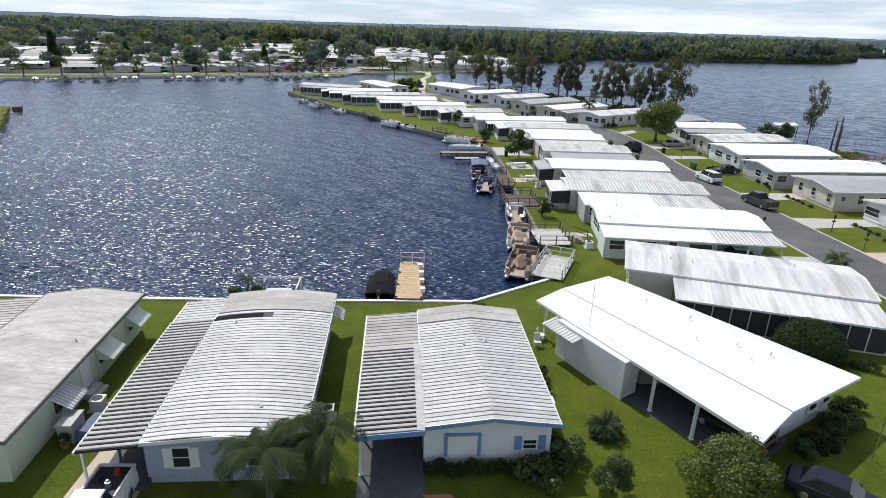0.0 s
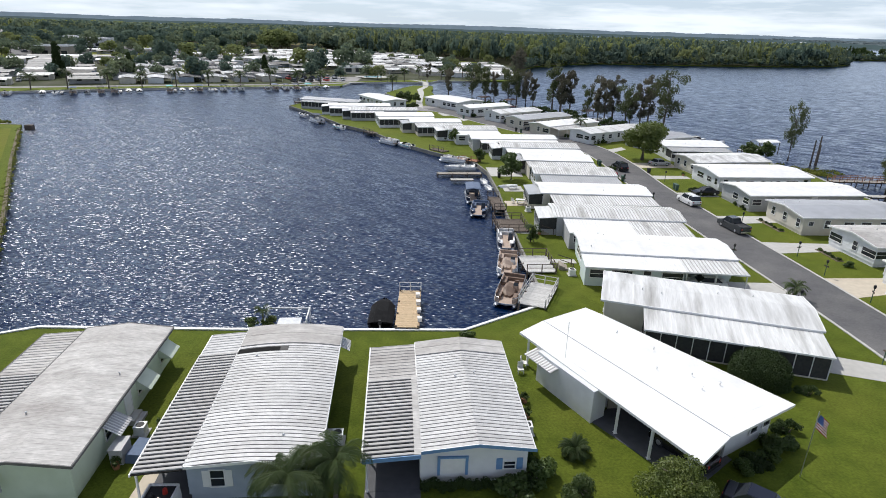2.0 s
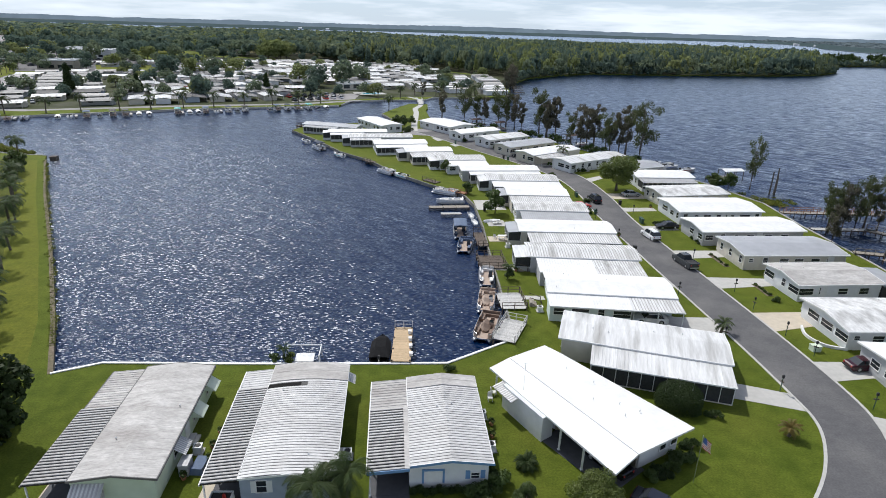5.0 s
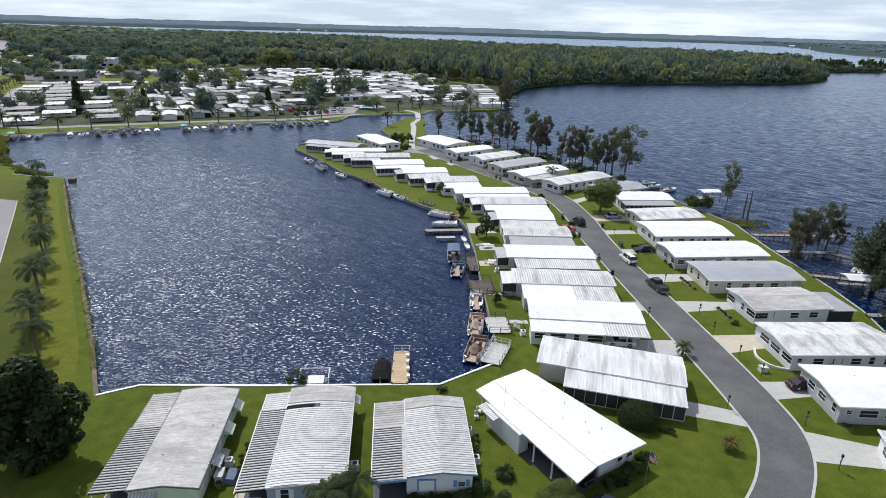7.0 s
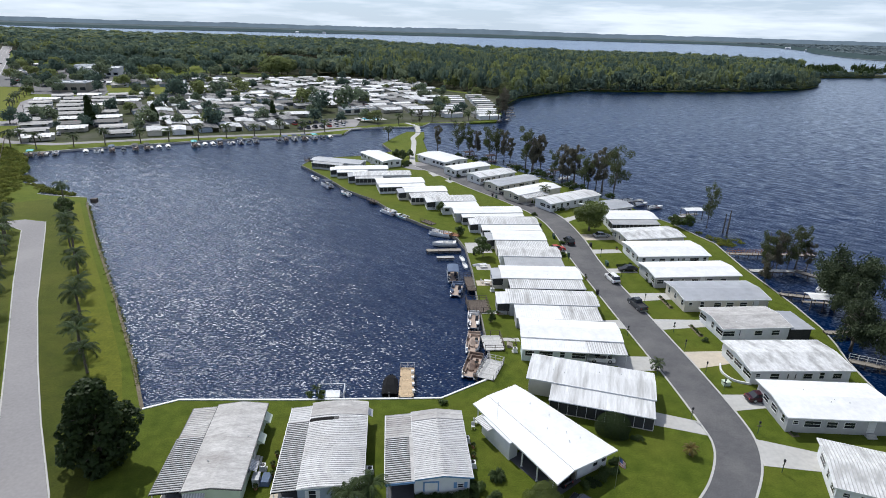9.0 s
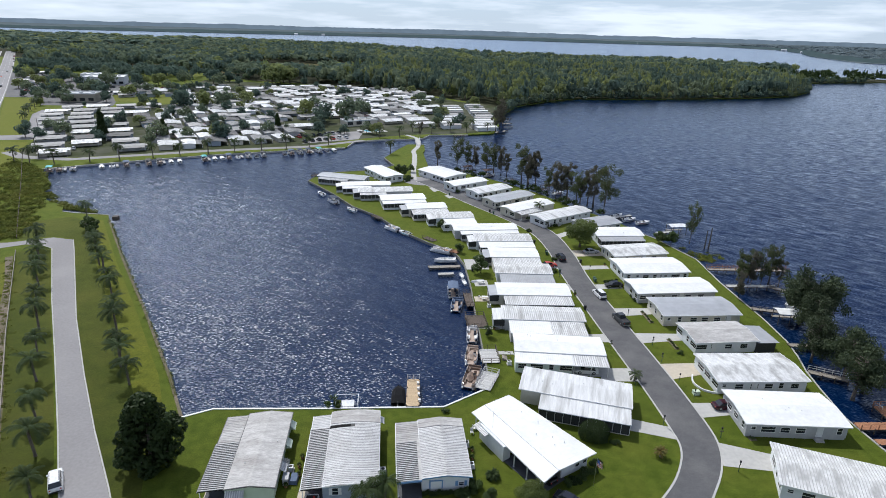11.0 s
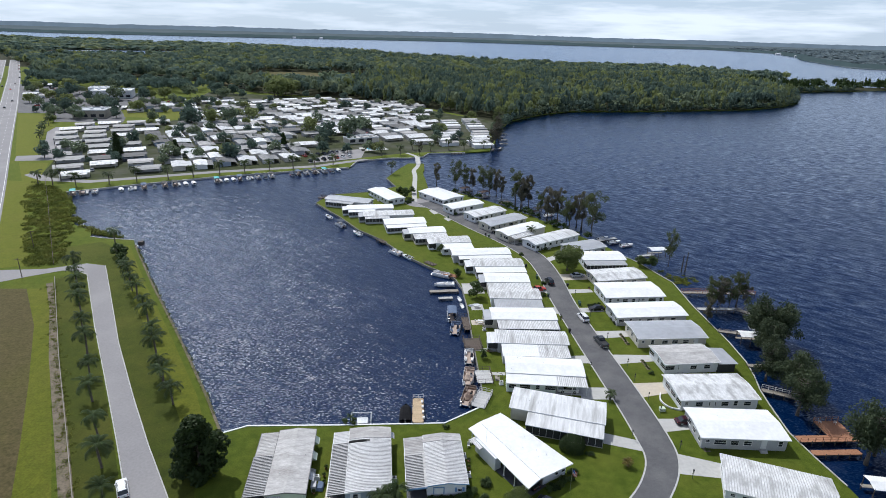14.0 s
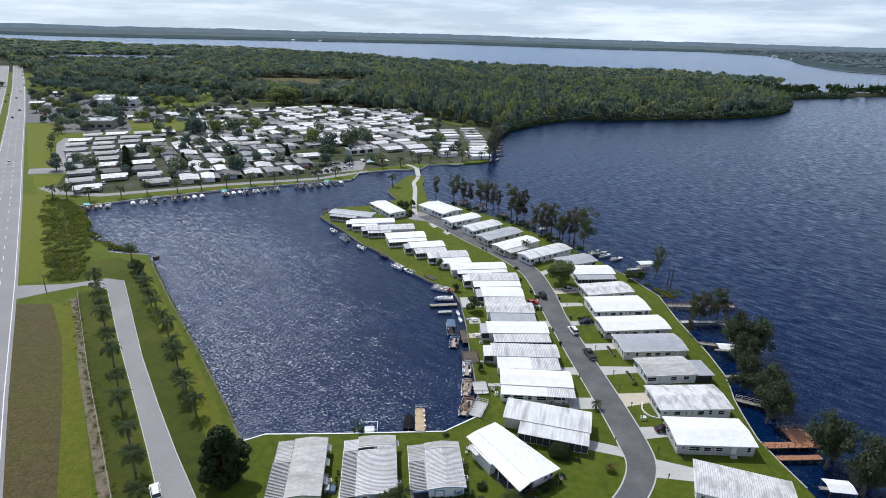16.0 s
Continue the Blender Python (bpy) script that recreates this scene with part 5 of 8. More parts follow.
def cypress_blobs(seed, H, wide):
    rng = random.Random(seed)
    out = []
    z = H * 0.34
    while z < H * 0.99:
        k = z / H
        reach = wide * (0.35 + 0.75 * math.sin(min(1, (k - 0.2) / 0.65) * 2.2)) * rng.uniform(0.6, 1.15)
        for _ in range(rng.choice((1, 2, 2, 3))):
            a = rng.uniform(0, 6.28)
            r = reach * rng.uniform(0.2, 1.0)
            out.append((math.cos(a) * r, math.sin(a) * r, z + rng.uniform(-0.4, 0.4), rng.uniform(0.4, 1.0) * wide * 0.44, rng.uniform(0.5, 1.1) * wide * 0.46))
        z += H * 0.055
    return out


def tree(name, label, category, trunk, crown, m, group=""):
    t = thing(name, label, category, m, group)
    part("trunk", trunk, None, t)
    part("crown", crown, None, t)
    return t


def spin(x, y, s, seed, z=0.0):
    return pose(x, y, z, 0, 0, seed * 67 % 360) @ Matrix.Diagonal((s, s, s, 1))


def copies(proto, places):
    """Place the first with its own pose, then copies."""
    for i, (x, y, s) in enumerate(places):
        m = spin(x, y, s, i * 5 + 3)
        if i == 0:
            proto.matrix_basis = m
        else:
            c = copy_thing(proto, pose(0, 0, 0))
            c.matrix_basis = m


# bald cypresses with hanging moss along the lake
cyp = []
for k in range(5):
    H, wd = (17, 18.5, 15.5, 17.5, 16)[k], (2.8, 3.5, 2.5, 4.2, 3.1)[k]
    mat = M_moss if k % 2 == 0 else M_moss_green
    cyp.append((trunk_mesh(100 + k, H * 0.97, 0.36, 16, lean=0.02, reach=0.17, start=0.35), crown_mesh("crown", 200 + k, cypress_blobs(300 + k, H, wd), 3000, 0.42, mat, hang=0.5, shell=0.25)))
cyp_places = [(20.6, 237.5, .72), (29.4, 231.5, .85), (34.2, 228.5, .7), (37.5, 227.5, .72), (42.3, 223.5, .8), (45.0, 220.5, .72), (48.0, 218.0, .82), (50.2, 215.5, .7), (53.9, 201.5, .92), (57.2, 201.8, .85), (59.6, 199.4, .95), (55.6, 197.4, .8), (63.6, 181.2, .9), (65.0, 179.2, .85), (67.2, 178.2, .9), (69.0, 171.6, .75),
              (73.4, 171.2, .85), (74.8, 168.8, .95), (76.2, 160.8, 1.02), (61.5, 186.0, .6), (71.0, 173.0, .6), (93.4, 128.4, .78), (91.2, 95.6, .55), (93.6, 94.6, .62), (96.6, 94.8, .6), (99.6, 96.0, .62), (94.8, 97.6, .5), (101.6, 94.6, .5), (89.8, 93.4, .45), (85.2, 86.2, .5), (16, 312, .6), (66, 336, .9), (70, 345, 1.0), (75, 360, .9), (78, 380, .95), (82, 400, 1.0)]
for i, (x, y, s) in enumerate(cyp_places):
    tr, cr = cyp[(i * 3 + i // 4) % 5]
    lean_ = Matrix.Diagonal((.62, .62, 1, 1)) if 120 < y < 140 else Matrix.Identity(4)
    t = tree("cypress", "tall bald cypress hung with grey moss at the lake edge", "tree", tr, cr, spin(x, y, s, i, -0.4) @ lean_, "cypresses by the lake")
# broader green trees on the lake side
wide_cr = [crown_mesh("crown", 320 + k, cypress_blobs(330 + k, 12, 4.2) + broad_blobs(340 + k, 4.2, 10, 16, 0.2), 4200, 0.44, M_moss_dark, hang=0.4, shell=0.2) for k in range(2)]
wide_tr = [trunk_mesh(350 + k, 10.5, 0.36, 26, lean=0.03, reach=0.3, start=0.25) for k in range(2)]
for i, (x, y, s) in enumerate([(93.8, 74.4, 1.12), (97.4, 71.6, 1.05), (99.6, 76.5, .85), (84.6, 57.4, .85), (88.0, 61.0, .75), (91.2, 67.0, .9), (86.6, 50.6, .92), (89.4, 53.6, .8), (83.6, 44.2, .9), (87.2, 46.2, .75), (87.0, 28.6, 1.05), (90.6, 30.8, .85), (88.8, 20.6, 1.1), (93.0, 23.4, .95), (95.6, 79.5, .65)] ):
    tree("cypress", "broad green cypress standing in shallow water", "tree", wide_tr[i % 2], wide_cr[i % 2], spin(x, y, s, i + 7, -0.5), "cypresses by the lake")

# round-headed garden trees
oak_tr, oak_cr = trunk_mesh(400, 4.6, 0.3, 12, reach=0.75), crown_mesh("crown", 401, broad_blobs(402, 4.4, 7.2, 26, 0.3), 11000, 0.32, M_leaf_light)
oak = tree("shade_tree", "round light green shade tree beside the lane", "tree", oak_tr, oak_cr, spin(55.8, 124.5, 1.2, 2))
dark_tr, dark_cr = trunk_mesh(410, 9.0, 0.3, 16, reach=0.35, start=0.1), crown_mesh("crown", 411, spire_blobs(412, 4.7, 10.8, 46), 9000, 0.48, M_leaf_dark, shell=0.75)
tree("magnolia", "dense dark green tree on the lawn by the basin", "tree", dark_tr, dark_cr, spin(-38.9, 32.9, 1.08, 1))
med_tr, med_cr = trunk_mesh(420, 2.6, 0.13, 10, reach=0.65), crown_mesh("crown", 421, broad_blobs(422, 1.7, 3.4, 18, 0.12), 9000, 0.13, M_leaf, shell=0.35)
med_far = crown_mesh("crown", 423, broad_blobs(422, 1.7, 3.4, 18, 0.12), 2000, 0.27, M_leaf, shell=0.5)
med2_tr, med2_cr = trunk_mesh(430, 2.4, 0.14, 10, reach=0.75), crown_mesh("crown", 431, broad_blobs(432, 2.1, 2.9, 26, 0.08), 20000, 0.11, M_leaf_light, shell=0.3)
tree("citrus_tree", "bushy yellow-green tree in front of the white home", "tree", med2_tr, med2_cr, spin(17.0, 22.1, 1.05, 3))
for i, (x, y, s) in enumerate([(11.0, 22.4, .62), (21.9, 104.9, 1.45), (17.8, 120.5, .8), (14.2, 141.5, 1.0), (82.5, 127.5, 1.1), (86, 126, 1.2), (18.6, 69.8, .5), (4.2, 215.5, 1.3), (1.5, 218.5, 1.2), (7.2, 222, 1.0), (-94.0, 137.8, 1.5), (-96.5, 141.5, 1.3), (-91.5, 133.5, 1.2), (62.5, 112.5, .7)]):
    tree("garden_tree", "leafy green garden tree on a lawn", "tree", med_tr, med_cr if y < 30 else med_far, spin(x, y, s, i), "garden trees")


# shrubs
def shrub_mesh(seed, R, H, n, size, mat, base=0.1):
    return crown_mesh("shrub", seed, broad_blobs(seed, R, H, 10, base), n, size, mat, shell=0.35)


shr_a, shr_b, shr_c = shrub_mesh(501, 1.0, 1.3, 2300, 0.125, M_leaf), shrub_mesh(502, 1.0, 1.0, 2300, 0.125, M_leaf_dark), shrub_mesh(503, 1.0, 1.2, 2200, 0.135, M_leaf_light)
pot_plant = shrub_mesh(505, 1.0, 1.3, 240, 0.36, M_leaf)
round_top = crown_mesh("shrub", 504, [(0, 0, 0.9, 2.3, 1.7), (0.9, 0.3, 0.9, 1.7, 1.4), (-0.9, -0.2, 0.9, 1.7, 1.4), (0.2, -0.8, 0.8, 1.6, 1.3), (0.1, 0.8, 0.9, 1.6, 1.4)], 24000, 0.10, M_leaf_dark, shell=0.85)
stem = Shape()
for k in range(5):
    stem.tube([(.12 * math.cos(k * 1.3), .12 * math.sin(k * 1.3), 0.0), (.4 * math.cos(k * 1.3), .4 * math.sin(k * 1.3), .7)], [.05, .03], 5)
stem = stem.mesh("stem", M_bark)


def shrub(mesh, label, m, group=""):
    t = thing("shrub", label, "shrub", m, group)
    part("foliage", mesh, None, t)
    part("stem", stem, None, t)
    return t


shrub(round_top, "large clipped dark green shrub beside a home", spin(30.6, 35.8, 1.02, 0))
shrubs = [(26.8, 27.2, 1.1, 0), (25.6, 26.4, .95, 0), (24.4, 25.7, 1.0, 1), (27.9, 27.7, .8, 1), (23.3, 25.1, .8, 0), (28.7, 29.0, 1.0, 1), (8.9, 24.9, 1.3, 0), (9.0, 26.4, .9, 1), (7.4, 23.4, 1.2, 0), (31.5, 34.2, .9, 1), (33.5, 33.6, .9, 1), (6.5, 43.6, .7, 0), (-12.2, 46.4, .9, 2), (-14.0, 46.4, .7, 0),
          (60.4, 47.5, .7, 1), (60.7, 49.0, .7, 1), (60.9, 50.4, .6, 1), (57.7, 60.9, .7, 0), (58.3, 86.2, .8, 1), (58.4, 88.5, .7, 0), (54.5, 97.2, 1.0, 1), (56.0, 97.6, .9, 1), (57.6, 97.8, .9, 1), (50.2, 146.6, 1.0, 0), (51.8, 145.5, 1.0, 1), (53.5, 144.6, .9, 0), (46.0, 152.5, .9, 0),
          (41.0, 166.0, 1.2, 0), (39.3, 162.5, 1.0, 1), (33.5, 176.6, 1.2, 0), (32.0, 180.0, 1.0, 1), (24.8, 187.5, 1.1, 0), (44.8, 113.9, .9, 0), (41.2, 107.2, 1.0, 2), (42.4, 105.0, 1.0, 0), (43.2, 139.0, .9, 0), (20.0, 140.0, 1.4, 0), (11.5, 145.5, 1.1, 1), (60.5, 26.2, .6, 2), (58.8, 22.5, .7, 0),
          (4.6, 205.8, 1.6, 1), (6.2, 209.0, 1.5, 0), (40.6, 92.0, .8, 0), (85.0, 130.0, 1.4, 0)]
for i, (x, y, s, k) in enumerate(shrubs):
    shrub((shr_a, shr_b, shr_c)[k], ("leafy green garden shrub", "dense dark green garden shrub", "light green shrub by the water")[k], spin(x, y, s, i, -0.2 * s), "shrubs")
hedge = crown_mesh("hedge", 520, [(x * 0.55, 0.15 * math.sin(x * 2.1), 0.36 + 0.1 * math.sin(x * 1.7), 0.36, 0.38) for x in range(13)], 8000, 0.085, M_leaf_dark, shell=0.3)
solid("hedge", hedge, None, "low dark hedge under the front windows", "hedge", pose(1.7, 24.25, 0))
solid("hedge", hedge, None, "low dark hedge behind the lawn", "hedge", pose(50.5, 143.6, 0, 0, 0, 33) @ Matrix.Diagonal((1.1, 1.6, 1.9, 1)))
bank_v, bank_q = leaf_quads(np.random.default_rng(530), [(-44.5 - k * 0.507 + random.uniform(-.5, .5), 57.3 + k * 0.953, -0.05, 0.5, 0.12) for k in range(0, 100, 1)] + [(-41.4 - k * .31, 50.8 + k * .65, -0.05, 0.5, 0.12) for k in range(10)], 5000, 0.22)
solid("bank_weeds", fast_mesh("bank_weeds", bank_v, bank_q, M_marsh), None, "tufts of brown-green weeds along the bank", "weeds", kind="stuff")


# palms
def palm_meshes(seed, h, fronds, flen, droop, mat, feather=34, broad=0.9):
    rng = np.random.default_rng(seed)
    vs, qs, k = [], [], 0
    for i in range(fronds):
        a = 6.283 * i / fronds * 2.618 + rng.uniform(-0.2, 0.2)
        lift = rng.uniform(-0.15, 1.15)
        L = flen * rng.uniform(0.85, 1.1)
        spine = []
        x = z = 0.0
        ang = lift
        for j in range(9):
            spine.append((x, z))
            x += math.cos(ang) * L / 8
            z += math.sin(ang) * L / 8
            ang -= droop * (0.5 + 0.9 * j / 8) / 4
        ca, sa = math.cos(a), math.sin(a)
        for j in range(feather):
            u = (j + 0.6) / feather * 8
            i0 = min(7, int(u))
            f = u - i0
            px, pz = spine[i0][0] * (1 - f) + spine[i0 + 1][0] * f, spine[i0][1] * (1 - f) + spine[i0 + 1][1] * f
            dx, dz = spine[i0 + 1][0] - spine[i0][0], spine[i0 + 1][1] - spine[i0][1]
            n = math.hypot(dx, dz)
            dx, dz = dx / n, dz / n
            t = u / 8
            ll = flen * 0.27 * math.sin(0.25 + 2.75 * t) * rng.uniform(0.8, 1.1)
            for sd in (-1, 1):
                tip = (px + dx * ll * 0.55, sd * ll * 0.75, pz + dz * ll * 0.55 - ll * 0.42)
                w = broad * flen / 2.2 / feather
                loc = [(px - dx * w, 0, pz - dz * w), (px + dx * w, 0, pz + dz * w), (tip[0] + dx * w * 0.4, tip[1], tip[2] + dz * w * 0.4), (tip[0] - dx * w * 0.4, tip[1], tip[2] - dz * w * 0.4)]
                vs += [(p[0] * ca - p[1] * sa, p[0] * sa + p[1] * ca, p[2] + h) for p in loc]
                qs.append((k, k + 1, k + 2, k + 3))
                k += 4
    crown = fast_mesh("fronds", np.array(vs), np.array(qs), mat)
    s = Shape()
    n = 9
    s.tube([(0.12 * math.sin(j / n * 2 + seed), 0.08 * math.cos(j / n * 3), -0.2 + (h + 0.15) * j / n) for j in range(n + 1)], [0.24] + [0.17 + 0.02 * (j % 2) for j in range(1, n)] + [0.2], 8)
    return s.mesh("trunk", M_bark, True), crown


palms = [palm_meshes(601, 4.2, 20, 2.9, 1.2, M_palm), palm_meshes(602, 3.6, 18, 2.7, 1.0, M_palm), palm_meshes(603, 4.8, 21, 2.9, 1.4, M_palm)]


def palm(x, y, s, i, label="palm with drooping dark fronds on the lawn", group="palms along the street"):
    t = thing("palm", label, "palm", spin(x, y, s, i), group)
    tr, cr = palms[i % 3]
    part("trunk", tr, None, t)
    part("fronds", cr, None, t)


row_a = [(-50.5, 54.5), (-54.5, 61), (-56.8, 65.5), (-61, 74.5), (-64.6, 83), (-68.4, 90.5), (-72.5, 99), (-77.4, 107.5), (-81, 113), (-84.6, 120), (-88.4, 127)]
row_b = [(-103.2, 126), (-100, 120), (-96.8, 114), (-93.4, 107.6), (-89.4, 99), (-83.7, 88), (-77.6, 76.6), (-72.3, 66), (-67.9, 56.6), (-61.4, 44.4), (-57, 35.6), (-53, 27)]
for i, (x, y) in enumerate(row_a + row_b):
    palm(x, y, (1.1, 1.25, 1.0, 1.3)[i % 4], i)
palm(-102.1, 153.3, 1.15, 2, "tall palm at the corner of the lawn")
low_tr, low_cr = palm_meshes(640, 1.5, 22, 1.7, 1.2, M_palm, 20, 0.9)
gold_tr, gold_cr = palm_meshes(641, 1.1, 26, 1.3, 1.1, M_palm_gold, 18, 1.0)
for x, y, tr_, cr_, lb in ((39.6, 30.2, gold_tr, gold_cr, "small golden-brown palm on the front lawn"), (44.0, 51.4, low_tr, low_cr, "low broad palm beside the lane")):
    lp = thing("palm", lb, "palm", pose(x, y, 0), "garden palms")
    part("trunk", tr_, None, lp)
    part("fronds", cr_, None, lp)
palm(18.3, 69.9, 0.5, 0, "small palm by the dock", "garden palms")
palm(51.0, 158.0, 1.0, 1, "palm between two homes", "garden palms")
palm(-12.9, 46.6, 0.4, 1, "low palm by the seawall", "garden palms")
big_tr, big_cr = palm_meshes(610, 3.0, 26, 3.3, 1.3, M_palm, 30, 0.85)
bp = thing("palm", "large feathery palm in front of the blue-grey home", "palm", pose(-6.4, 22.6, 0))
part("trunk", big_tr, None, bp)
part("fronds", big_cr, None, bp)
bp2 = copy_thing(bp, pose(0, 0, 0))
bp2.matrix_basis = pose(-3.8, 23.7, 0, 0, 0, 70) @ Matrix.Diagonal((.8, .8, 1.0, 1))
cyc_tr, cyc_cr = palm_meshes(620, 0.45, 60, 1.3, 0.9, M_leaf_dark, 26)
cy = thing("cycad", "low spiky dark green cycad on the lawn", "cycad", pose(12.2, 27.2, 0))
part("trunk", cyc_tr, None, cy)
part("fronds", cyc_cr, None, cy)
for i, (u, v) in enumerate([(4, 9), (18, 8), (30, 9.5), (44, 8), (56, 9), (69, 8.5), (82, 9), (95, 8), (108, 9), (120, 8.5), (131, 9), (-6, 16), (-12, 20), (-3, 24)]):
    palm(-152.5 + u * 0.9216 - v * 0.388, 223.7 + u * 0.388 + v * 0.9216, 1.35, i, "tall palm along the far seawall", "palms of the village")
for i, (x, y) in enumerate([(4, 312), (24, 324), (36, 330), (46, 328), (-8, 308), (-2, 262), (52, 345), (60, 333), (30, 345), (12, 330)]):
    palm(x, y, 1.25, i, "tall palm by the village basin", "palms of the village")

# low plants in the shallows of the lake
pz = np.random.default_rng(541)
pads = [(91.5 + pz.normal() * 2.6, 116.8 + pz.normal() * 2.4, -0.55, pz.uniform(0.5, 1.1), pz.uniform(0.15, 0.45)) for _ in range(60)]
v, q = leaf_quads(pz, pads, 3600, 0.3, flat=0.9)
solid("water_plants", fast_mesh("water_plants", v, q, M_marsh), None, "low bright green plants in the shallow lake", "water plants", kind="stuff")
# marsh by the highway
mz = np.random.default_rng(540)
mb = []
poly_a = [((-178, 246), (-152, 222)), ((-164, 211), (-140, 202)), ((-146, 178), (-132, 184)), ((-132, 152), (-121, 162)), ((-121, 133), (-114, 135))]
for k in range(len(poly_a) - 1):
    (a0, a1), (b0, b1) = poly_a[k], poly_a[k + 1]
    for _ in range(150):
        f, g = mz.random(), mz.random() * 1.04
        p_ = (np.array(a0) * (1 - f) + np.array(b0) * f) * (1 - g) + (np.array(a1) * (1 - f) + np.array(b1) * f) * g
        mb.append((p_[0], p_[1], 0.15, mz.uniform(0.7, 1.8), mz.uniform(0.25, 0.9)))
for k in range(90):
    f = mz.random()
    p_ = np.array((-133, 184)) * (1 - f) + np.array((-104, 162.5)) * f + np.array((0.6, 0.8)) * (mz.random() * 7 * (1 - f) - 3 * (1 - f)) - np.array((0, 3.0 * math.sin(3.14 * f)))
    mb.append((p_[0], p_[1], -0.3, mz.uniform(0.6, 1.5), mz.uniform(0.3, 0.9)))
v, q = leaf_quads(mz, mb, 38000, 0.5, flat=0.9)
solid("marsh", fast_mesh("marsh", v, q, M_marsh), None, "tall green marsh growth between highway and basin", "marsh", kind="stuff")
db = []
for k in range(260):
    f = mz.random()
    db.append((-106.5 + 53 * f + mz.normal() * 0.9, 118 - 100 * f + mz.normal() * 0.6, 0.0, 0.55, 0.12))
v, q = leaf_quads(mz, db, 9000, 0.22)
solid("ditch_weeds", fast_mesh("ditch_weeds", v, q, M_marsh), None, "dry weeds and debris in the ditch", "weeds", kind="stuff")


# ---- woods ----
def wood_protos(count, quads, kind="oak", size=0.42):
    """Crowns of unit radius: oaks of rounded lobes, or cypresses of upright ragged clumps."""
    out = []
    for k in range(count):
        rng = np.random.default_rng(700 + k)
        if kind == "oak":
            blobs = [(math.cos(a) * r, math.sin(a) * r, 0.62 - 0.32 * r * r + 0.16 * rng.random(), 0.34 + 0.16 * rng.random(), 0.26 + 0.12 * rng.random()) for a, r in ((i * 2.4 + rng.random(), 0.72 * math.sqrt((i + 0.4) / 9)) for i in range(9))]
            v, q = leaf_quads(rng, blobs, quads, size, flat=0.15, shell=0.92, loose=0.28)
        else:
            blobs = [(rng.normal() * 0.26 * (1.2 - z), rng.normal() * 0.26 * (1.2 - z), z, 0.20 + 0.30 * (1.05 - z) * rng.random(), 0.16 + 0.14 * rng.random()) for z in np.linspace(0.02, 1.0, 10)]
            v, q = leaf_quads(rng, blobs, quads, size, flat=0.1, hang=0.35, shell=0.6)
        out.append(v)
    return out


def wood(name, label, places, protos, mat):
    """places: arrays x, y, radius, height. One mesh of many ragged crowns."""
    vs = []
    rng = np.random.default_rng(len(places))
    for i, (x, y, r, h) in enumerate(places):
        p_ = protos[i % len(protos)]
        a = rng.uniform(0, 6.28)
        c, s = math.cos(a), math.sin(a)
        low = min(max(0.85 * r, 0.55 * h), 0.8 * h)
        vs.append(np.stack([x + r * (p_[:, 0] * c - p_[:, 1] * s), y + r * (p_[:, 0] * s + p_[:, 1] * c), h - low * 0.9 + low * (p_[:, 2] - 0.35)], 1))
    v = np.concatenate(vs)
    return solid(name, fast_mesh(name, v, np.arange(len(v)).reshape(-1, 4), mat), None, label, "woods", kind="stuff")


def inside(poly, x, y):
    r = np.zeros(len(x), bool)
    for (x0, y0), (x1, y1) in zip(poly, poly[1:] + poly[:1]):
        if y0 != y1:
            r ^= ((y0 > y) != (y1 > y)) & (x < (x1 - x0) * (y - y0) / (y1 - y0) + x0)
    return r


def scatter(poly, spacing, seed, rlo, rhi, hlo, hhi, holes=()):
    rng = np.random.default_rng(seed)
    xs, ys = [p_[0] for p_ in poly], [p_[1] for p_ in poly]
    gx, gy = np.meshgrid(np.arange(min(xs), max(xs), spacing), np.arange(min(ys), max(ys), spacing))
    x, y = (g.ravel() + rng.uniform(-0.5, 0.5, g.size) * spacing for g in (gx, gy))
    k = inside(poly, x, y)
    for h in holes:
        k &= ~inside(h, x, y)
    x, y = x[k], y[k]
    return list(zip(x, y, rng.uniform(rlo, rhi, len(x)), rng.uniform(hlo, hhi, len(x))))


protos_near, protos_far, protos_cheap = wood_protos(6, 74, "oak", 0.42) + wood_protos(6, 74, "cypress", 0.42), wood_protos(6, 42, "oak", 0.55), wood_protos(4, 16, "oak", 0.85)
protos_oak = protos_near[:6]
clearing = [(-215, 730), (-30, 770), (10, 880), (-12, 958), (-204, 937)]
pond = [(-720, 1230), (-450, 1350), (-480, 1525), (-740, 1460)]
shore_gap = [(-740, 1130), (-410, 1200), (-470, 1530), (-750, 1470)]
east_wood = [(-30, 596), (24, 552), (64, 492), (92, 464), (106, 463), (140, 503), (176, 530), (237, 535), (305, 549), (377, 563), (440, 593), (485, 632), (526, 690), (548, 755), (520, 900), (0, 900), (-40, 800), (-60, 640)]
mid_wood = [(-545, 939), (-300, 800), (-169, 690), (-60, 640), (-40, 800), (0, 900), (520, 900), (600, 900), (720, 975), (594, 1140), (370, 1190), (142, 1300), (-130, 1610), (-500, 1500), (-800, 1300)]
far_wood = [(-1500, 1200), (-800, 1300), (-500, 1500), (-130, 1610), (-320, 1900), (-690, 1980), (-1080, 2100), (-1980, 2300), (-3600, 2450), (-3600, 1600)]
near_west = [(-440, 760), (-330, 800), (-250, 760), (-200, 690), (-150, 645), (-60, 605), (-30, 596), (-60, 640), (-169, 690), (-300, 800), (-545, 939)]


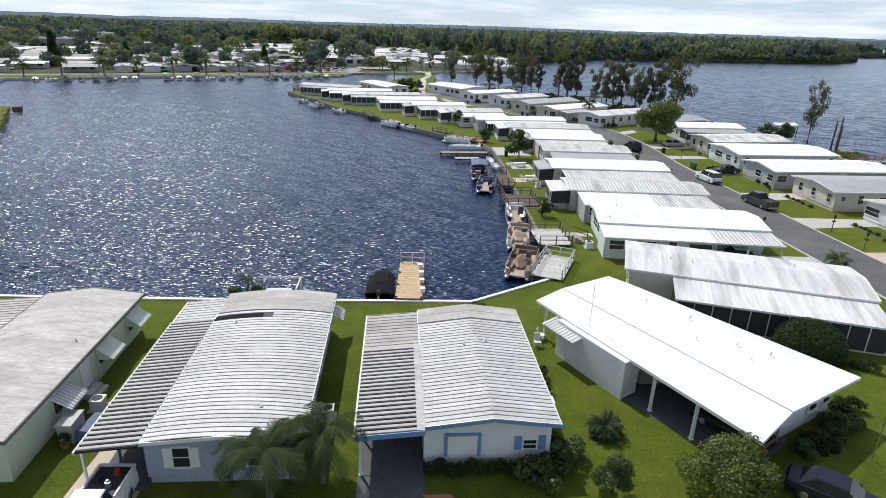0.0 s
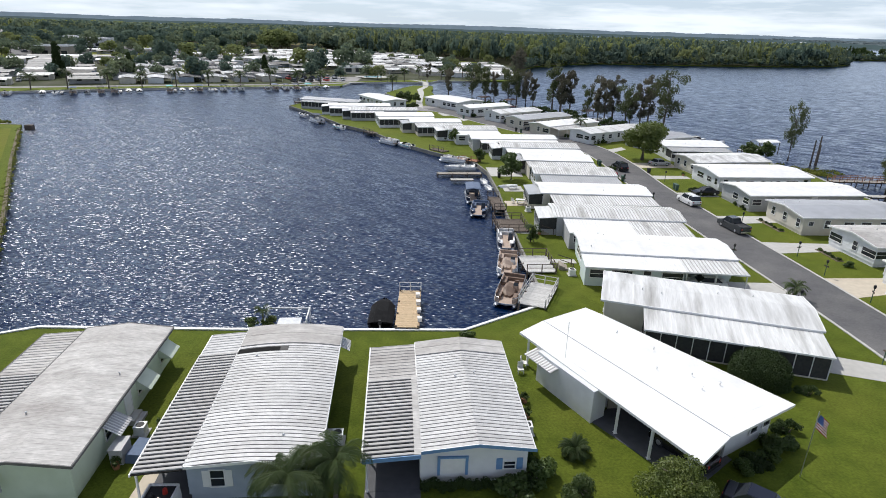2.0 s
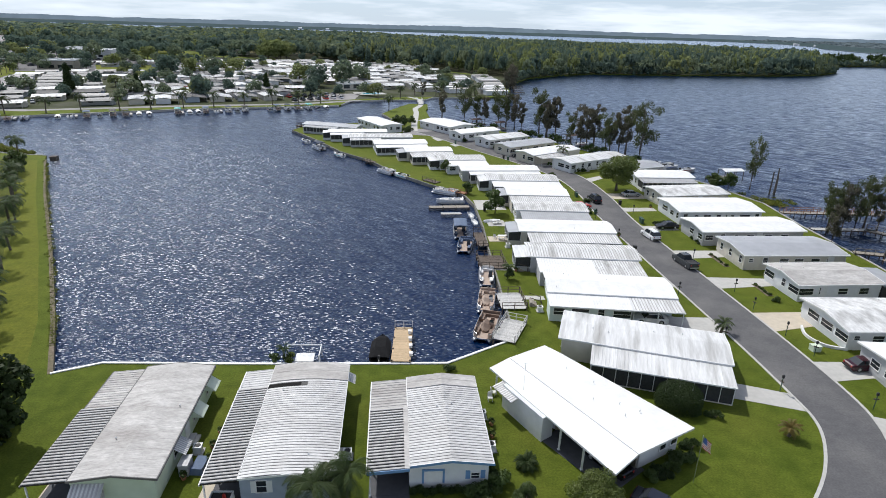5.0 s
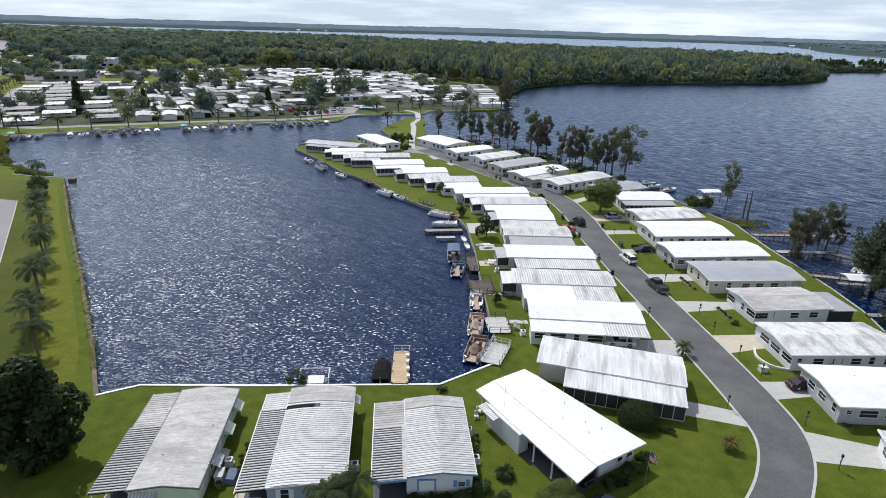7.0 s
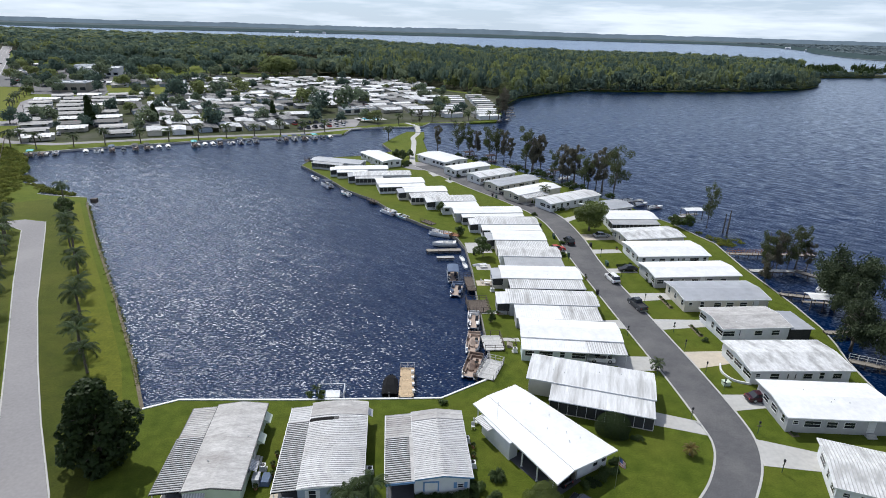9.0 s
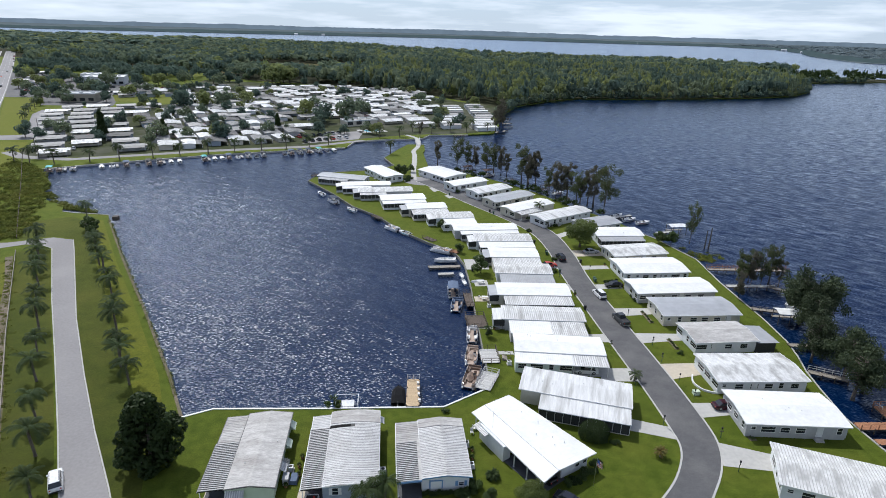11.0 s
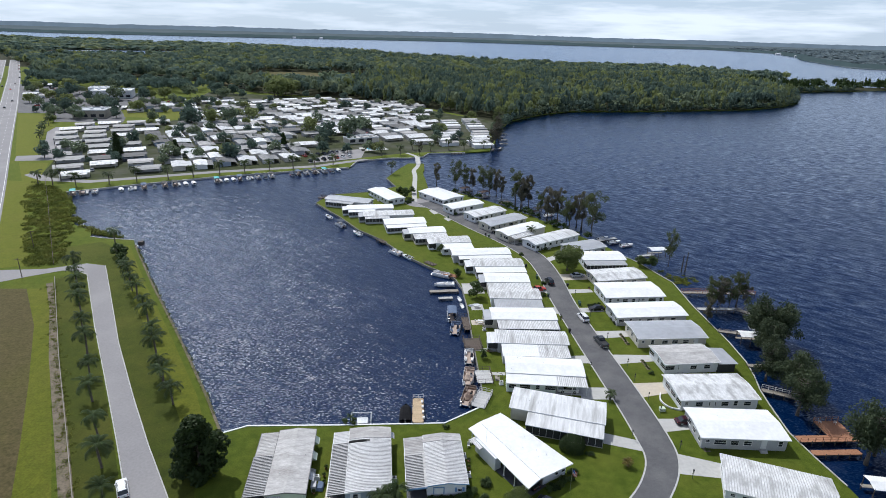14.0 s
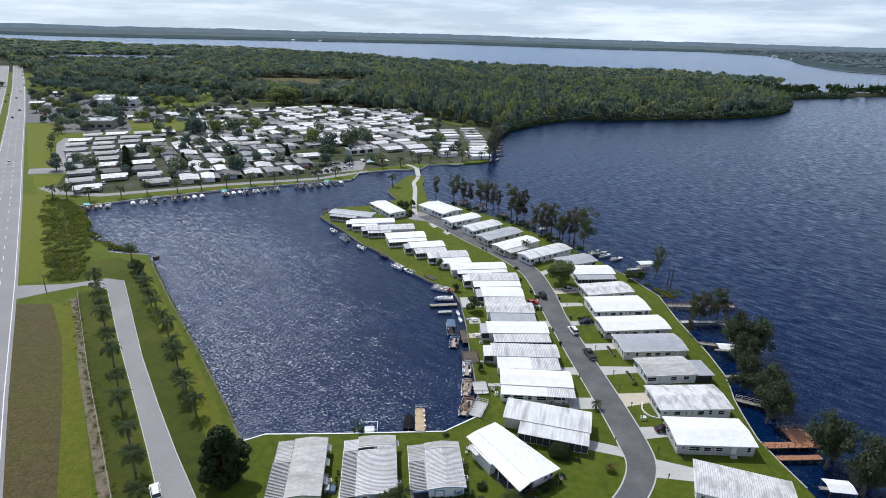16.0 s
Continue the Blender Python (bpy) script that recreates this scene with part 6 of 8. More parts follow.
def sorted_woods(places, protos, labels, light=0.55, seed=0.0, scale=0.02):
    """Sort the crowns by a slow noise into dark, middle and fresh green woods."""
    bins = ([], [], [])
    for k, (x, y, r, h) in enumerate(places):
        f = 0.5 + 0.5 * noise.noise(Vector((x * scale, y * scale, seed))) + ((k * 7919) % 97 / 97 - 0.5) * 0.75
        bins[0 if f < 0.42 else 1 if f < light else 2].append((x, y, r, h))
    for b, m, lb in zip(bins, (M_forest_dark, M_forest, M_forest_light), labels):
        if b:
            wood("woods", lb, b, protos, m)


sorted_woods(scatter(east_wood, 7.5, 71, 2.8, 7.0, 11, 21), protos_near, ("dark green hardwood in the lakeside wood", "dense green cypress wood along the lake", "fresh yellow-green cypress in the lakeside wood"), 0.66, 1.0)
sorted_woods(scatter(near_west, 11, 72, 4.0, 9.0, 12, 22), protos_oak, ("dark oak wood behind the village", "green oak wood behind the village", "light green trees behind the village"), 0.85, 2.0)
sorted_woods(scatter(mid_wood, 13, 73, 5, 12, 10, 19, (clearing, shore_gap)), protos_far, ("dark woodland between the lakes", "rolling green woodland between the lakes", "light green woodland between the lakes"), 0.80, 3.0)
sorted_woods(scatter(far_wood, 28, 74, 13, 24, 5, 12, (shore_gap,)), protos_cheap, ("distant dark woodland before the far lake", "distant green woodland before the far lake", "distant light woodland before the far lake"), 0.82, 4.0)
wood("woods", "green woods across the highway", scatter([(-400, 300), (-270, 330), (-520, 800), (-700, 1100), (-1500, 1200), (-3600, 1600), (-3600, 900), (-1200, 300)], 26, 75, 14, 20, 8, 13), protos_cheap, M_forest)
spit = [(x, y, r * (0.7 if h > 16 else 1.0), h) for k, (x, y, r, h) in enumerate(scatter([(560, 765), (700, 803), (803, 834), (1175, 851), (1175, 866), (820, 866), (650, 868), (540, 890)], 8, 76, 3.4, 6.2, 5, 18)) if noise.noise(Vector((x * 0.025, y * 0.02, 3.0))) > -0.22]
wood("woods", "dark cypress line on the spit", spit, protos_near, M_leaf_dark)
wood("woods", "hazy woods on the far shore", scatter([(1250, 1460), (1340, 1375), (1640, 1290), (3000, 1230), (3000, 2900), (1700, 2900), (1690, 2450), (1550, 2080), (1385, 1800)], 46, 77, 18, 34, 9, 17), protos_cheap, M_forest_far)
# undergrowth that hides the water's edge of the wood
rim = []
rim_rng = np.random.default_rng(79)
for (x0, y0), (x1, y1) in zip(main_shore[8:20], main_shore[9:21]):
    for f in np.arange(0, 1, 2.6 / math.hypot(x1 - x0, y1 - y0)):
        for back_ in (0.0, 2.5):
            rim.append((x0 + (x1 - x0) * f - back_ * 0.5 + rim_rng.normal(), y0 + (y1 - y0) * f + back_ + rim_rng.normal(), rim_rng.uniform(1.8, 3.6), rim_rng.uniform(3.0, 9.5)))
sorted_woods(rim, protos_near, ("dark bushes along the lakeside wood", "green bushes along the lakeside wood", "light green bushes along the lakeside wood"), 0.8, 6.0, 0.05)
rim = []
for (x0, y0), (x1, y1) in zip(east_shore[18:24], east_shore[19:25]):
    for f in np.arange(0, 1, 1.5 / math.hypot(x1 - x0, y1 - y0)):
        if noise.noise(Vector((x0 + (x1 - x0) * f, y0 + (y1 - y0) * f, 0)) * 0.15) > -0.15:
            rim.append((x0 + (x1 - x0) * f - 0.6 + 0.8 * rim_rng.normal(), y0 + (y1 - y0) * f + 0.8 * rim_rng.normal(), rim_rng.uniform(0.9, 1.7), rim_rng.uniform(1.0, 3.2)))
wood("lake_bushes", "dark bushes along the lake edge behind the homes", rim, protos_oak, M_leaf_dark)
floor_line = main_shore[9:] + far_near + [(-4800, 1000), (-900, 1000), (-545, 939), (-440, 760), (-330, 800), (-250, 760), (-200, 690), (-150, 645), (-60, 605), (-30, 596), (24, 552), (64, 492), (84, 462)]
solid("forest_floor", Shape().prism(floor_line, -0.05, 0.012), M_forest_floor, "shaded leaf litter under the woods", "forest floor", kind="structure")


def ridge(name, label, line, z, amp, mat, seed):
    """A far wooded skyline standing along a line, with an uneven top."""
    rng = random.Random(seed)
    pts = []
    for (x0, y0), (x1, y1) in zip(line, line[1:]):
        k = max(1, int(math.hypot(x1 - x0, y1 - y0) / 14))
        pts += [(x0 + (x1 - x0) * j / k, y0 + (y1 - y0) * j / k) for j in range(k)]
    s = Shape()
    rings = []
    for i, (x, y) in enumerate(pts):
        t = z + amp * (0.8 * noise.noise(Vector((i * 0.012, seed, 0.0))) + 0.5 * noise.noise(Vector((i * 0.09, seed, 4.0)))) + rng.uniform(-0.5, 0.5) * amp * 0.4
        rings.append([(x, y, -1), (x, y, t), (x, y + 60, t), (x, y + 60, -1)])
    s.loft(rings)
    return solid(name, s, mat, label, "woods", kind="structure")


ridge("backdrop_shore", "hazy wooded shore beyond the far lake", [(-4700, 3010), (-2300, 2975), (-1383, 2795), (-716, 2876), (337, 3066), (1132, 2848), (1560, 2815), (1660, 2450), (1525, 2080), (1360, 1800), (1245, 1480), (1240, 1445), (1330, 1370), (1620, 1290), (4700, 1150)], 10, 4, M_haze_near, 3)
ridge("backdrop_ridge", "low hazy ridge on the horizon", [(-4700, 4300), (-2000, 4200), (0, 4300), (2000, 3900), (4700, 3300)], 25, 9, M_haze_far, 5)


# ---- village across the basin ----
def village_house(seed, roof, wall, L=14.2, W=7.0, porch=3.0):
    rng = random.Random(seed)
    h = thing("house", "small white-roofed village home" if roof in (M_roof, M_roof_pure) else "small grey-roofed village home", "house", group="village homes")
    e, r = 2.45, 0.42
    part("wall", Shape().box(-L / 2 + .4, L / 2 - .4, -W / 2 + .4, W / 2 - .4, 0, e - .05), wall, h)
    rf = Shape()
    for sg in (-1, 1):
        sheet(rf, -L / 2, L / 2, sg * W / 2, e, 0, e + r, 1.4, 0.04)
    part("roof", rf, roof, h)
    lean = Shape()
    sheet(lean, -L / 2, L / 2 * 0.8, -W / 2 - porch, e - .3, -W / 2, e - .04, 1.4, 0.04)
    part("carport_roof", lean, roof if seed % 3 else M_roof_slate, h)
    for x in (-L / 2 + .2, L / 2 * 0.75):
        part("post", post_mesh, None, h, m=pose(x, -W / 2 - porch + .2, 0) @ Matrix.Diagonal((1.3, 1.3, .81, 1)))
    for x in (-3, 3.5):
        part("window", WINDOWS["wide"][1], None, h, m=pose(x, -W / 2 + .36, 1.1, 0, 0, 180) @ Matrix.Diagonal((1.2, 3, 1.2, 1)))
    return h


kinds = [village_house(801, M_roof_pure, M_wall), village_house(802, M_roof_slate, M_wall_grey), village_house(803, M_roof, M_wall_cream, 15, 7.2), village_house(804, M_roof_old, M_wall, 13), village_house(805, M_roof_stained, M_wall_cream, 13.5, 7), village_house(806, M_roof_dark, M_wall_blue, 13.5)]
vil = random.Random(8)
U, V = Vector((0.9216, 0.388)), Vector((-0.388, 0.9216))
O = Vector((-152.5, 223.7))
spots = []
for row, (v, lo, hi) in enumerate(((32, 2, 112), (50, 0, 124), (68, -1, 132), (86, -2, 136), (104, -3, 140), (122, -4, 140), (140, -5, 140), (158, -6, 136), (177, -4, 132), (195, 4, 128), (216, 82, 122), (236, 86, 112), (262, 40, 110), (284, 20, 96), (306, 60, 130), (326, 80, 140))):
    u = lo
    while u < hi:
        if vil.random() > 0.10:
            along = u < 44 or (row % 3 == 2 and u > 95)
            spots.append((u + vil.uniform(-1, 1), v + vil.uniform(-1.8, 1.8), (22.8 if along else 112.8) + vil.uniform(-4, 4)))
        u += 16.5 if u < 44 else 11.8 if v < 240 else 15
for row in range(21):
    v = 70 + row * 11.6
    u, hi = (176, 214) if row < 3 else (154 - row * 2.2, 228 + row * 5 if row < 15 else 300 - (row - 15) * 14)
    while u < hi:
        if vil.random() > 0.08:
            spots.append((u + vil.uniform(-1.5, 1.5), v + vil.uniform(-0.8, 0.8), 26.8 + vil.uniform(-3, 3)))
        u += 18
for x, y, a in ((60, 338, 12), (58, 348, 12), (61, 358, 10), (63, 368, 10), (64, 378, 8), (66, 389, 8), (38, 345, 18), (38, 357, 18), (40, 369, 15), (42, 381, 15), (44, 393, 12), (20, 350, 20), (17, 364, 20), (66, 402, 8), (46, 405, 12), (66, 414, 8), (66, 426, 8), (66, 438, 8), (66, 450, 8), (47, 417, 12), (47, 429, 12), (47, 441, 12)):
    d = Vector((x, y)) - O
    spots.append((d.dot(U), d.dot(V), a + 180))
first, taken = set(), []


def ashore(p_, room=8.0):
    """Whether a place lies on land, with some room to the water on its lake side."""
    return all(inside(land, np.array([p_.x + dx]), np.array([p_.y + dy]))[0] for dx, dy in ((0, 0), (room, 0), (0, -room), (room, -room)))


for i, (u, v, a) in enumerate(spots):
    p_ = O + U * u + V * v
    if (p_ - Vector((-14, 336))).length < 22 or inside([(-54, 282), (-16, 298), (-14, 334), (-46, 330)], np.array([p_.x]), np.array([p_.y]))[0]:
        continue
    if i < len(spots) - 22 and not ashore(p_):
        continue
    if i < len(spots) - 22 and any((p_ - w_).length < 9.0 for w_ in taken):
        continue
    taken.append(p_)
    k = vil.choice((0, 1, 1, 1, 2, 2, 3, 3, 4, 5, 5)) if u < 150 else vil.choice((0, 0, 2, 2, 4, 1, 1, 3, 3, 5))
    m = pose(p_.x, p_.y, 0, 0, 0, a)
    if k in first:
        copy_thing(kinds[k], m)
    else:
        kinds[k].matrix_basis = m
        first.add(k)
for k in range(6):
    if k not in first:
        kinds[k].matrix_basis = pose(-196 + k * 20, 480, 0)

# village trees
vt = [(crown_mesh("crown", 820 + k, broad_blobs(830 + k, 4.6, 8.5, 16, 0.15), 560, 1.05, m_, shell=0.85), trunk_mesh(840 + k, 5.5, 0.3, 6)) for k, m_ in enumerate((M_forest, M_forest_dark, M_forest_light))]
for i in range(165):
    u, v = vil.uniform(-20, 300), vil.uniform(38, 330)
    p_ = O + U * u + V * v
    if (165 < v < 200 and u < 40) or not ashore(p_):
        continue
    cr, tr = vt[vil.choice((0, 0, 1, 1, 2))]
    tree("village_tree", "leafy green tree between village homes", "tree", tr, cr, spin(p_.x, p_.y, vil.uniform(0.35, 1.0), i), "village trees")
for i, (x, y, s) in enumerate([(-128, 292, 1.2), (-95, 296, 1.2), (-98, 300, 1.1), (-30, 372, 1.8), (-45, 360, 1.5), (-60, 385, 1.5), (-22, 395, 1.4), (-152, 415, 1.6), (-140, 425, 1.5), (-128, 433, 1.4), (-160, 433, 1.3), (-112, 440, 1.4), (-265, 560, 1.6), (-240, 560, 1.5), (-225, 575, 1.5), (-250, 445, 1.2), (-272, 480, 1.3), (-290, 520, 1.3), (-205, 590, 1.6), (-180, 600, 1.7), (-10, 318, 0.9), (-16, 322, 0.8), (-320, 590, 1.5), (-345, 640, 1.6), (-300, 640, 1.5)]):
    cr, tr = vt[i % 3]
    tree("village_tree", "large leafy tree by the village", "tree", tr, cr, spin(x, y, s, i + 3), "village trees")


for i in range(95):
    x, y = vil.uniform(-440, -150), vil.uniform(440, 790)
    if x < -262 - (y - 440) * 0.45 or (x > -250 and y < 580) or min((Vector((x, y)) - Vector(q_)).length for q_ in ((-277, 583), (-297, 600), (-243, 452))) < 26:
        continue
    cr, tr = vt[vil.choice((0, 1, 1))]
    tree("village_tree", "large dark tree by the stores", "tree", tr, cr, spin(x, y, vil.uniform(0.9, 1.5), i + 11), "village trees")
lot = [(-424, 700), (-300, 475), (-250, 430), (-195, 505), (-215, 560), (-250, 615), (-330, 650)]
lot_trees = [p_ for p_ in scatter(lot, 17, 81, 0.5, 1.25, 0, 1) if min((Vector(p_[:2]) - Vector(q_)).length for q_ in ((-277, 583), (-262, 580), (-292, 586), (-297, 600), (-243, 452), (-240, 445))) > 17]
for i, (x, y, s_, h_) in enumerate(lot_trees):
    if h_ < 0.55:
        cr, tr = vt[i % 3]
        tree("village_tree", "leafy tree in the car park by the stores", "tree", tr, cr, spin(x, y, s_, i + 5), "village trees")
    elif h_ > 0.88:
        copy_thing(kinds[i % 6], pose(x, y, 0, 0, 0, 20 + 90 * (i % 2)))
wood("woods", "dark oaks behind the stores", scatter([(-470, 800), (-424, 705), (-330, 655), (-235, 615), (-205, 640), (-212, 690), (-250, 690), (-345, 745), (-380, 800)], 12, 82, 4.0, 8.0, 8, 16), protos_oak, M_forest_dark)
for i in range(9):
    palm(-226 - i * 5.2 + vil.uniform(-1, 1), 345 + i * 12.4, 1.2, i, "palm on the field by the highway", "palms of the village")

# tall narrow evergreens between the homes
for i, (x, y, s_) in enumerate(((-158.0, 296.0, 1.35), (-126.0, 297.0, 1.0), (-70.0, 330.0, .9))):
    tree("village_tree", "tall narrow dark evergreen between village homes", "tree", dark_tr, dark_cr, spin(x, y, s_, i) @ Matrix.Diagonal((.5, .5, 1, 1)), "village trees")
# a tall fresh green clump above the village
for i, (dx, dy, s_) in enumerate(((0, 0, 2.5), (9, 4, 2.1), (-9, 3, 2.2), (2, 11, 2.4), (-4, -7, 1.7))):
    tree("village_tree", "tall fresh green tree behind the village", "tree", vt[2][1], vt[2][0], spin(-116 + dx, 616 + dy, s_, i), "village trees")

# stores and pool house
def store(name, label, x, y, ang, L, W, H, wall=M_wall_cream, top=M_roof_pure):
    b = thing(name, label, "building", pose(x, y, 0, 0, 0, ang))
    part("wall", Shape().box(-L / 2, L / 2, -W / 2, W / 2, 0, H), wall, b)
    rf = Shape().box(-L / 2 + .4, L / 2 - .4, -W / 2 + .4, W / 2 - .4, H - .5, H + 0.06)
    part("roof", rf, top, b)
    pr = Shape()
    for sg in (-1, 1):
        pr.box(-L / 2 - .1, L / 2 + .1, sg * W / 2 - .2, sg * W / 2 + .2, H, H + .7)
        pr.box(sg * L / 2 - .2, sg * L / 2 + .2, -W / 2 + .2, W / 2 - .2, H, H + .7)
    part("parapet", pr, M_trim, b)
    for k in range(3):
        part("roof_unit", Shape().box(-1.2, 1.2, -1, 1, 0, 1.3), M_chrome, b, m=pose(-L / 3 + k * L / 3, 1.5 * (k - 1), H))
    for k in range(int(L // 6)):
        part("window", WINDOWS["triple"][1], None, b, m=pose(-L / 2 + 3 + k * 6, -W / 2 - .02, 1.0, 0, 0, 180) @ Matrix.Diagonal((1.6, 2, 2.2, 1)))
    return b


store("store", "long white flat-roofed store", -277, 583, 12, 36, 24, 7, M_wall)
store("store", "white flat-roofed annex of the store", -296, 598, 12, 18, 16, 7.6, M_wall)
store("store", "pale box-shaped workshop with a white roof", -240, 452, 8, 24, 18, 6, M_wall_tan, M_roof_grey)
store("pool_house", "low grey pool house by the village basin", -22, 354, 25, 22, 10, 3.2, M_wall_cream, M_roof_old)
solid("pool", Shape().prism([(-16, 327), (-7, 330.5), (-9.5, 336.5), (-18.5, 333)], -0.2, 0.05), M_pool, "turquoise swimming pool beside the pool house", "pool")
solid("patio", Shape().prism([(-20, 323), (-3, 329), (-8, 340), (-23, 334)], -0.1, 0.03), M_concrete, "pale paved pool deck", "patio", kind="structure")
for i, (x, y) in enumerate([(-169, 690), (100, 900), (-330, 900), (-420, 1000), (-220, 1100), (-600, 1250), (60, 1250), (300, 1050)]):
    store("barn", "far white-roofed building among the trees", x, y, 15 * i, 18, 11, 9 if i else 5)
# houses on the far shores, tiny and pale
for i, (x, y) in enumerate([(-1050, 2850), (-420, 2890), (-300, 2905), (830, 2960), (900, 2935), (1000, 2900), (1060, 2890), (1180, 2850), (1560, 2300), (1600, 2330), (1700, 1800), (1800, 1760), (1500, 2100), (-700, 2890), (200, 3050)]):
    s = Shape().box(-7, 7, -4, 4, 0, 5).loft([[(-8, -5, 5), (-8, 0, 7), (-8, 5, 5)], [(8, -5, 5), (8, 0, 7), (8, 5, 5)]])
    solid("lake_house", s, M_wall, "far pale house on the wooded shore", "house", pose(x, y, 0, 0, 0, 20 * i), "far lake houses")
solid("field", Shape().prism(clearing, -0.1, 0.03), M_grass_dry, "bare sandy clearing in the woods", "field", kind="structure")
solid("field", Shape().prism([(-216, 452), (-163, 443), (-160, 470), (-188, 500), (-235, 497)], -0.1, 0.025), M_grass_bright, "bright green mown field behind the village", "field", kind="structure")
solid("field", Shape().prism([(-345, 740), (-250, 690), (-215, 690), (-260, 760), (-330, 795)], -0.1, 0.02), M_grass_bright, "mown meadow before the woods", "field", kind="structure")
solid("pond", Shape().prism(pond, -0.1, 0.05), M_water_calm, "small pale lake among the trees", "water", kind="structure")
# footbridge
br = thing("footbridge", "small white footbridge over the channel", "bridge")
part("deck", band([(13.8, 285.5), (13.9, 306)], 2.8, 0.05, 0.3), M_concrete, br)
for sg in (-1, 1):
    rl = Shape().box(13.85 + sg * 1.3 - .05, 13.85 + sg * 1.3 + .05, 285.5, 306, 1.15, 1.27)
    part("railing", rl, M_trim, br)
    for k in range(9):
        part("post", Shape().box(-.05, .05, -.05, .05, 0.2, 1.2), M_trim, br, m=pose(13.85 + sg * 1.3, 285.8 + k * 2.5, 0))


# ---- docks and boats ----
board_meshes = {}


def dock(name, label, cx, cy, ang, L, W, deck=0.25, mat=None, rails=(), boards=True, piles=True, rail_mat=None):
    """A pier of cross boards along x, on piles. rails: sides that carry a handrail, of 'n', 's', 'e', 'w'."""
    mat, rail_mat = mat or M_wood, rail_mat or mat
    d = thing(name, label, "dock", pose(cx, cy, 0, 0, 0, ang))
    fr = Shape()
    for y in (-W / 2 + .1, 0, W / 2 - .1):
        fr.box(-L / 2, L / 2, y - .06, y + .06, deck - .27, deck - .05)
    part("frame", fr, M_wood_dark, d)
    n = int(L / 0.16)
    if boards:
        key = (round(W, 2), mat.name)
        if key not in board_meshes:
            board_meshes[key] = Shape().box(-.068, .068, -W / 2 - .03, W / 2 + .03, -.05, 0).mesh("board", mat)
        for i in range(n):
            part("board", board_meshes[key], None, d, m=pose(-L / 2 + (i + .5) * L / n, 0, deck + 0.003 * ((i * 7) % 3)))
    else:
        s = Shape()
        for i in range(n):
            a = -L / 2 + (i + .5) * L / n
            s.box(a - .07, a + .07, -W / 2, W / 2, deck - .05, deck)
        tagged(part("deck", s, mat, d), kind="stuff")
    if piles:
        k = max(1, round(L / 2.6))
        for i in range(k + 1):
            for y in (-W / 2 + .08, W / 2 - .08):
                part("dock_post", Shape().tube([(0, 0, -2.2), (0, 0, deck + .12)], .1, 7), M_wood_dark, d, m=pose(-L / 2 + .12 + (L - .24) * i / k, y, 0))
    for sd in rails:
        if sd in "ns":
            y = (W / 2 - .05) * (1 if sd == "n" else -1)
            a, b = (-L / 2, y), (L / 2, y)
        else:
            x = (L / 2 - .05) * (1 if sd == "e" else -1)
            a, b = (x, -W / 2), (x, W / 2)
        m_ = max(2, round((Vector(b) - Vector(a)).length / 1.5))
        for i in range(m_ + 1):
            p_ = Vector(a).lerp(Vector(b), i / m_)
            part("rail_post", Shape().box(-.05, .05, -.05, .05, deck, deck + 1.0), rail_mat, d, m=pose(p_.x, p_.y, 0))
        for z in (0.5, 0.98):
            part("rail", Shape().tube([(*a, deck + z), (*b, deck + z)], .045, 4), rail_mat, d)
    return d


def hull_shape(L, W, H, blunt=0.15, z0=-0.25):
    """A planing hull: stations from transom to bow."""
    rings = []
    n = 9
    for i in range(n):
        t = i / (n - 1)
        w = W / 2 * (1 if t < 0.45 else max(blunt * 0.2, (1 - ((t - 0.45) / 0.55) ** 2.2)))
        rise = 0.45 * H * max(0, (t - 0.5) / 0.5) ** 2
        x = -L / 2 + L * t
        rings.append([(x, -w, H * (1 + .12 * t)), (x, -w * .92, H * .45 + rise * .4), (x, -w * .45, z0 + rise), (x, 0, z0 - .12 + rise * 1.3), (x, w * .45, z0 + rise), (x, w * .92, H * .45 + rise * .4), (x, w, H * (1 + .12 * t)),
                      (x, w * .82, H * (1 + .12 * t)), (x, w * .75, H * .35 + rise * .3), (x, -w * .75, H * .35 + rise * .3), (x, -w * .82, H * (1 + .12 * t))])
    return Shape().loft(rings)


def outboard(parent, x, y=0, z=0.2, mat=None):
    o = part("outboard_motor", Shape().loft([[(-.2, -.14, .55), (.16, -.14, .5), (.16, .14, .5), (-.2, .14, .55)], [(-.28, -.17, .8), (.2, -.17, .78), (.2, .17, .78), (-.28, .17, .8)], [(-.2, -.12, 1.02), (.14, -.12, 1.0), (.14, .12, 1.0), (-.2, .12, 1.02)]]), mat or M_black, parent, "black outboard motor", m=pose(x, y, z))
    part("shaft", Shape().box(-.08, .06, -.06, .06, -.5, .55).box(-.18, .1, -.02, .02, -.6, -.35), M_chrome, o)
    return o


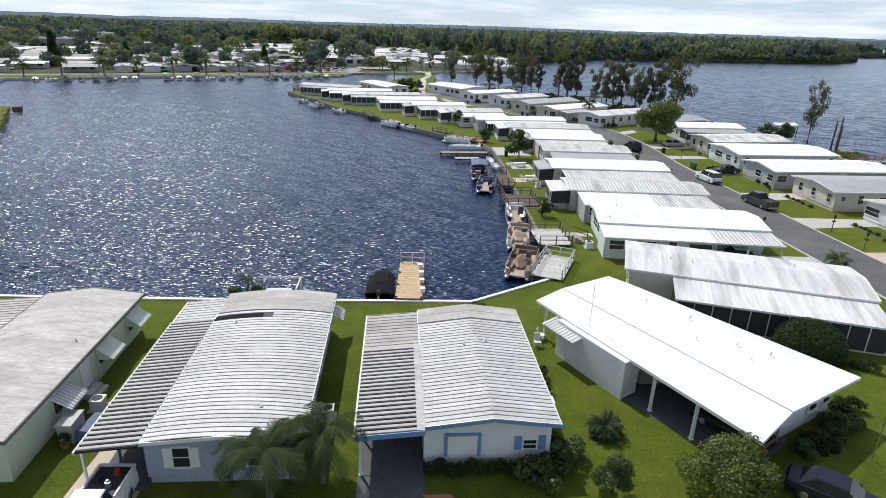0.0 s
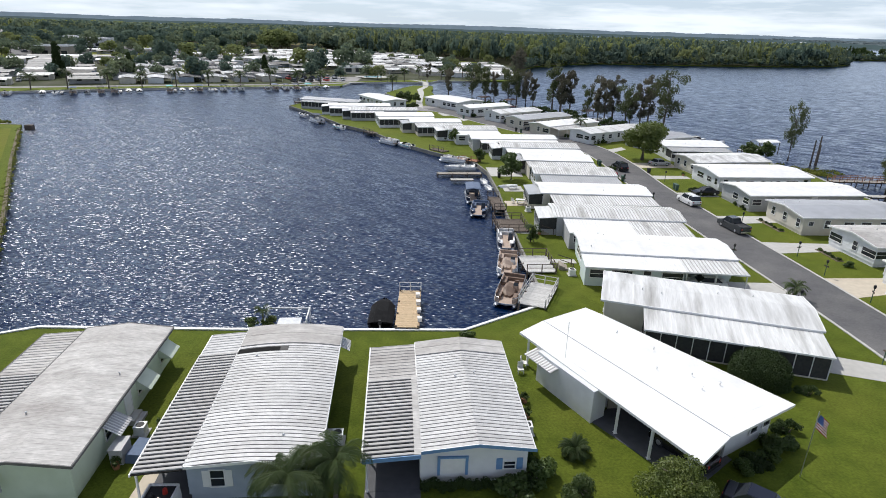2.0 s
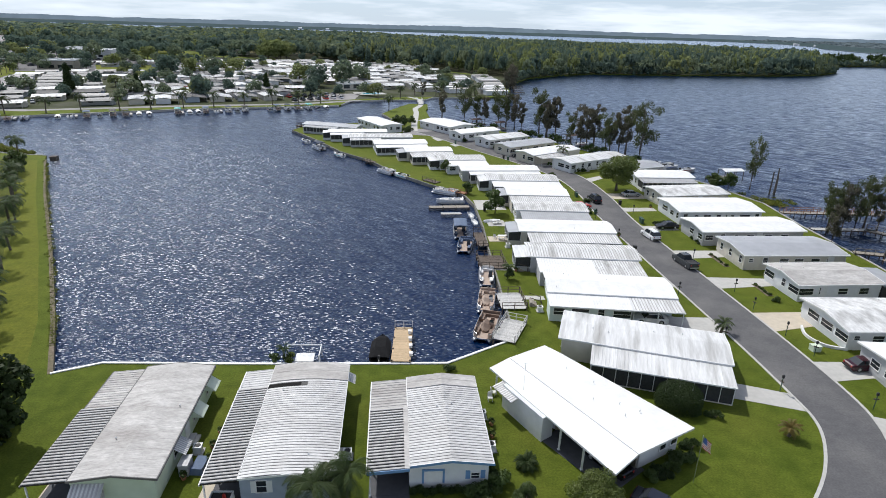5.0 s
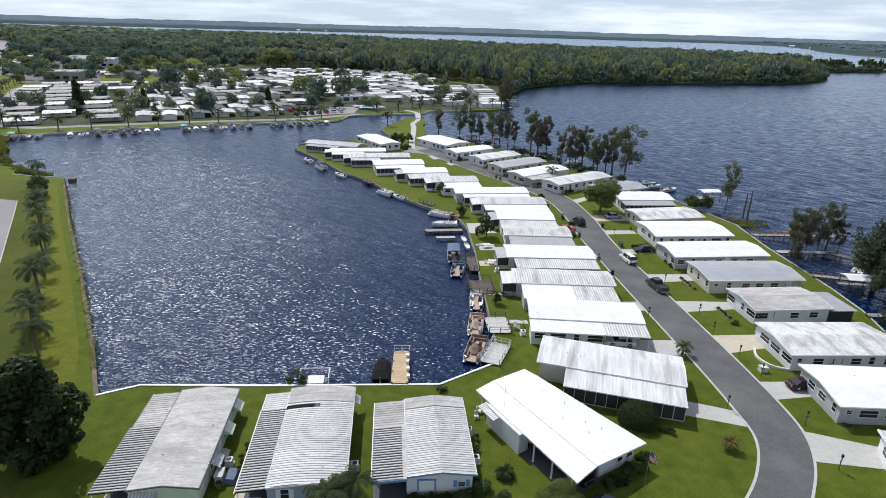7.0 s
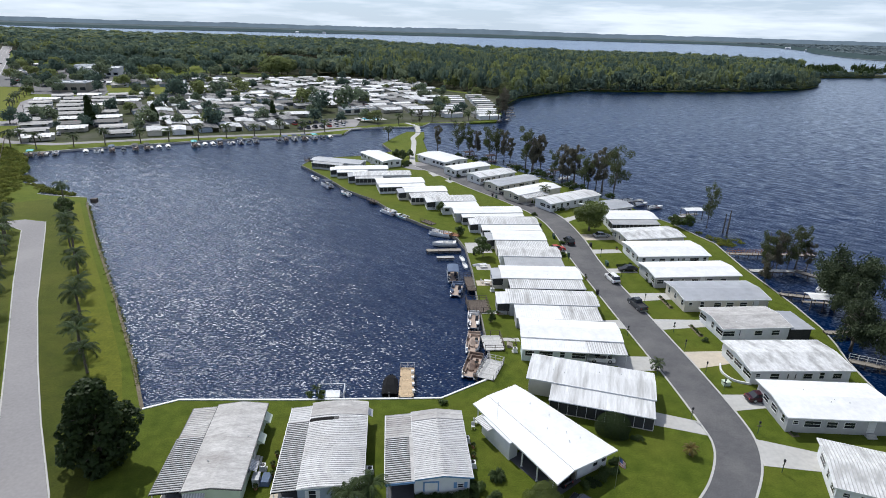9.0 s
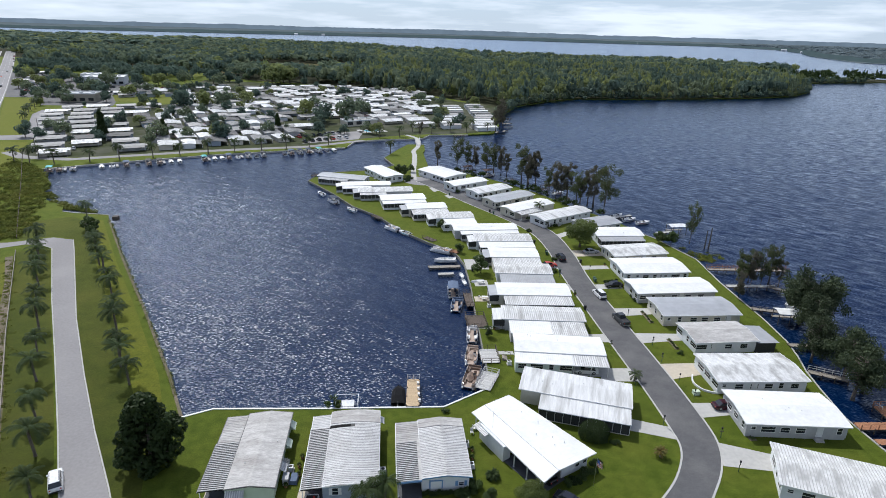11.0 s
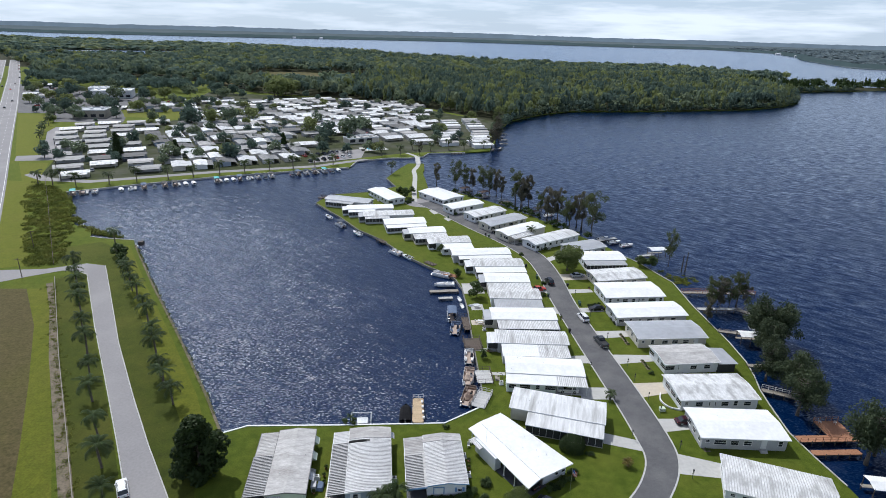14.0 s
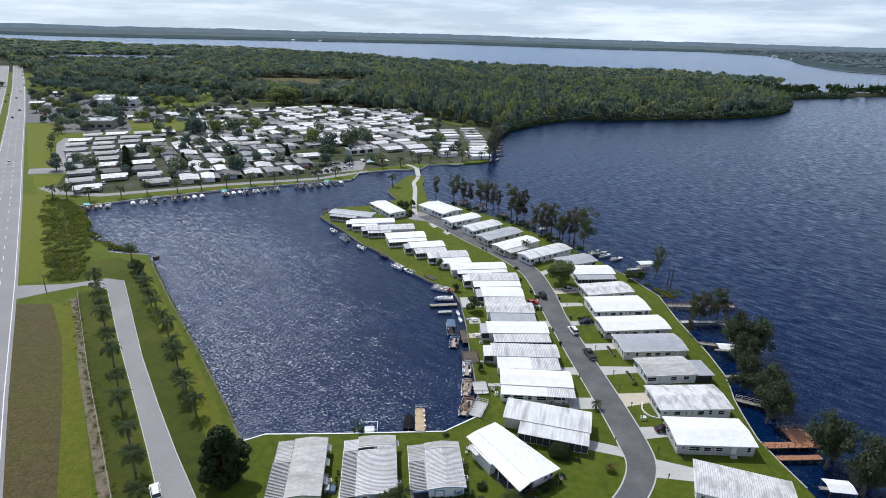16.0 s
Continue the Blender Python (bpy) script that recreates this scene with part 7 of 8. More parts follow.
def runabout(cx, cy, ang, L=5.2, W=2.0, trim=None, label="white open motorboat moored at a dock", cover=None):
    b = thing("motorboat", label, "boat", pose(cx, cy, WATER + 0.12, 0, 0, ang), group="boats in the basin")
    part("hull", hull_shape(L, W, .75), M_canvas_black if cover is M_canvas_black else M_gel, b, smooth=False)
    part("stripe", Shape().box(-L / 2 + .05, L * .12, -W / 2 - .012, -W / 2 + .01, .48, .6).box(-L / 2 + .05, L * .12, W / 2 - .01, W / 2 + .012, .48, .6), trim or M_blue, b)
    if cover:
        part("cover", Shape().loft([[(x, -w, .8), (x, -w * .5, .8 + h), (x, w * .5, .8 + h), (x, w, .8)] for x, w, h in ((-L / 2, W / 2, .15), (-L / 5, W / 2, .5), (L / 6, W / 2.05, .5), (L / 2.6, W / 4, .15))]), cover, b, "fitted canvas boat cover")
    else:
        for x, y in ((-L * .12, -.45), (-L * .12, .45)):
            s = part("seat", Shape().box(-.28, .28, -.28, .28, .3, .62).box(-.34, -.22, -.28, .28, .6, 1.05), M_vinyl_white, b, m=pose(x, y, 0))
        part("bench", Shape().box(-L / 2 + .2, -L / 2 + .7, -W / 2 + .3, W / 2 - .3, .3, .68), M_vinyl_white, b)
        part("windscreen", Shape().add([(.35, -.8, .8), (.35, .8, .8), (.1, .72, 1.15), (.1, -.72, 1.15)], [(0, 1, 2, 3)]).box(.3, .36, -.8, .8, .78, .82), M_glass, b)
        part("foredeck", Shape().add([(.45, -.82, .83), (L * .47, -.1, .86), (L * .47, .1, .86), (.45, .82, .83)], [(0, 1, 2, 3)]), M_gel, b)
    outboard(b, -L / 2 - .15)
    return b


def pontoon(cx, cy, ang, L=6.6, W=2.5, canopy=None, label="pontoon boat with tan seats moored at the dock", seat=None, side=None, cover=None):
    """Two floats, a railed deck with a rounded bow, bench seats, a console and a motor; the bow points along +x."""
    side, seat = side or M_gel, seat or M_vinyl
    b = thing("pontoon_boat", label, "boat", pose(cx, cy, WATER + 0.1, 0, 0, ang), group="boats in the basin")
    for y in (-W / 2 + .35, W / 2 - .35):
        part("pontoon", Shape().tube([(-L / 2, y, .08), (L / 2 - .9, y, .08), (L / 2 - .3, y, .16), (L / 2, y, .3)], [.3, .3, .24, .05], 10), M_chrome, b, smooth=True)
    # outline of the deck: square stern, bow corners rounded off
    h, e = W / 2, L / 2 - .25
    line = [(-L / 2, -h), (e - 1.1, -h), (e - .45, -h * .86), (e - .1, -h * .55), (e, 0), (e - .1, h * .55), (e - .45, h * .86), (e - 1.1, h), (-L / 2, h)]
    part("deck", Shape().prism(line, .36, .46, bottom=True), M_vinyl, b)
    part("deck_edge", band([(x * 1.003, y * 1.012) for x, y in line], .05, .3, .47), M_chrome, b)
    run = [(max(x, -L / 2 + .3), y * .97) for x, y in line]
    part("side_panel", band(run[:4], .05, .5, 1.02), side, b)
    part("side_panel", band(run[5:], .05, .5, 1.02), side, b)
    for seq in (run[:4], run[5:]):
        part("rail", Shape().tube([(*p_, 1.06) for p_ in seq], .03, 5), M_chrome, b)
    for k, (x0, x1, y0, y1) in enumerate(((L / 2 - 2.5, L / 2 - 1.2, -h + .1, -h + .72), (L / 2 - 2.5, L / 2 - 1.2, h - .72, h - .1), (-L / 2 + .4, -L / 2 + 1.0, -h + .12, h - .12), (-L / 2 + 1.0, -L / 2 + 2.6, -h + .1, -h + .7))):
        so = part("seat", Shape().box(x0, x1, y0, y1, .46, .8).box(x0 + .03, x1 - .03, y0 + .03, y1 - .03, .8, .86), seat, b)
        rest = (x0, x1, y0, y0 + .16) if k in (0, 3) else (x0, x1, y1 - .16, y1) if k == 1 else (x0, x0 + .16, y0, y1)
        part("backrest", Shape().box(*rest, .86, 1.22), seat, so)
    part("helm_seat", Shape().box(-.95, -.45, .35, .85, .6, .8).box(-1.02, -.88, .35, .85, .8, 1.4).tube([(-.7, .6, .46), (-.7, .6, .6)], .08, 6), seat, b)
    part("console", Shape().loft([[(-.3, .3, .46), (.25, .3, .46), (.25, .95, .46), (-.3, .95, .46)], [(-.15, .34, 1.3), (.2, .34, 1.22), (.2, .91, 1.22), (-.15, .91, 1.3)]]), side, b)
    part("windscreen", Shape().loft([[(.2, .34, 1.22), (.2, .91, 1.22), (.17, .91, 1.22), (.17, .34, 1.22)], [(.1, .38, 1.55), (.1, .87, 1.55), (.07, .87, 1.55), (.07, .38, 1.55)]]), M_glass, b)
    if cover:
        part("folded_cover", Shape().loft([[(x, -w, .46), (x, -w * .9, .5 + h_ * .6), (x, -w * .4, .5 + h_), (x, w * .35, .46 + h_ * .85), (x, w * .85, .5 + h_ * .5), (x, w, .46)] for x, w, h_ in ((-L * .16, .25, .25), (-L * .1, .7, .7), (0, .8, .5), (L * .08, .75, .85), (L * .16, .7, .45), (L * .24, .3, .25))]), cover, b, "rumpled canvas cover")
    if canopy:
        part("canopy", Shape().loft([[(x, -h, z), (x, -h * .8, z + .1), (x, 0, z + .2), (x, h * .8, z + .1), (x, h, z), (x, h, z - .06), (x, 0, z + .12), (x, -h, z - .06)] for x, z in ((-L * .38, 2.22), (-L * .3, 2.32), (0, 2.34), (L * .24, 2.32), (L * .3, 2.22))]), canopy, b, "fabric sun canopy")
        for x in (-L * .34, L * .27):
            for y in (-h + .04, h - .04):
                part("pole", Shape().tube([(x, y, 1.0), (x, y, 2.28)], .025, 5), M_chrome, b)
    outboard(b, -L / 2 - .1, 0, .15)
    return b


def deck_boat(cx, cy, ang, L, W, label, hull=None, seat=None, cover=False):
    """A long open boat with seats round the bow, a console and a tall motor."""
    hull, seat = hull or M_gel, seat or M_vinyl
    b = thing("deck_boat", label, "boat", pose(cx, cy, WATER + 0.15, 0, 0, ang), group="boats in the basin")
    part("hull", hull_shape(L, W, .85, 0.5), hull, b)
    part("floor", Shape().box(-L / 2 + .15, L * .22, -W / 2 + .2, W / 2 - .2, .4, .46), seat, b, "tan carpeted floor")
    for sg in (-1, 1):
        so = part("bow_seat", Shape().loft([[(L * .02, sg * W * .2, .46), (L * .02, sg * W * .4, .46), (L * .02, sg * W * .4, .9), (L * .02, sg * W * .2, .9)], [(L * .36, sg * W * .02, .5), (L * .36, sg * W * .2, .5), (L * .36, sg * W * .2, 1.0), (L * .36, sg * W * .02, 1.0)]]), seat, b)
        part("helm_seat", Shape().box(-.25, .25, -.25, .25, .46, .85).box(-.3, -.18, -.25, .25, .8, 1.35), seat, b, m=pose(-L * .12, sg * W * .22, 0))
        part("gunwale", Shape().tube([(-L / 2 + .1, sg * W * .47, .92), (L * .05, sg * W * .47, .97), (L * .3, sg * W * .3, 1.02)], .05, 6), M_chrome, b)
    bench = part("stern_bench", Shape().box(-L / 2 + .2, -L / 2 + .8, -W / 2 + .3, W / 2 - .3, .46, .9), seat, b)
    part("backrest", Shape().box(-L / 2 + .15, -L / 2 + .3, -W / 2 + .3, W / 2 - .3, .9, 1.25), seat, bench)
    part("console", Shape().loft([[(-.05, .25, .46), (.4, .25, .46), (.4, .95, .46), (-.05, .95, .46)], [(.05, .3, 1.3), (.3, .3, 1.2), (.3, .9, 1.2), (.05, .9, 1.3)]]), M_gel, b)
    part("windscreen", Shape().add([(.32, .25, 1.2), (.32, .95, 1.2), (.2, .9, 1.6), (.2, .3, 1.6)], [(0, 1, 2, 3)]), M_glass, b)
    if cover:
        part("folded_cover", Shape().loft([[(x, -w, .5), (x, -w * .6, .5 + h), (x, w * .5, .55 + h * .8), (x, w, .5)] for x, w, h in ((-L * .3, .3, .3), (-L * .2, .8, .75), (L * .02, .75, .55), (L * .15, .7, .8), (L * .25, .25, .3))]), seat, b, "rumpled tan canvas cover")
    outboard(b, -L / 2 - .15, 0, .3)
    return b


# the sandy dock with a covered boat on its lift
dock("dock", "tan timber dock with white bollards at the seawall", 1.15, 49.4, 86.5, 8.4, 2.3, 0.3, M_wood_tan, rails="e", rail_mat=M_trim)
for i, y in enumerate((46.5, 48.4, 50.2, 52.0)):
    solid("dock_box", Shape().box(-.2, .2, -.25, .25, 0, .35).box(-.22, .22, -.27, .27, .35, .4), M_vinyl_white, "small white box on the dock", "box", pose(2.15, y, 0.31), "dock boxes")
runabout(-1.5, 49.1, 86, 5.8, 2.5, label="motorboat under a black cover on a lift", cover=M_canvas_black)
lift = thing("boat_lift", "white metal boat lift frame at the seawall", "boat lift")
for x, y in ((-12.7, 48.4), (-8.7, 48.4), (-12.6, 46.0), (-8.7, 46.0)):
    part("post", Shape().tube([(x, y, -2), (x, y, .9)], .09, 7), M_trim, lift)
for a, b in (((-12.7, 48.4), (-8.7, 48.4)), ((-12.7, 48.4), (-12.6, 46)), ((-8.7, 48.4), (-8.7, 46))):
    part("beam", Shape().tube([(*a, .85), (*b, .85)], .08, 6), M_trim, lift)
part("platform", Shape().box(-11.6, -9.4, 45.9, 47.8, .0, .1), M_chrome, lift)

# moorings along the peninsula
pontoon(12.6, 54.4, 251, 7.6, 2.7, label="brown pontoon boat with a rumpled cover at the grey dock", seat=M_brown, side=M_vinyl, cover=M_brown)
dock("dock", "pale grey boarded dock with handrails by the lawn", 15.4, 52.6, 64, 6.2, 3.0, 0.25, M_wood_pale, rails="nse", rail_mat=M_wood_pale)
pontoon(13.7, 62.2, 258, 7.0, 2.5, label="white and tan pontoon boat beside the dock", seat=M_vinyl, side=M_gel, cover=M_vinyl)
dock("dock", "weathered pale dock with dark handrails", 17.2, 61.4, 90, 5.4, 3.6, 0.28, M_wood_pale, rails="wes", rail_mat=M_wood_dark)
pontoon(15.0, 71.0, 262, 6.8, 2.4, label="dark navy pontoon boat with pale seats", seat=M_vinyl_white, side=M_hull_navy)
dock("dock", "dark timber landing with handrails", 16.6, 76.6, 90, 5.8, 4.4, 0.25, M_wood_dark, rails="nswe", boards=False)
pontoon(13.2, 85.6, 258, 6.6, 2.6, label="dark pontoon boat with grey seats", seat=M_slate, side=M_hull_navy)
dock("dock", "short dark jetty beside the boats", 16.4, 88.0, 90, 7.6, 1.9, 0.25, M_wood_dark, rails="we", boards=False)
pontoon(13.1, 93.4, 266, 7.0, 2.6, seat=M_navy, canopy=M_slate, side=M_hull_navy, label="dark pontoon boat under a blue-grey canopy")
dock("dock", "long grey floating finger dock", 12.4, 109.8, 3, 9.0, 1.7, 0.0, M_wood, boards=False)
dock("dock", "short white floating dock", 12.4, 104.8, 3, 4.4, 1.4, 0.0, M_concrete, boards=False, piles=False)
deck_boat(13.0, 114.6, 180, 6.4, 2.4, "white motorboat with grey seats by the slab", M_gel, M_vinyl_white)
for q in ((16.4, 104.2), (16.6, 99.6)):
    solid("jet_ski", hull_shape(2.8, 1.0, .6), M_gel, "small white water scooter at the seawall", "water scooter", pose(*q, WATER + .2, 0, 0, 100), "water scooters")
pontoon(12.6, 122.8, 150, 6.8, 2.5, label="pontoon boat with a red stripe and grey seats", seat=M_vinyl_white)
dock("dock", "red-brown timber landing by the lawn", 15.8, 121.2, 150, 4.5, 2.0, 0.25, M_wood_red, rails="n", boards=False)
spots_b = [(8.4, 131.0, 132, 0), (2.0, 139.0, 130, 1), (-1.9, 143.4, 130, 2), (-8.4, 154.0, 126, 0), (-16.6, 164.6, 126, 1), (-23.8, 175.2, 122, 2), (-29.5, 186.0, 118, 1)]
for i, (x, y, a, k) in enumerate(spots_b):
    if k == 0:
        dock("dock", "small timber dock along the seawall", x + 1.4, y + .9, a, 4.5, 2.0, .2, M_wood_dark, rails="n", boards=False)
    elif k == 1:
        runabout(x, y, a, 5.4, 2.1, (M_blue, M_teal, M_red)[i % 3], "white motorboat moored along the seawall")
    else:
        pontoon(x, y, a, 6.2, 2.4, label="pontoon boat moored along the seawall", canopy=M_navy if i % 2 else None, seat=M_vinyl_white)
solid("canoe", hull_shape(3.6, .9, .4, z0=-.1), M_gel, "white upturned canoe on the lawn", "canoe", pose(20.2, 99.3, .3, 180, 0, 20))
tb = thing("picnic_table", "white picnic table with benches on a slab", "table", pose(20.9, 98.0, 0.0, 0, 0, 10))
part("tabletop", Shape().box(-.9, .9, -.4, .4, .7, .76), M_trim, tb)
for y in (-.7, .7):
    part("bench", Shape().box(-.9, .9, y - .14, y + .14, .42, .47), M_trim, tb)
for x in (-.65, .65):
    part("leg", Shape().box(x - .05, x + .05, -.75, .75, .36, .42).box(x - .05, x + .05, -.35, -.25, 0, .7).box(x - .05, x + .05, .25, .35, 0, .7), M_trim, tb)
solid("patio", Shape().prism([(19.2, 96.2), (22.8, 96.2), (22.8, 99.9), (19.2, 99.9)], -.1, .03), M_concrete, "small concrete slab under the table", "patio", kind="structure")
tb2 = copy_thing(tb, pose(20.6, 88.4, 0.03, 0, 0, -8))

# lake side piers
dock("pier", "long red-railed pier into the lake", 98.5, 104.4, -4, 23, 1.6, .45, M_wood, boards=False, rails="ns", rail_mat=M_wood_red)
dock("pier", "pale timber pier under the cypresses", 93.0, 93.4, -3, 13.5, 1.6, .4, M_concrete, boards=False)
dock("pier", "angled end of the timber pier with chairs", 100.6, 89.8, -52, 9, 1.8, .4, M_wood, boards=False, rails="n")
dock("pier", "grey pier between the lakeside trees", 89.8, 79.0, -18, 9.5, 1.5, .4, M_wood, boards=False, rails="s")
dock("pier", "red-brown deck over the water", 83.6, 35.2, -2, 12.6, 2.0, .4, M_wood_red, boards=False, rails="s", rail_mat=M_wood_red)
dock("pier", "broad red-brown platform at the pier's end", 87.2, 38.2, 88, 5.0, 5.4, .42, M_wood_red, boards=False, rails="en", rail_mat=M_wood_red)
dock("pier", "lower red-brown boarded pier", 82.6, 31.2, -2, 10, 1.5, .3, M_wood_red, boards=False)
dock("pier", "narrow pier to the small boathouse", 87.4, 62.5, -5, 8.4, 1.3, .4, M_wood, boards=False)
dock("pier", "low pier beside the sheltered lot", 83.6, 51.0, -30, 7, 1.5, .3, M_wood, boards=False, rails="n", rail_mat=M_trim)


def boathouse(x, y, ang, L=6.5, W=4.5, label="open boathouse with a white metal roof", top=None):
    b = thing("boathouse", label, "boathouse", pose(x, y, 0, 0, 0, ang), group="boathouses")
    rf = Shape()
    for sg in (-1, 1):
        sheet(rf, -L / 2, L / 2, sg * W / 2, 2.3, 0, 2.7, .45, .03)
    part("roof", rf, top or M_roof_pure, b)
    for px in (-L / 2 + .2, 0, L / 2 - .2):
        for sg in (-1, 1):
            part("post", Shape().tube([(px, sg * (W / 2 - .2), -2.2), (px, sg * (W / 2 - .2), 2.35)], .09, 7), M_wood_dark, b)
    part("walkway", Shape().box(-L / 2, L / 2, W / 2 - .9, W / 2, .2, .3), M_wood, b)
    return b


boathouse(90.6, 74.8, -10, 5.5, 3.6)
boathouse(83.0, 20.4, -12, 5.2, 3.8)
boathouse(93.5, 138.5, 5, 6, 3.5)
boathouse(41.5, 217.5, 30, 5, 3.4, "open boathouse with a brown shingled roof", M_roof_brown)
boathouse(62.4, 190.5, 25, 5, 3.4, "open boathouse with a brown shingled roof", M_roof_brown)
boathouse(33.0, 224.5, 30, 5, 3.4, "open boathouse with a brown shingled roof", M_roof_brown)
for i, (x, y, a) in enumerate([(83.0, 152.6, 20), (86.5, 149.0, 15), (80.0, 157.0, 30), (98.5, 84.0, 40), (66.5, 187.5, 25), (91.6, 63.4, 20), (95.2, 62.6, 25), (43.0, 217.8, 30)]):
    runabout(x, y, a, 5.6, 2.1, (M_blue, M_red, M_teal)[i % 3], "white motorboat at a lakeside pier")
dock("pier", "pale timber pier with moored boats", 80.5, 154.5, 20, 9, 1.6, .35, M_concrete, boards=False)
for x, y in ((34.6, 224.4), (49.6, 205.6), (59.6, 191.4), (65.6, 177.4)):
    dock("pier", "dark timber landing under the cypresses", x, y, 38, 6.5, 2.2, .35, M_wood_dark, boards=False, rails="n", rail_mat=M_wood_red if y > 220 else M_wood_dark)
dock("pier", "long pale pier to a roofed landing", 89.0, 137.0, 12, 7, 1.5, .4, M_concrete, boards=False)
for i, (x, y, h) in enumerate([(96.2, 124.2, 5.2), (98.0, 125.0, 6.0), (97.2, 123.6, 4.2)]):
    solid("piling", Shape().tube([(0, 0, -2.5), (0.1, 0, h * .6), (.15, .1, h)], [.22, .19, .14], 8), M_bark, "weathered bare piling standing in the lake", "piling", pose(x, y, 0), "old pilings")
dock("pier", "dark covered landing at the point", -32.5, 214.2, 20, 8, 2.2, .5, M_wood_dark, boards=False, rails="ns", rail_mat=M_wood_dark)

# boats at the far seawall
kb = random.Random(12)
u = 3.0
i = 0
while u < 132:
    p_ = O + U * u - V * 3.4
    if i % 9 in (3,):
        u += 3
    else:
        k = kb.random()
        if k < 0.45:
            runabout(p_.x, p_.y, 112 + kb.uniform(-5, 5), 5.4, 2.2, kb.choice((M_blue, M_red, M_teal)), "small motorboat at the far seawall", cover=kb.choice((None, M_navy, M_vinyl_white)))
        else:
            pontoon(p_.x, p_.y, 112 + kb.uniform(-4, 4), 6.2, 2.5, canopy=kb.choice((M_navy, M_slate, M_teal, None, M_black)), label="pontoon boat at the far seawall", seat=kb.choice((None, M_vinyl_white)))
        if i % 4 == 1:
            q_ = O + U * (u + 2.0) - V * 3.2
            solid("finger_dock", Shape().box(-2.6, 2.6, -.5, .5, -.5, .05), M_concrete, "pale floating finger dock at the far seawall", "dock", pose(q_.x, q_.y, 0, 0, 0, 112.8), "finger docks")
            u += 1.2
    u += kb.uniform(3.1, 4.6)
    i += 1
for i, (x, y, a) in enumerate([(66, 331, 70), (72, 336, 60), (77, 352, 20), (79, 366, 20), (80, 378, 15), (40, 318, 0), (84, 392, 15)]):
    dock("pier", "small timber pier on the village shore", x, y, a, 7, 1.6, .3, M_wood, boards=False)
solid("buoy_post", Shape().box(-.9, .9, -.7, .7, -1.5, .5), M_wood_dark, "dark timber block at the corner of the bank", "mooring block", pose(-94.0, 155.0, 0))


# ---- vehicles ----
def wheel_set(parent, wb, track, r=0.36):
    for x in (-wb / 2, wb / 2):
        for sg in (-1, 1):
            w = part("wheel", Shape().tube([(0, -.11, 0), (0, -.1, 0), (0, .1, 0), (0, .11, 0)], [r - .03, r, r, r - .03], 14), M_black, parent, "black tyre", m=pose(x, sg * track / 2, r))
            part("rim", Shape().tube([(0, .1 * sg, 0), (0, .125 * sg, 0)], [r * .62, r * .5], 10), M_chrome, w)


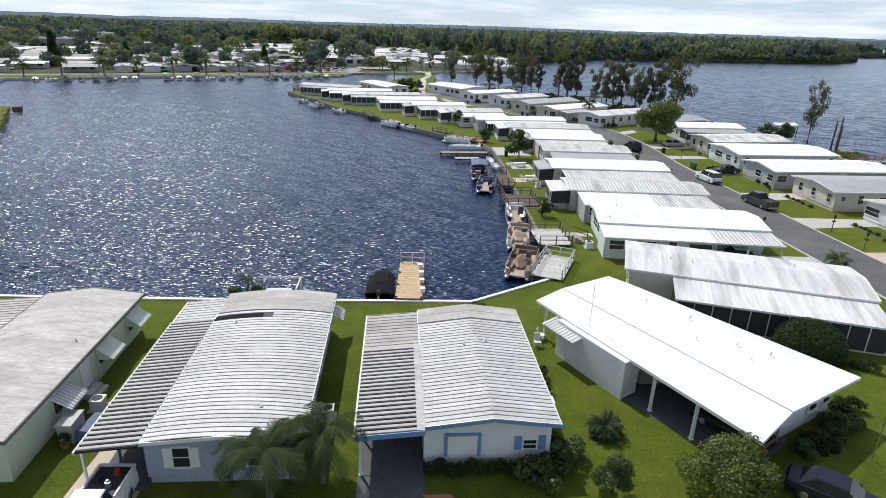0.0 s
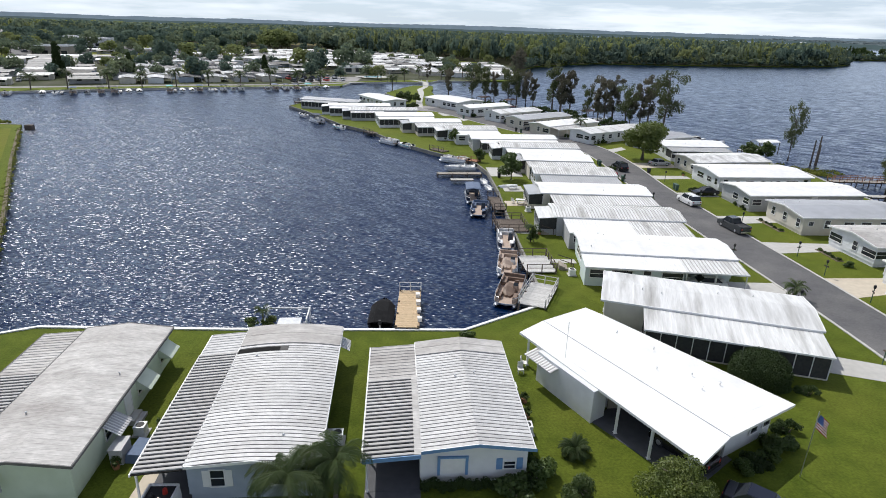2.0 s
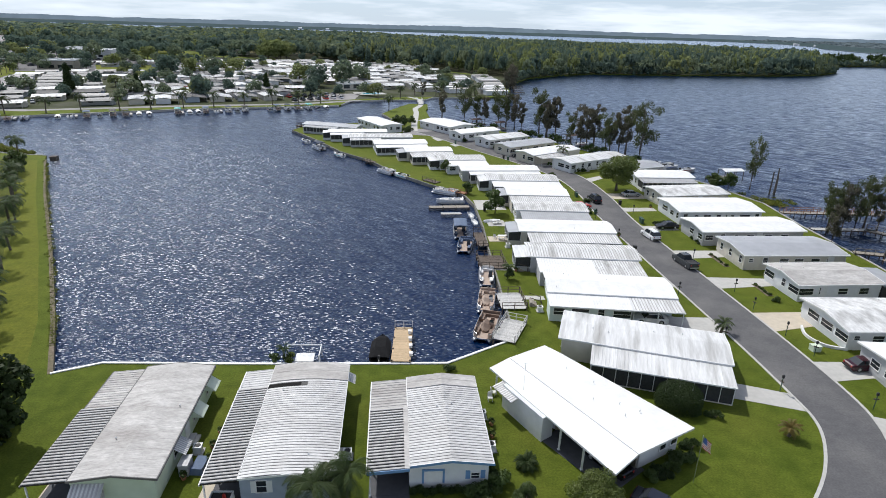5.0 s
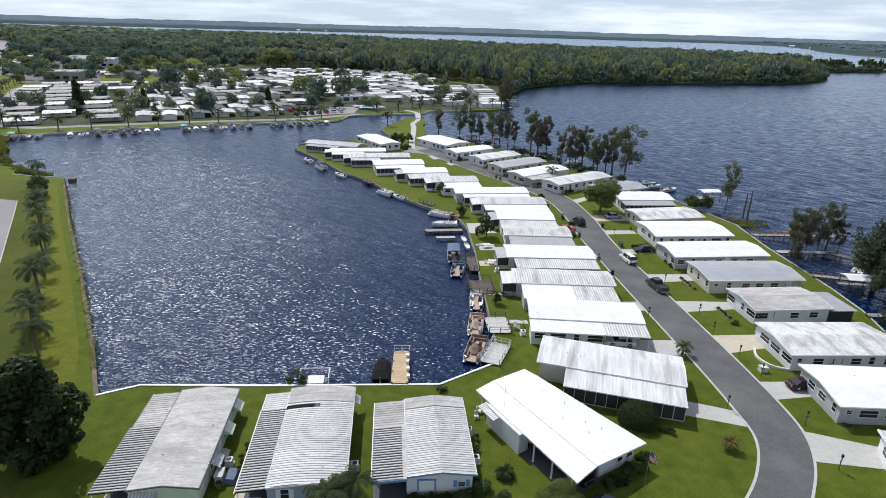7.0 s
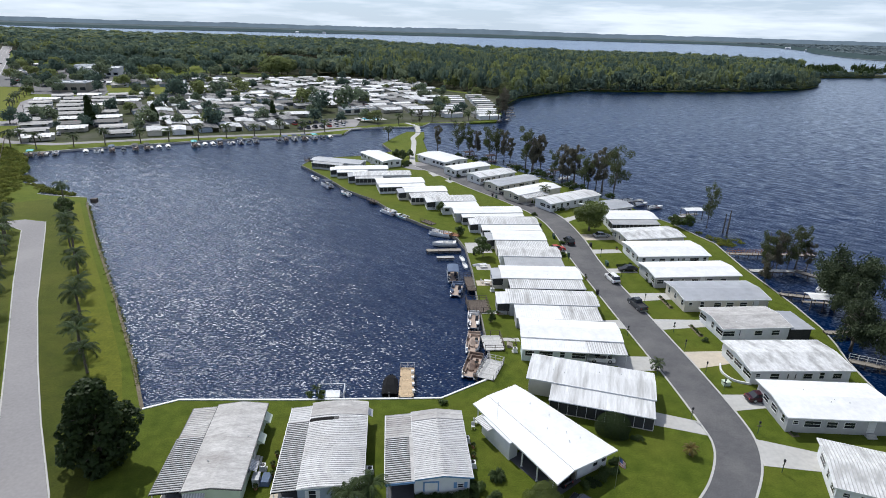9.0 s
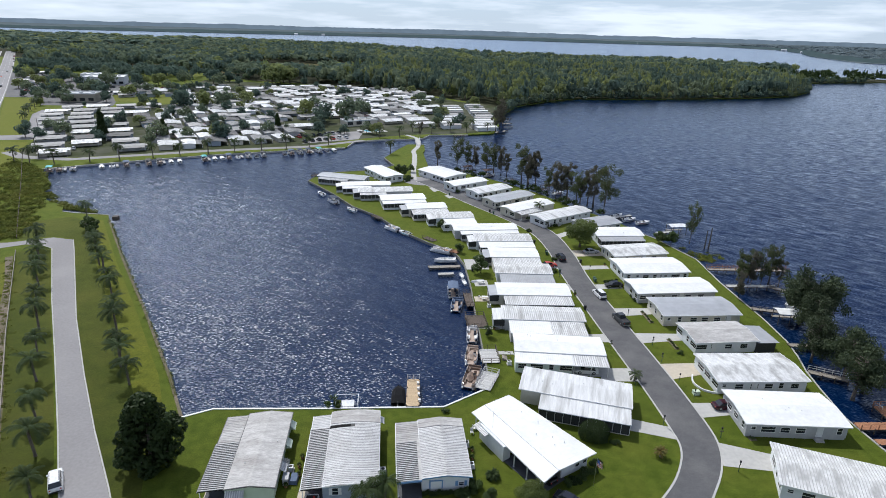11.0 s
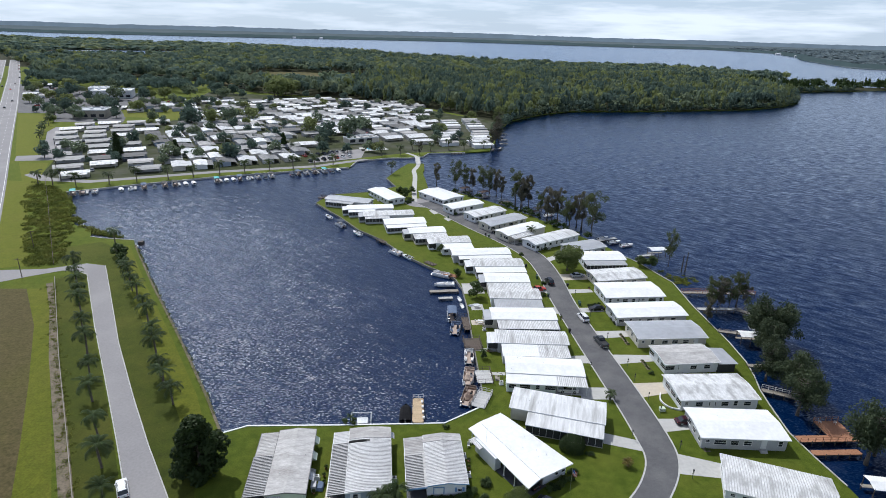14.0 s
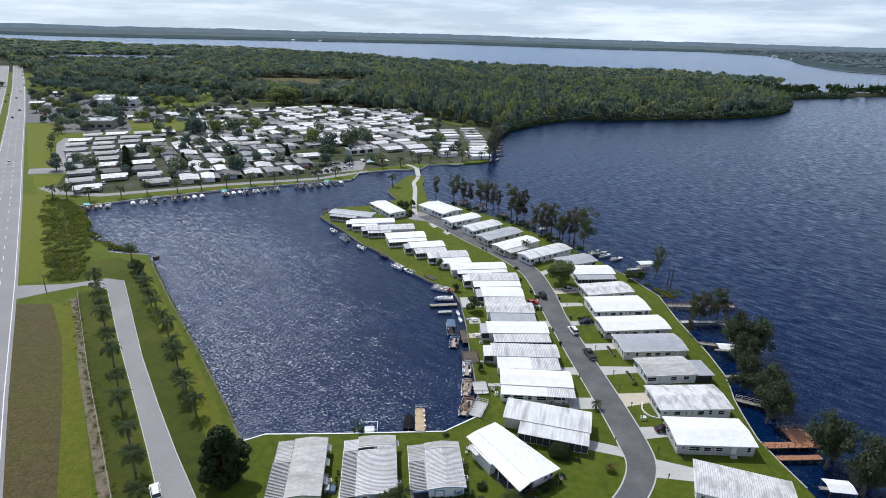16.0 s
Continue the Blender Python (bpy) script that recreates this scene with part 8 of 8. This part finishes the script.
def car(x, y, ang, kind, paint, label):
    """kind: sedan, suv, pickup or van. The nose points along +x."""
    spec = {"sedan": (4.7, 1.8, .92, 1.43, (-1.75, -1.05, .35, 1.1)), "suv": (4.8, 1.9, 1.05, 1.75, (-2.25, -1.95, .55, 1.2)), "pickup": (5.6, 1.98, 1.12, 1.85, (-.55, -.35, 1.0, 1.6)), "van": (5.1, 1.98, 1.1, 1.78, (-2.4, -2.2, 1.0, 1.9))}[kind]
    L, W, belt, H, (a, b, c, d) = spec
    v = thing("car" if kind != "pickup" else "pickup_truck", label, "car" if kind != "pickup" else "truck", pose(x, y, 0.03, 0, 0, ang), group="parked cars")
    h = W / 2
    body = Shape()
    st = [(-L / 2, .42, belt - .12, .86), (-L / 2 + .12, .25, belt - .02, .97), (-L * .25, .22, belt, 1.0), (L * .2, .22, belt, 1.0), (L * .36, .24, belt - .1, .98), (L / 2 - .12, .28, belt - .22, .92), (L / 2, .42, belt - .32, .8)]
    body.loft([[(px, -h * k, z0), (px, -h * k, (z0 + z1) / 2 + .05), (px, -h * k * .94, z1 - .04), (px, -h * k * .86, z1), (px, h * k * .86, z1), (px, h * k * .94, z1 - .04), (px, h * k, (z0 + z1) / 2 + .05), (px, h * k, z0)] for px, z0, z1, k in st])
    part("body", body, paint, v, smooth=False)
    cab = Shape()
    cab.loft([[(a, -h * .88, belt - .03), (b, -h * .72, H), (b, h * .72, H), (a, h * .88, belt - .03)], [(d, -h * .88, belt - .05), (c, -h * .72, H - .02), (c, h * .72, H - .02), (d, h * .88, belt - .05)]])
    part("glasshouse", cab, M_glass, v, "dark car windows")
    part("roof", Shape().loft([[(b - .03, -h * .73, H - .03), (b, -h * .66, H + .035), (b, h * .66, H + .035), (b - .03, h * .73, H - .03)], [(c + .04, -h * .73, H - .05), (c, -h * .66, H + .015), (c, h * .66, H + .015), (c + .04, h * .73, H - .05)]]), paint, v)
    for px in ((a + c) / 2 - .1,):
        for sg in (-1, 1):
            part("pillar", Shape().loft([[(px - .05, sg * h * .895, belt - .03), (px + .07, sg * h * .895, belt - .03), (px + .07, sg * h * .86, belt - .03)], [(px - .05, sg * h * .735, H), (px + .05, sg * h * .735, H), (px + .05, sg * h * .7, H)]]), paint, v)
    for sg in (-1, 1):
        part("headlight", Shape().box(L / 2 - .16, L / 2 - .02, sg * h * .62 - .16, sg * h * .62 + .16, belt - .46, belt - .3), M_gel, v)
        part("tail_light", Shape().box(-L / 2 - .01, -L / 2 + .08, sg * h * .7 - .1, sg * h * .7 + .1, belt - .32, belt - .1), M_red, v)
        part("mirror", Shape().box(d - .35, d - .2, sg * (h * .93) - .02 if sg > 0 else -h * .93 - .2, sg * (h * .93) + .2 if sg > 0 else -h * .93 + .02, belt - .02, belt + .14), paint, v)
    part("bumper", Shape().box(-L / 2 - .06, -L / 2 + .1, -h * .84, h * .84, .34, .52), M_chrome if kind == "pickup" else M_black, v)
    if kind == "pickup":
        bed = Shape().box(-L / 2 + .1, a - .1, -h * .78, h * .78, belt + .002, belt + .02)
        part("bed", bed, M_black, v, "dark open load bed")
        sd = Shape()
        for sg in (-1, 1):
            sd.box(-L / 2 + .05, a - .02, sg * h * .86 - .05, sg * h * .86 + .05, belt - .05, belt + .14)
        sd.box(-L / 2 + .02, -L / 2 + .12, -h * .84, h * .84, belt - .05, belt + .14)
        part("bed_side", sd, paint, v)
    if kind == "suv" or kind == "van":
        for sg in (-1, 1):
            part("roof_rail", Shape().tube([(b + .2, sg * h * .6, H + .05), (c - .1, sg * h * .6, H + .04)], .025, 5), M_black, v)
    wheel_set(v, L * .58, W * .88)
    return v


trk = car(-14.1, 21.3, 268, "pickup", M_car_white, "white pickup truck loaded with tools in a carport")
for i, (dx, dy, c) in enumerate(((-2.1, .3, M_red), (-1.7, -.3, M_black), (-1.3, .25, M_chrome))):
    solid("load_item", Shape().tube([(0, 0, 0), (0, 0, .3)], [.16, .14], 9).tube([(0, 0, .3), (0, 0, .4)], [.05, .05], 6), c, ("red fuel can in the truck bed", "black bucket in the truck bed", "metal can in the truck bed")[i], "can", trk.matrix_basis @ pose(dx, dy, 1.14))
car(22.3, 21.3, 318, "sedan", M_car_navy, "dark navy car parked beside the white home")
car(19.8, 27.0, 120, "sedan", M_car_black, "dark car in the open carport")
car(50.0, 89.4, 97, "suv", M_car_white, "white pickup with a topper parked on the lane")
car(50.4, 75.6, 97, "pickup", M_car_grey, "dark grey pickup truck parked on the lane")
car(46.9, 114.5, 95, "suv", M_car_black, "black sport utility car on the lane")
car(57.6, 119.2, 5, "sedan", M_car_silver, "silver sedan parked on a tan driveway")
car(55.8, 95.0, 185, "sedan", M_car_black, "dark car beside a hedge")
car(57.2, 42.2, 0, "sedan", M_car_maroon, "dark maroon car parked in a carport")
car(35.4, 54.8, 172, "sedan", M_car_white, "white car under the carport roof")
car(42.0, 109.0, 10, "sedan", M_red, "red car partly under trees")
car(-51.0, 29.6, 116, "suv", M_car_white, "white car on the side street")
car(38.5, 162.0, 120, "sedan", M_car_black, "dark car on the lane")


def far_car(x, y, ang, paint, label, tall=1.5):
    """A car that is never seen close: body with bonnet and boot, and its windows."""
    v = thing("car", label, "car", pose(x, y, 0.03, 0, 0, ang), group="far cars")
    key = (paint.name, tall)
    if key not in far_meshes:
        b = Shape().loft([[(px, -w, z0), (px, -w, z1 - .08), (px, -w * .86, z1), (px, w * .86, z1), (px, w, z1 - .08), (px, w, z0)] for px, z0, z1, w in ((-2.3, .4, .8, .8), (-2.1, .25, .92, .9), (1.0, .25, .92, .9), (2.1, .28, .75, .86), (2.3, .42, .65, .75))])
        b.loft([[(-1.5, -.66, tall - .03), (-1.5, .66, tall - .03), (-1.5, .6, tall + .03), (-1.5, -.6, tall + .03)], [(.3, -.66, tall - .03), (.3, .66, tall - .03), (.3, .6, tall + .03), (.3, -.6, tall + .03)]])
        g = Shape().loft([[(-2.0, -.8, .9), (-1.45, -.64, tall), (-1.45, .64, tall), (-2.0, .8, .9)], [(1.1, -.8, .9), (.3, -.64, tall), (.3, .64, tall), (1.1, .8, .9)]])
        for wx in (-1.35, 1.35):
            for wy in (-.78, .78):
                b.tube([(wx, wy - .1, .3), (wx, wy + .1, .3)], .32, 8)
        far_meshes[key] = (b.mesh("body", paint), g.mesh("glasshouse", M_glass))
    for name, me in zip(("body", "glasshouse"), far_meshes[key]):
        part(name, me, None, v)


far_meshes = {}
hr = random.Random(31)
paints = (M_car_white, M_car_black, M_car_silver, M_car_grey, M_red, M_car_navy)
for i, (x, y, d) in enumerate([(-232, 316, 5), (-202, 250, 7), (-141, 141, 3), (-328, 494, 4), (-399, 630, 3), (-345, 540, 7), (-425, 690, 6), (-460, 760, 3), (-500, 840, 7), (-530, 890, 4), (-560, 950, 8), (-420, 660, 9), (-610, 1030, 5), (-390, 600, 8)]):
    far_car(x - d * .5, y - d * .26, 117.5 if i % 2 else 297.5, hr.choice(paints), "car driving on the highway", hr.choice((1.45, 1.7)))
lots = [((-300, 480), (-345, 590), 8), ((-290, 500), (-330, 600), 8), ((-335, 600), (-390, 680), 8), ((-320, 620), (-365, 680), 7), ((-232, 492), (-192, 500), 8), ((-230, 500), (-188, 507), 8), ((-282, 545), (-250, 548), 6), ((-222, 520), (-212, 550), 5), ((-270, 470), (-262, 520), 6), ((-255, 505), (-225, 512), 5)]
for (x0, y0), (x1, y1), n in lots:
    for k in range(n):
        f = (k + hr.uniform(-.25, .25)) / (n - 1)
        far_car(x0 + (x1 - x0) * f, y0 + (y1 - y0) * f, 30 + hr.choice((0, 90, 180)), hr.choice(paints), "car parked by the stores", hr.choice((1.45, 1.7)))
for i in range(14):
    p_ = Vector((-49, 291)).lerp(Vector((-24, 308)), (i % 7) / 7) + Vector((-5, 14)) * (i // 7)
    far_car(p_.x, p_.y, 120, hr.choice(paints), "car in the village car park", hr.choice((1.45, 1.7)))
for i in range(40):
    u, v = hr.uniform(0, 280), hr.choice((41, 59, 77, 95, 113, 131, 149)) + hr.uniform(-1, 1)
    p_ = O + U * u + V * v
    if ashore(p_):
        far_car(p_.x, p_.y, 22.8 + hr.choice((0, 90)), hr.choice(paints), "car parked beside a village home")


# ---- small things on the lots ----
def lamp_post(x, y, i):
    p_ = thing("lamp_post", "dark post lamp with a small sign on the lawn", "lamp post", pose(x, y, 0, 0, 0, 40 * i), group="post lamps")
    part("pole", Shape().tube([(0, 0, -.1), (0, 0, 1.75)], .05, 7), M_green_paint, p_)
    part("lantern", Shape().tube([(0, 0, 1.75), (0, 0, 1.8), (0, 0, 2.1), (0, 0, 2.2)], [.08, .14, .16, .03], 8), M_black, p_)
    part("sign_board", Shape().box(-.02, .02, -.3, .3, 1.25, 1.42), M_wood_dark, p_)


for i, (x, y) in enumerate([(43.6, 37.9), (43.2, 49.3), (51.9, 34.2), (50.4, 26.2), (52.4, 50.4), (52.3, 57.9), (43.6, 63.5), (53.2, 64.5), (52.8, 77.5), (43.2, 88.5), (52.8, 45.2), (43.0, 101.5), (52.6, 90.6), (52.4, 104.5)]):
    lamp_post(x, y, i)


def bin_(x, y, mat):
    b = thing("wheelie_bin", "dark wheeled bin standing at the kerb", "bin", pose(x, y, 0.02), group="bins at the kerb")
    part("body", Shape().loft([[(-.24, -.26, .05), (.24, -.26, .05), (.24, .26, .05), (-.24, .26, .05)], [(-.3, -.33, 1.0), (.3, -.33, 1.0), (.3, .33, 1.0), (-.3, .33, 1.0)]]), mat, b)
    part("lid", Shape().loft([[(-.33, -.36, 1.0), (.33, -.36, 1.0), (.33, .38, 1.0), (-.33, .38, 1.0)], [(-.28, -.3, 1.09), (.28, -.3, 1.09), (.28, .3, 1.12), (-.28, .3, 1.12)]]), mat, b)


for i, (x, y) in enumerate([(43.9, 104.5), (43.9, 82.0), (51.8, 98.0), (52.0, 111.5), (43.7, 118.0), (43.9, 119.2), (51.9, 99.0), (42.3, 128.0), (34.5, 158.5), (33.5, 160.5), (21.0, 183.0), (19.8, 106.3)]):
    bin_(x, y, M_black if i % 2 else M_green_paint)
ub = thing("utility_box", "low green utility box on the verge", "utility box", pose(53.9, 46.6, 0))
part("body", Shape().box(-.55, .55, -.45, .45, 0, .7), M_wall_green, ub)
part("lid", Shape().box(-.6, .6, -.5, .5, .7, .78), M_wall_green, ub)

# flag on its pole
fl = thing("flag", "striped flag hanging from a slanting pole on the lawn", "flag", pose(26.75, 24.4, 0))
part("pole", Shape().tube([(0, 0, -.1), (0, 0, 5.2)], .035, 7), M_chrome, fl)
fs = Shape()
for r in range(13):
    for c in range(8):
        u0, u1 = c / 8, (c + 1) / 8
        w = lambda u_, r_: (0.15 + 1.15 * u_ * .75, .16 * math.sin(u_ * 7 + r_ * .2), 4.95 - r_ * .085 - u_ * 0.75)
        fs.add([w(u0, r), w(u1, r), w(u1, r + 1), w(u0, r + 1)], [(0, 1, 2, 3)], 2 if (r < 7 and c < 3) else r % 2)
part("cloth", fs, [M_red, M_trim, M_blue], fl, "red and white striped cloth with a blue corner")

# garden wall and planting beds
solid("garden_wall", band(smooth_line([(58.2, 46.4), (55.9, 47.6), (55.2, 50.2), (56.3, 52.8)]), .25, -.1, .35), M_trim, "low curved white garden wall", "garden wall")
for x, y, w_, h_ in ((57.2, 35.4, .6, 4.5), (58.0, 64.9, .5, 4.5), (57.5, 77.5, .5, 6)):
    solid("flower_bed", Shape().prism([(x - w_, y - h_ / 2), (x + w_, y - h_ / 2), (x + w_, y + h_ / 2), (x - w_, y + h_ / 2)], -.1, .05), M_soil, "narrow mulched flower bed along a home", "flower bed")
    for k in range(5):
        solid("shrub", shr_b if k % 2 else shr_a, None, "small leafy shrub in a flower bed", "shrub", spin(x, y - h_ / 2 + .5 + k * (h_ - 1) / 4, .38, k, -.05), "bed shrubs")
# chairs and clutter behind the white home
for i, (x, y) in enumerate([(10.4, 37.4), (10.9, 38.4), (19.3, 88.9), (22.2, 88.2), (101.2, 88.0), (102.3, 86.5), (85.5, 40.0), (88.5, 39.5)]):
    ch = thing("garden_chair", "white plastic garden chair", "chair", pose(x, y, 0.03 if x < 80 else .43, 0, 0, 70 * i), group="garden chairs")
    part("seat", Shape().box(-.25, .25, -.25, .25, .38, .44), M_vinyl_white, ch)
    part("backrest", Shape().loft([[(-.25, .2, .44), (.25, .2, .44), (.25, .26, .44), (-.25, .26, .44)], [(-.22, .32, .95), (.22, .32, .95), (.22, .37, .95), (-.22, .37, .95)]]), M_vinyl_white, ch)
    for sx in (-.22, .22):
        for sy in (-.22, .22):
            part("leg", Shape().box(sx - .025, sx + .025, sy - .025, sy + .025, 0, .38), M_vinyl_white, ch)
# steps and stair rails at the basin side
for i, (x, y, a) in enumerate([(20.8, 60.6, 82), (21.6, 73.6, 84), (21.9, 87.0, 86)]):
    st = thing("porch_steps", "timber steps with dark handrails at a porch", "steps", pose(x, y, 0, 0, 0, a))
    for k in range(3):
        part("tread", Shape().box(-.8, .8, k * .35, k * .35 + .36, -.02, .2 + .2 * k), M_wood, st)
    for sx in (-.8, .8):
        part("handrail", Shape().tube([(sx, -.6, .9), (sx, 1.1, 1.4)], .05, 5), M_wood_dark, st)
        part("rail_post", Shape().box(sx - .05, sx + .05, -.65, -.55, 0, .95), M_wood_dark, st)
# brick bed and edging in front of the blue-trimmed home
pv = thing("paver_patch", "small patch of red-brown pavers by the carport", "pavers", pose(2.0, 22.3, 0), kind="")
brick = Shape().box(-.095, .095, -.045, .045, 0, .05).mesh("brick", M_wood_red)
for r in range(9):
    for c in range(7):
        part("brick", brick, None, pv, m=pose(-.65 + c * .21 + (.1 if r % 2 else 0), -.5 + r * .105, .005))
# planters and yard clutter
for i, (x, y) in enumerate([(-16.6, 33.0), (-16.8, 31.0), (-16.6, 29.2), (-18.2, 27.0), (9.7, 31.4), (9.9, 33.3), (44.0, 90.2), (58.5, 109.5), (20.2, 73.0)]):
    po = thing("planter", "terracotta planter with a small leafy plant", "planter", pose(x, y, 0), group="planters")
    part("pot", Shape().tube([(0, 0, 0), (0, 0, .4)], [.2, .28], 10), M_wood_red, po)
    part("plant", pot_plant, None, po, m=pose(0, 0, .3) @ Matrix.Diagonal((.35, .35, .4, 1)))
solid("tarpaulin", Shape().loft([[(-1, -.6, 0), (-.9, -.5, .6), (-.9, .5, .65), (-1, .6, 0)], [(1, -.6, 0), (.9, -.5, .55), (.9, .5, .6), (1, .6, 0)]]), M_slate, "grey-blue tarpaulin over stacked goods", "tarpaulin", pose(-17.2, 28.4, 0, 0, 0, 85))
solid("storage_box", Shape().box(-.7, .7, -.4, .4, 0, 1.1).box(-.75, .75, -.45, .45, 1.1, 1.2), M_wall_grey, "grey storage box against the wall", "box", pose(-18.3, 28.0, 0, 0, 0, 90))
# highway poles
for i, (x, y) in enumerate([(-118, 124), (-128, 150), (-175, 262), (-205, 322), (-262, 432), (-330, 560)]):
    up = thing("utility_pole", "tall timber utility pole beside the highway", "pole", pose(x, y, 0, 0, 0, 27), group="utility poles")
    part("pole", Shape().tube([(0, 0, -.5), (0, 0, 6.5)], [.14, .1], 8), M_wood_dark, up)
    part("crossarm", Shape().box(-1.1, 1.1, -.06, .06, 6.0, 6.12), M_wood_dark, up)
solid("guard_rail", band([(-113.7, 134.1), (-126, 157.5), (-153.6, 210.2), (-178, 256)], .13, .0, .7), M_wood_dark, "long dark timber rail along the marsh", "rail")
solid("guard_rail", band([(-108.4, 123.9), (-83.6, 75.3), (-68, 46), (-50, 12)], .14, .0, .45), M_wood, "long pale timber rail along the ditch", "rail")
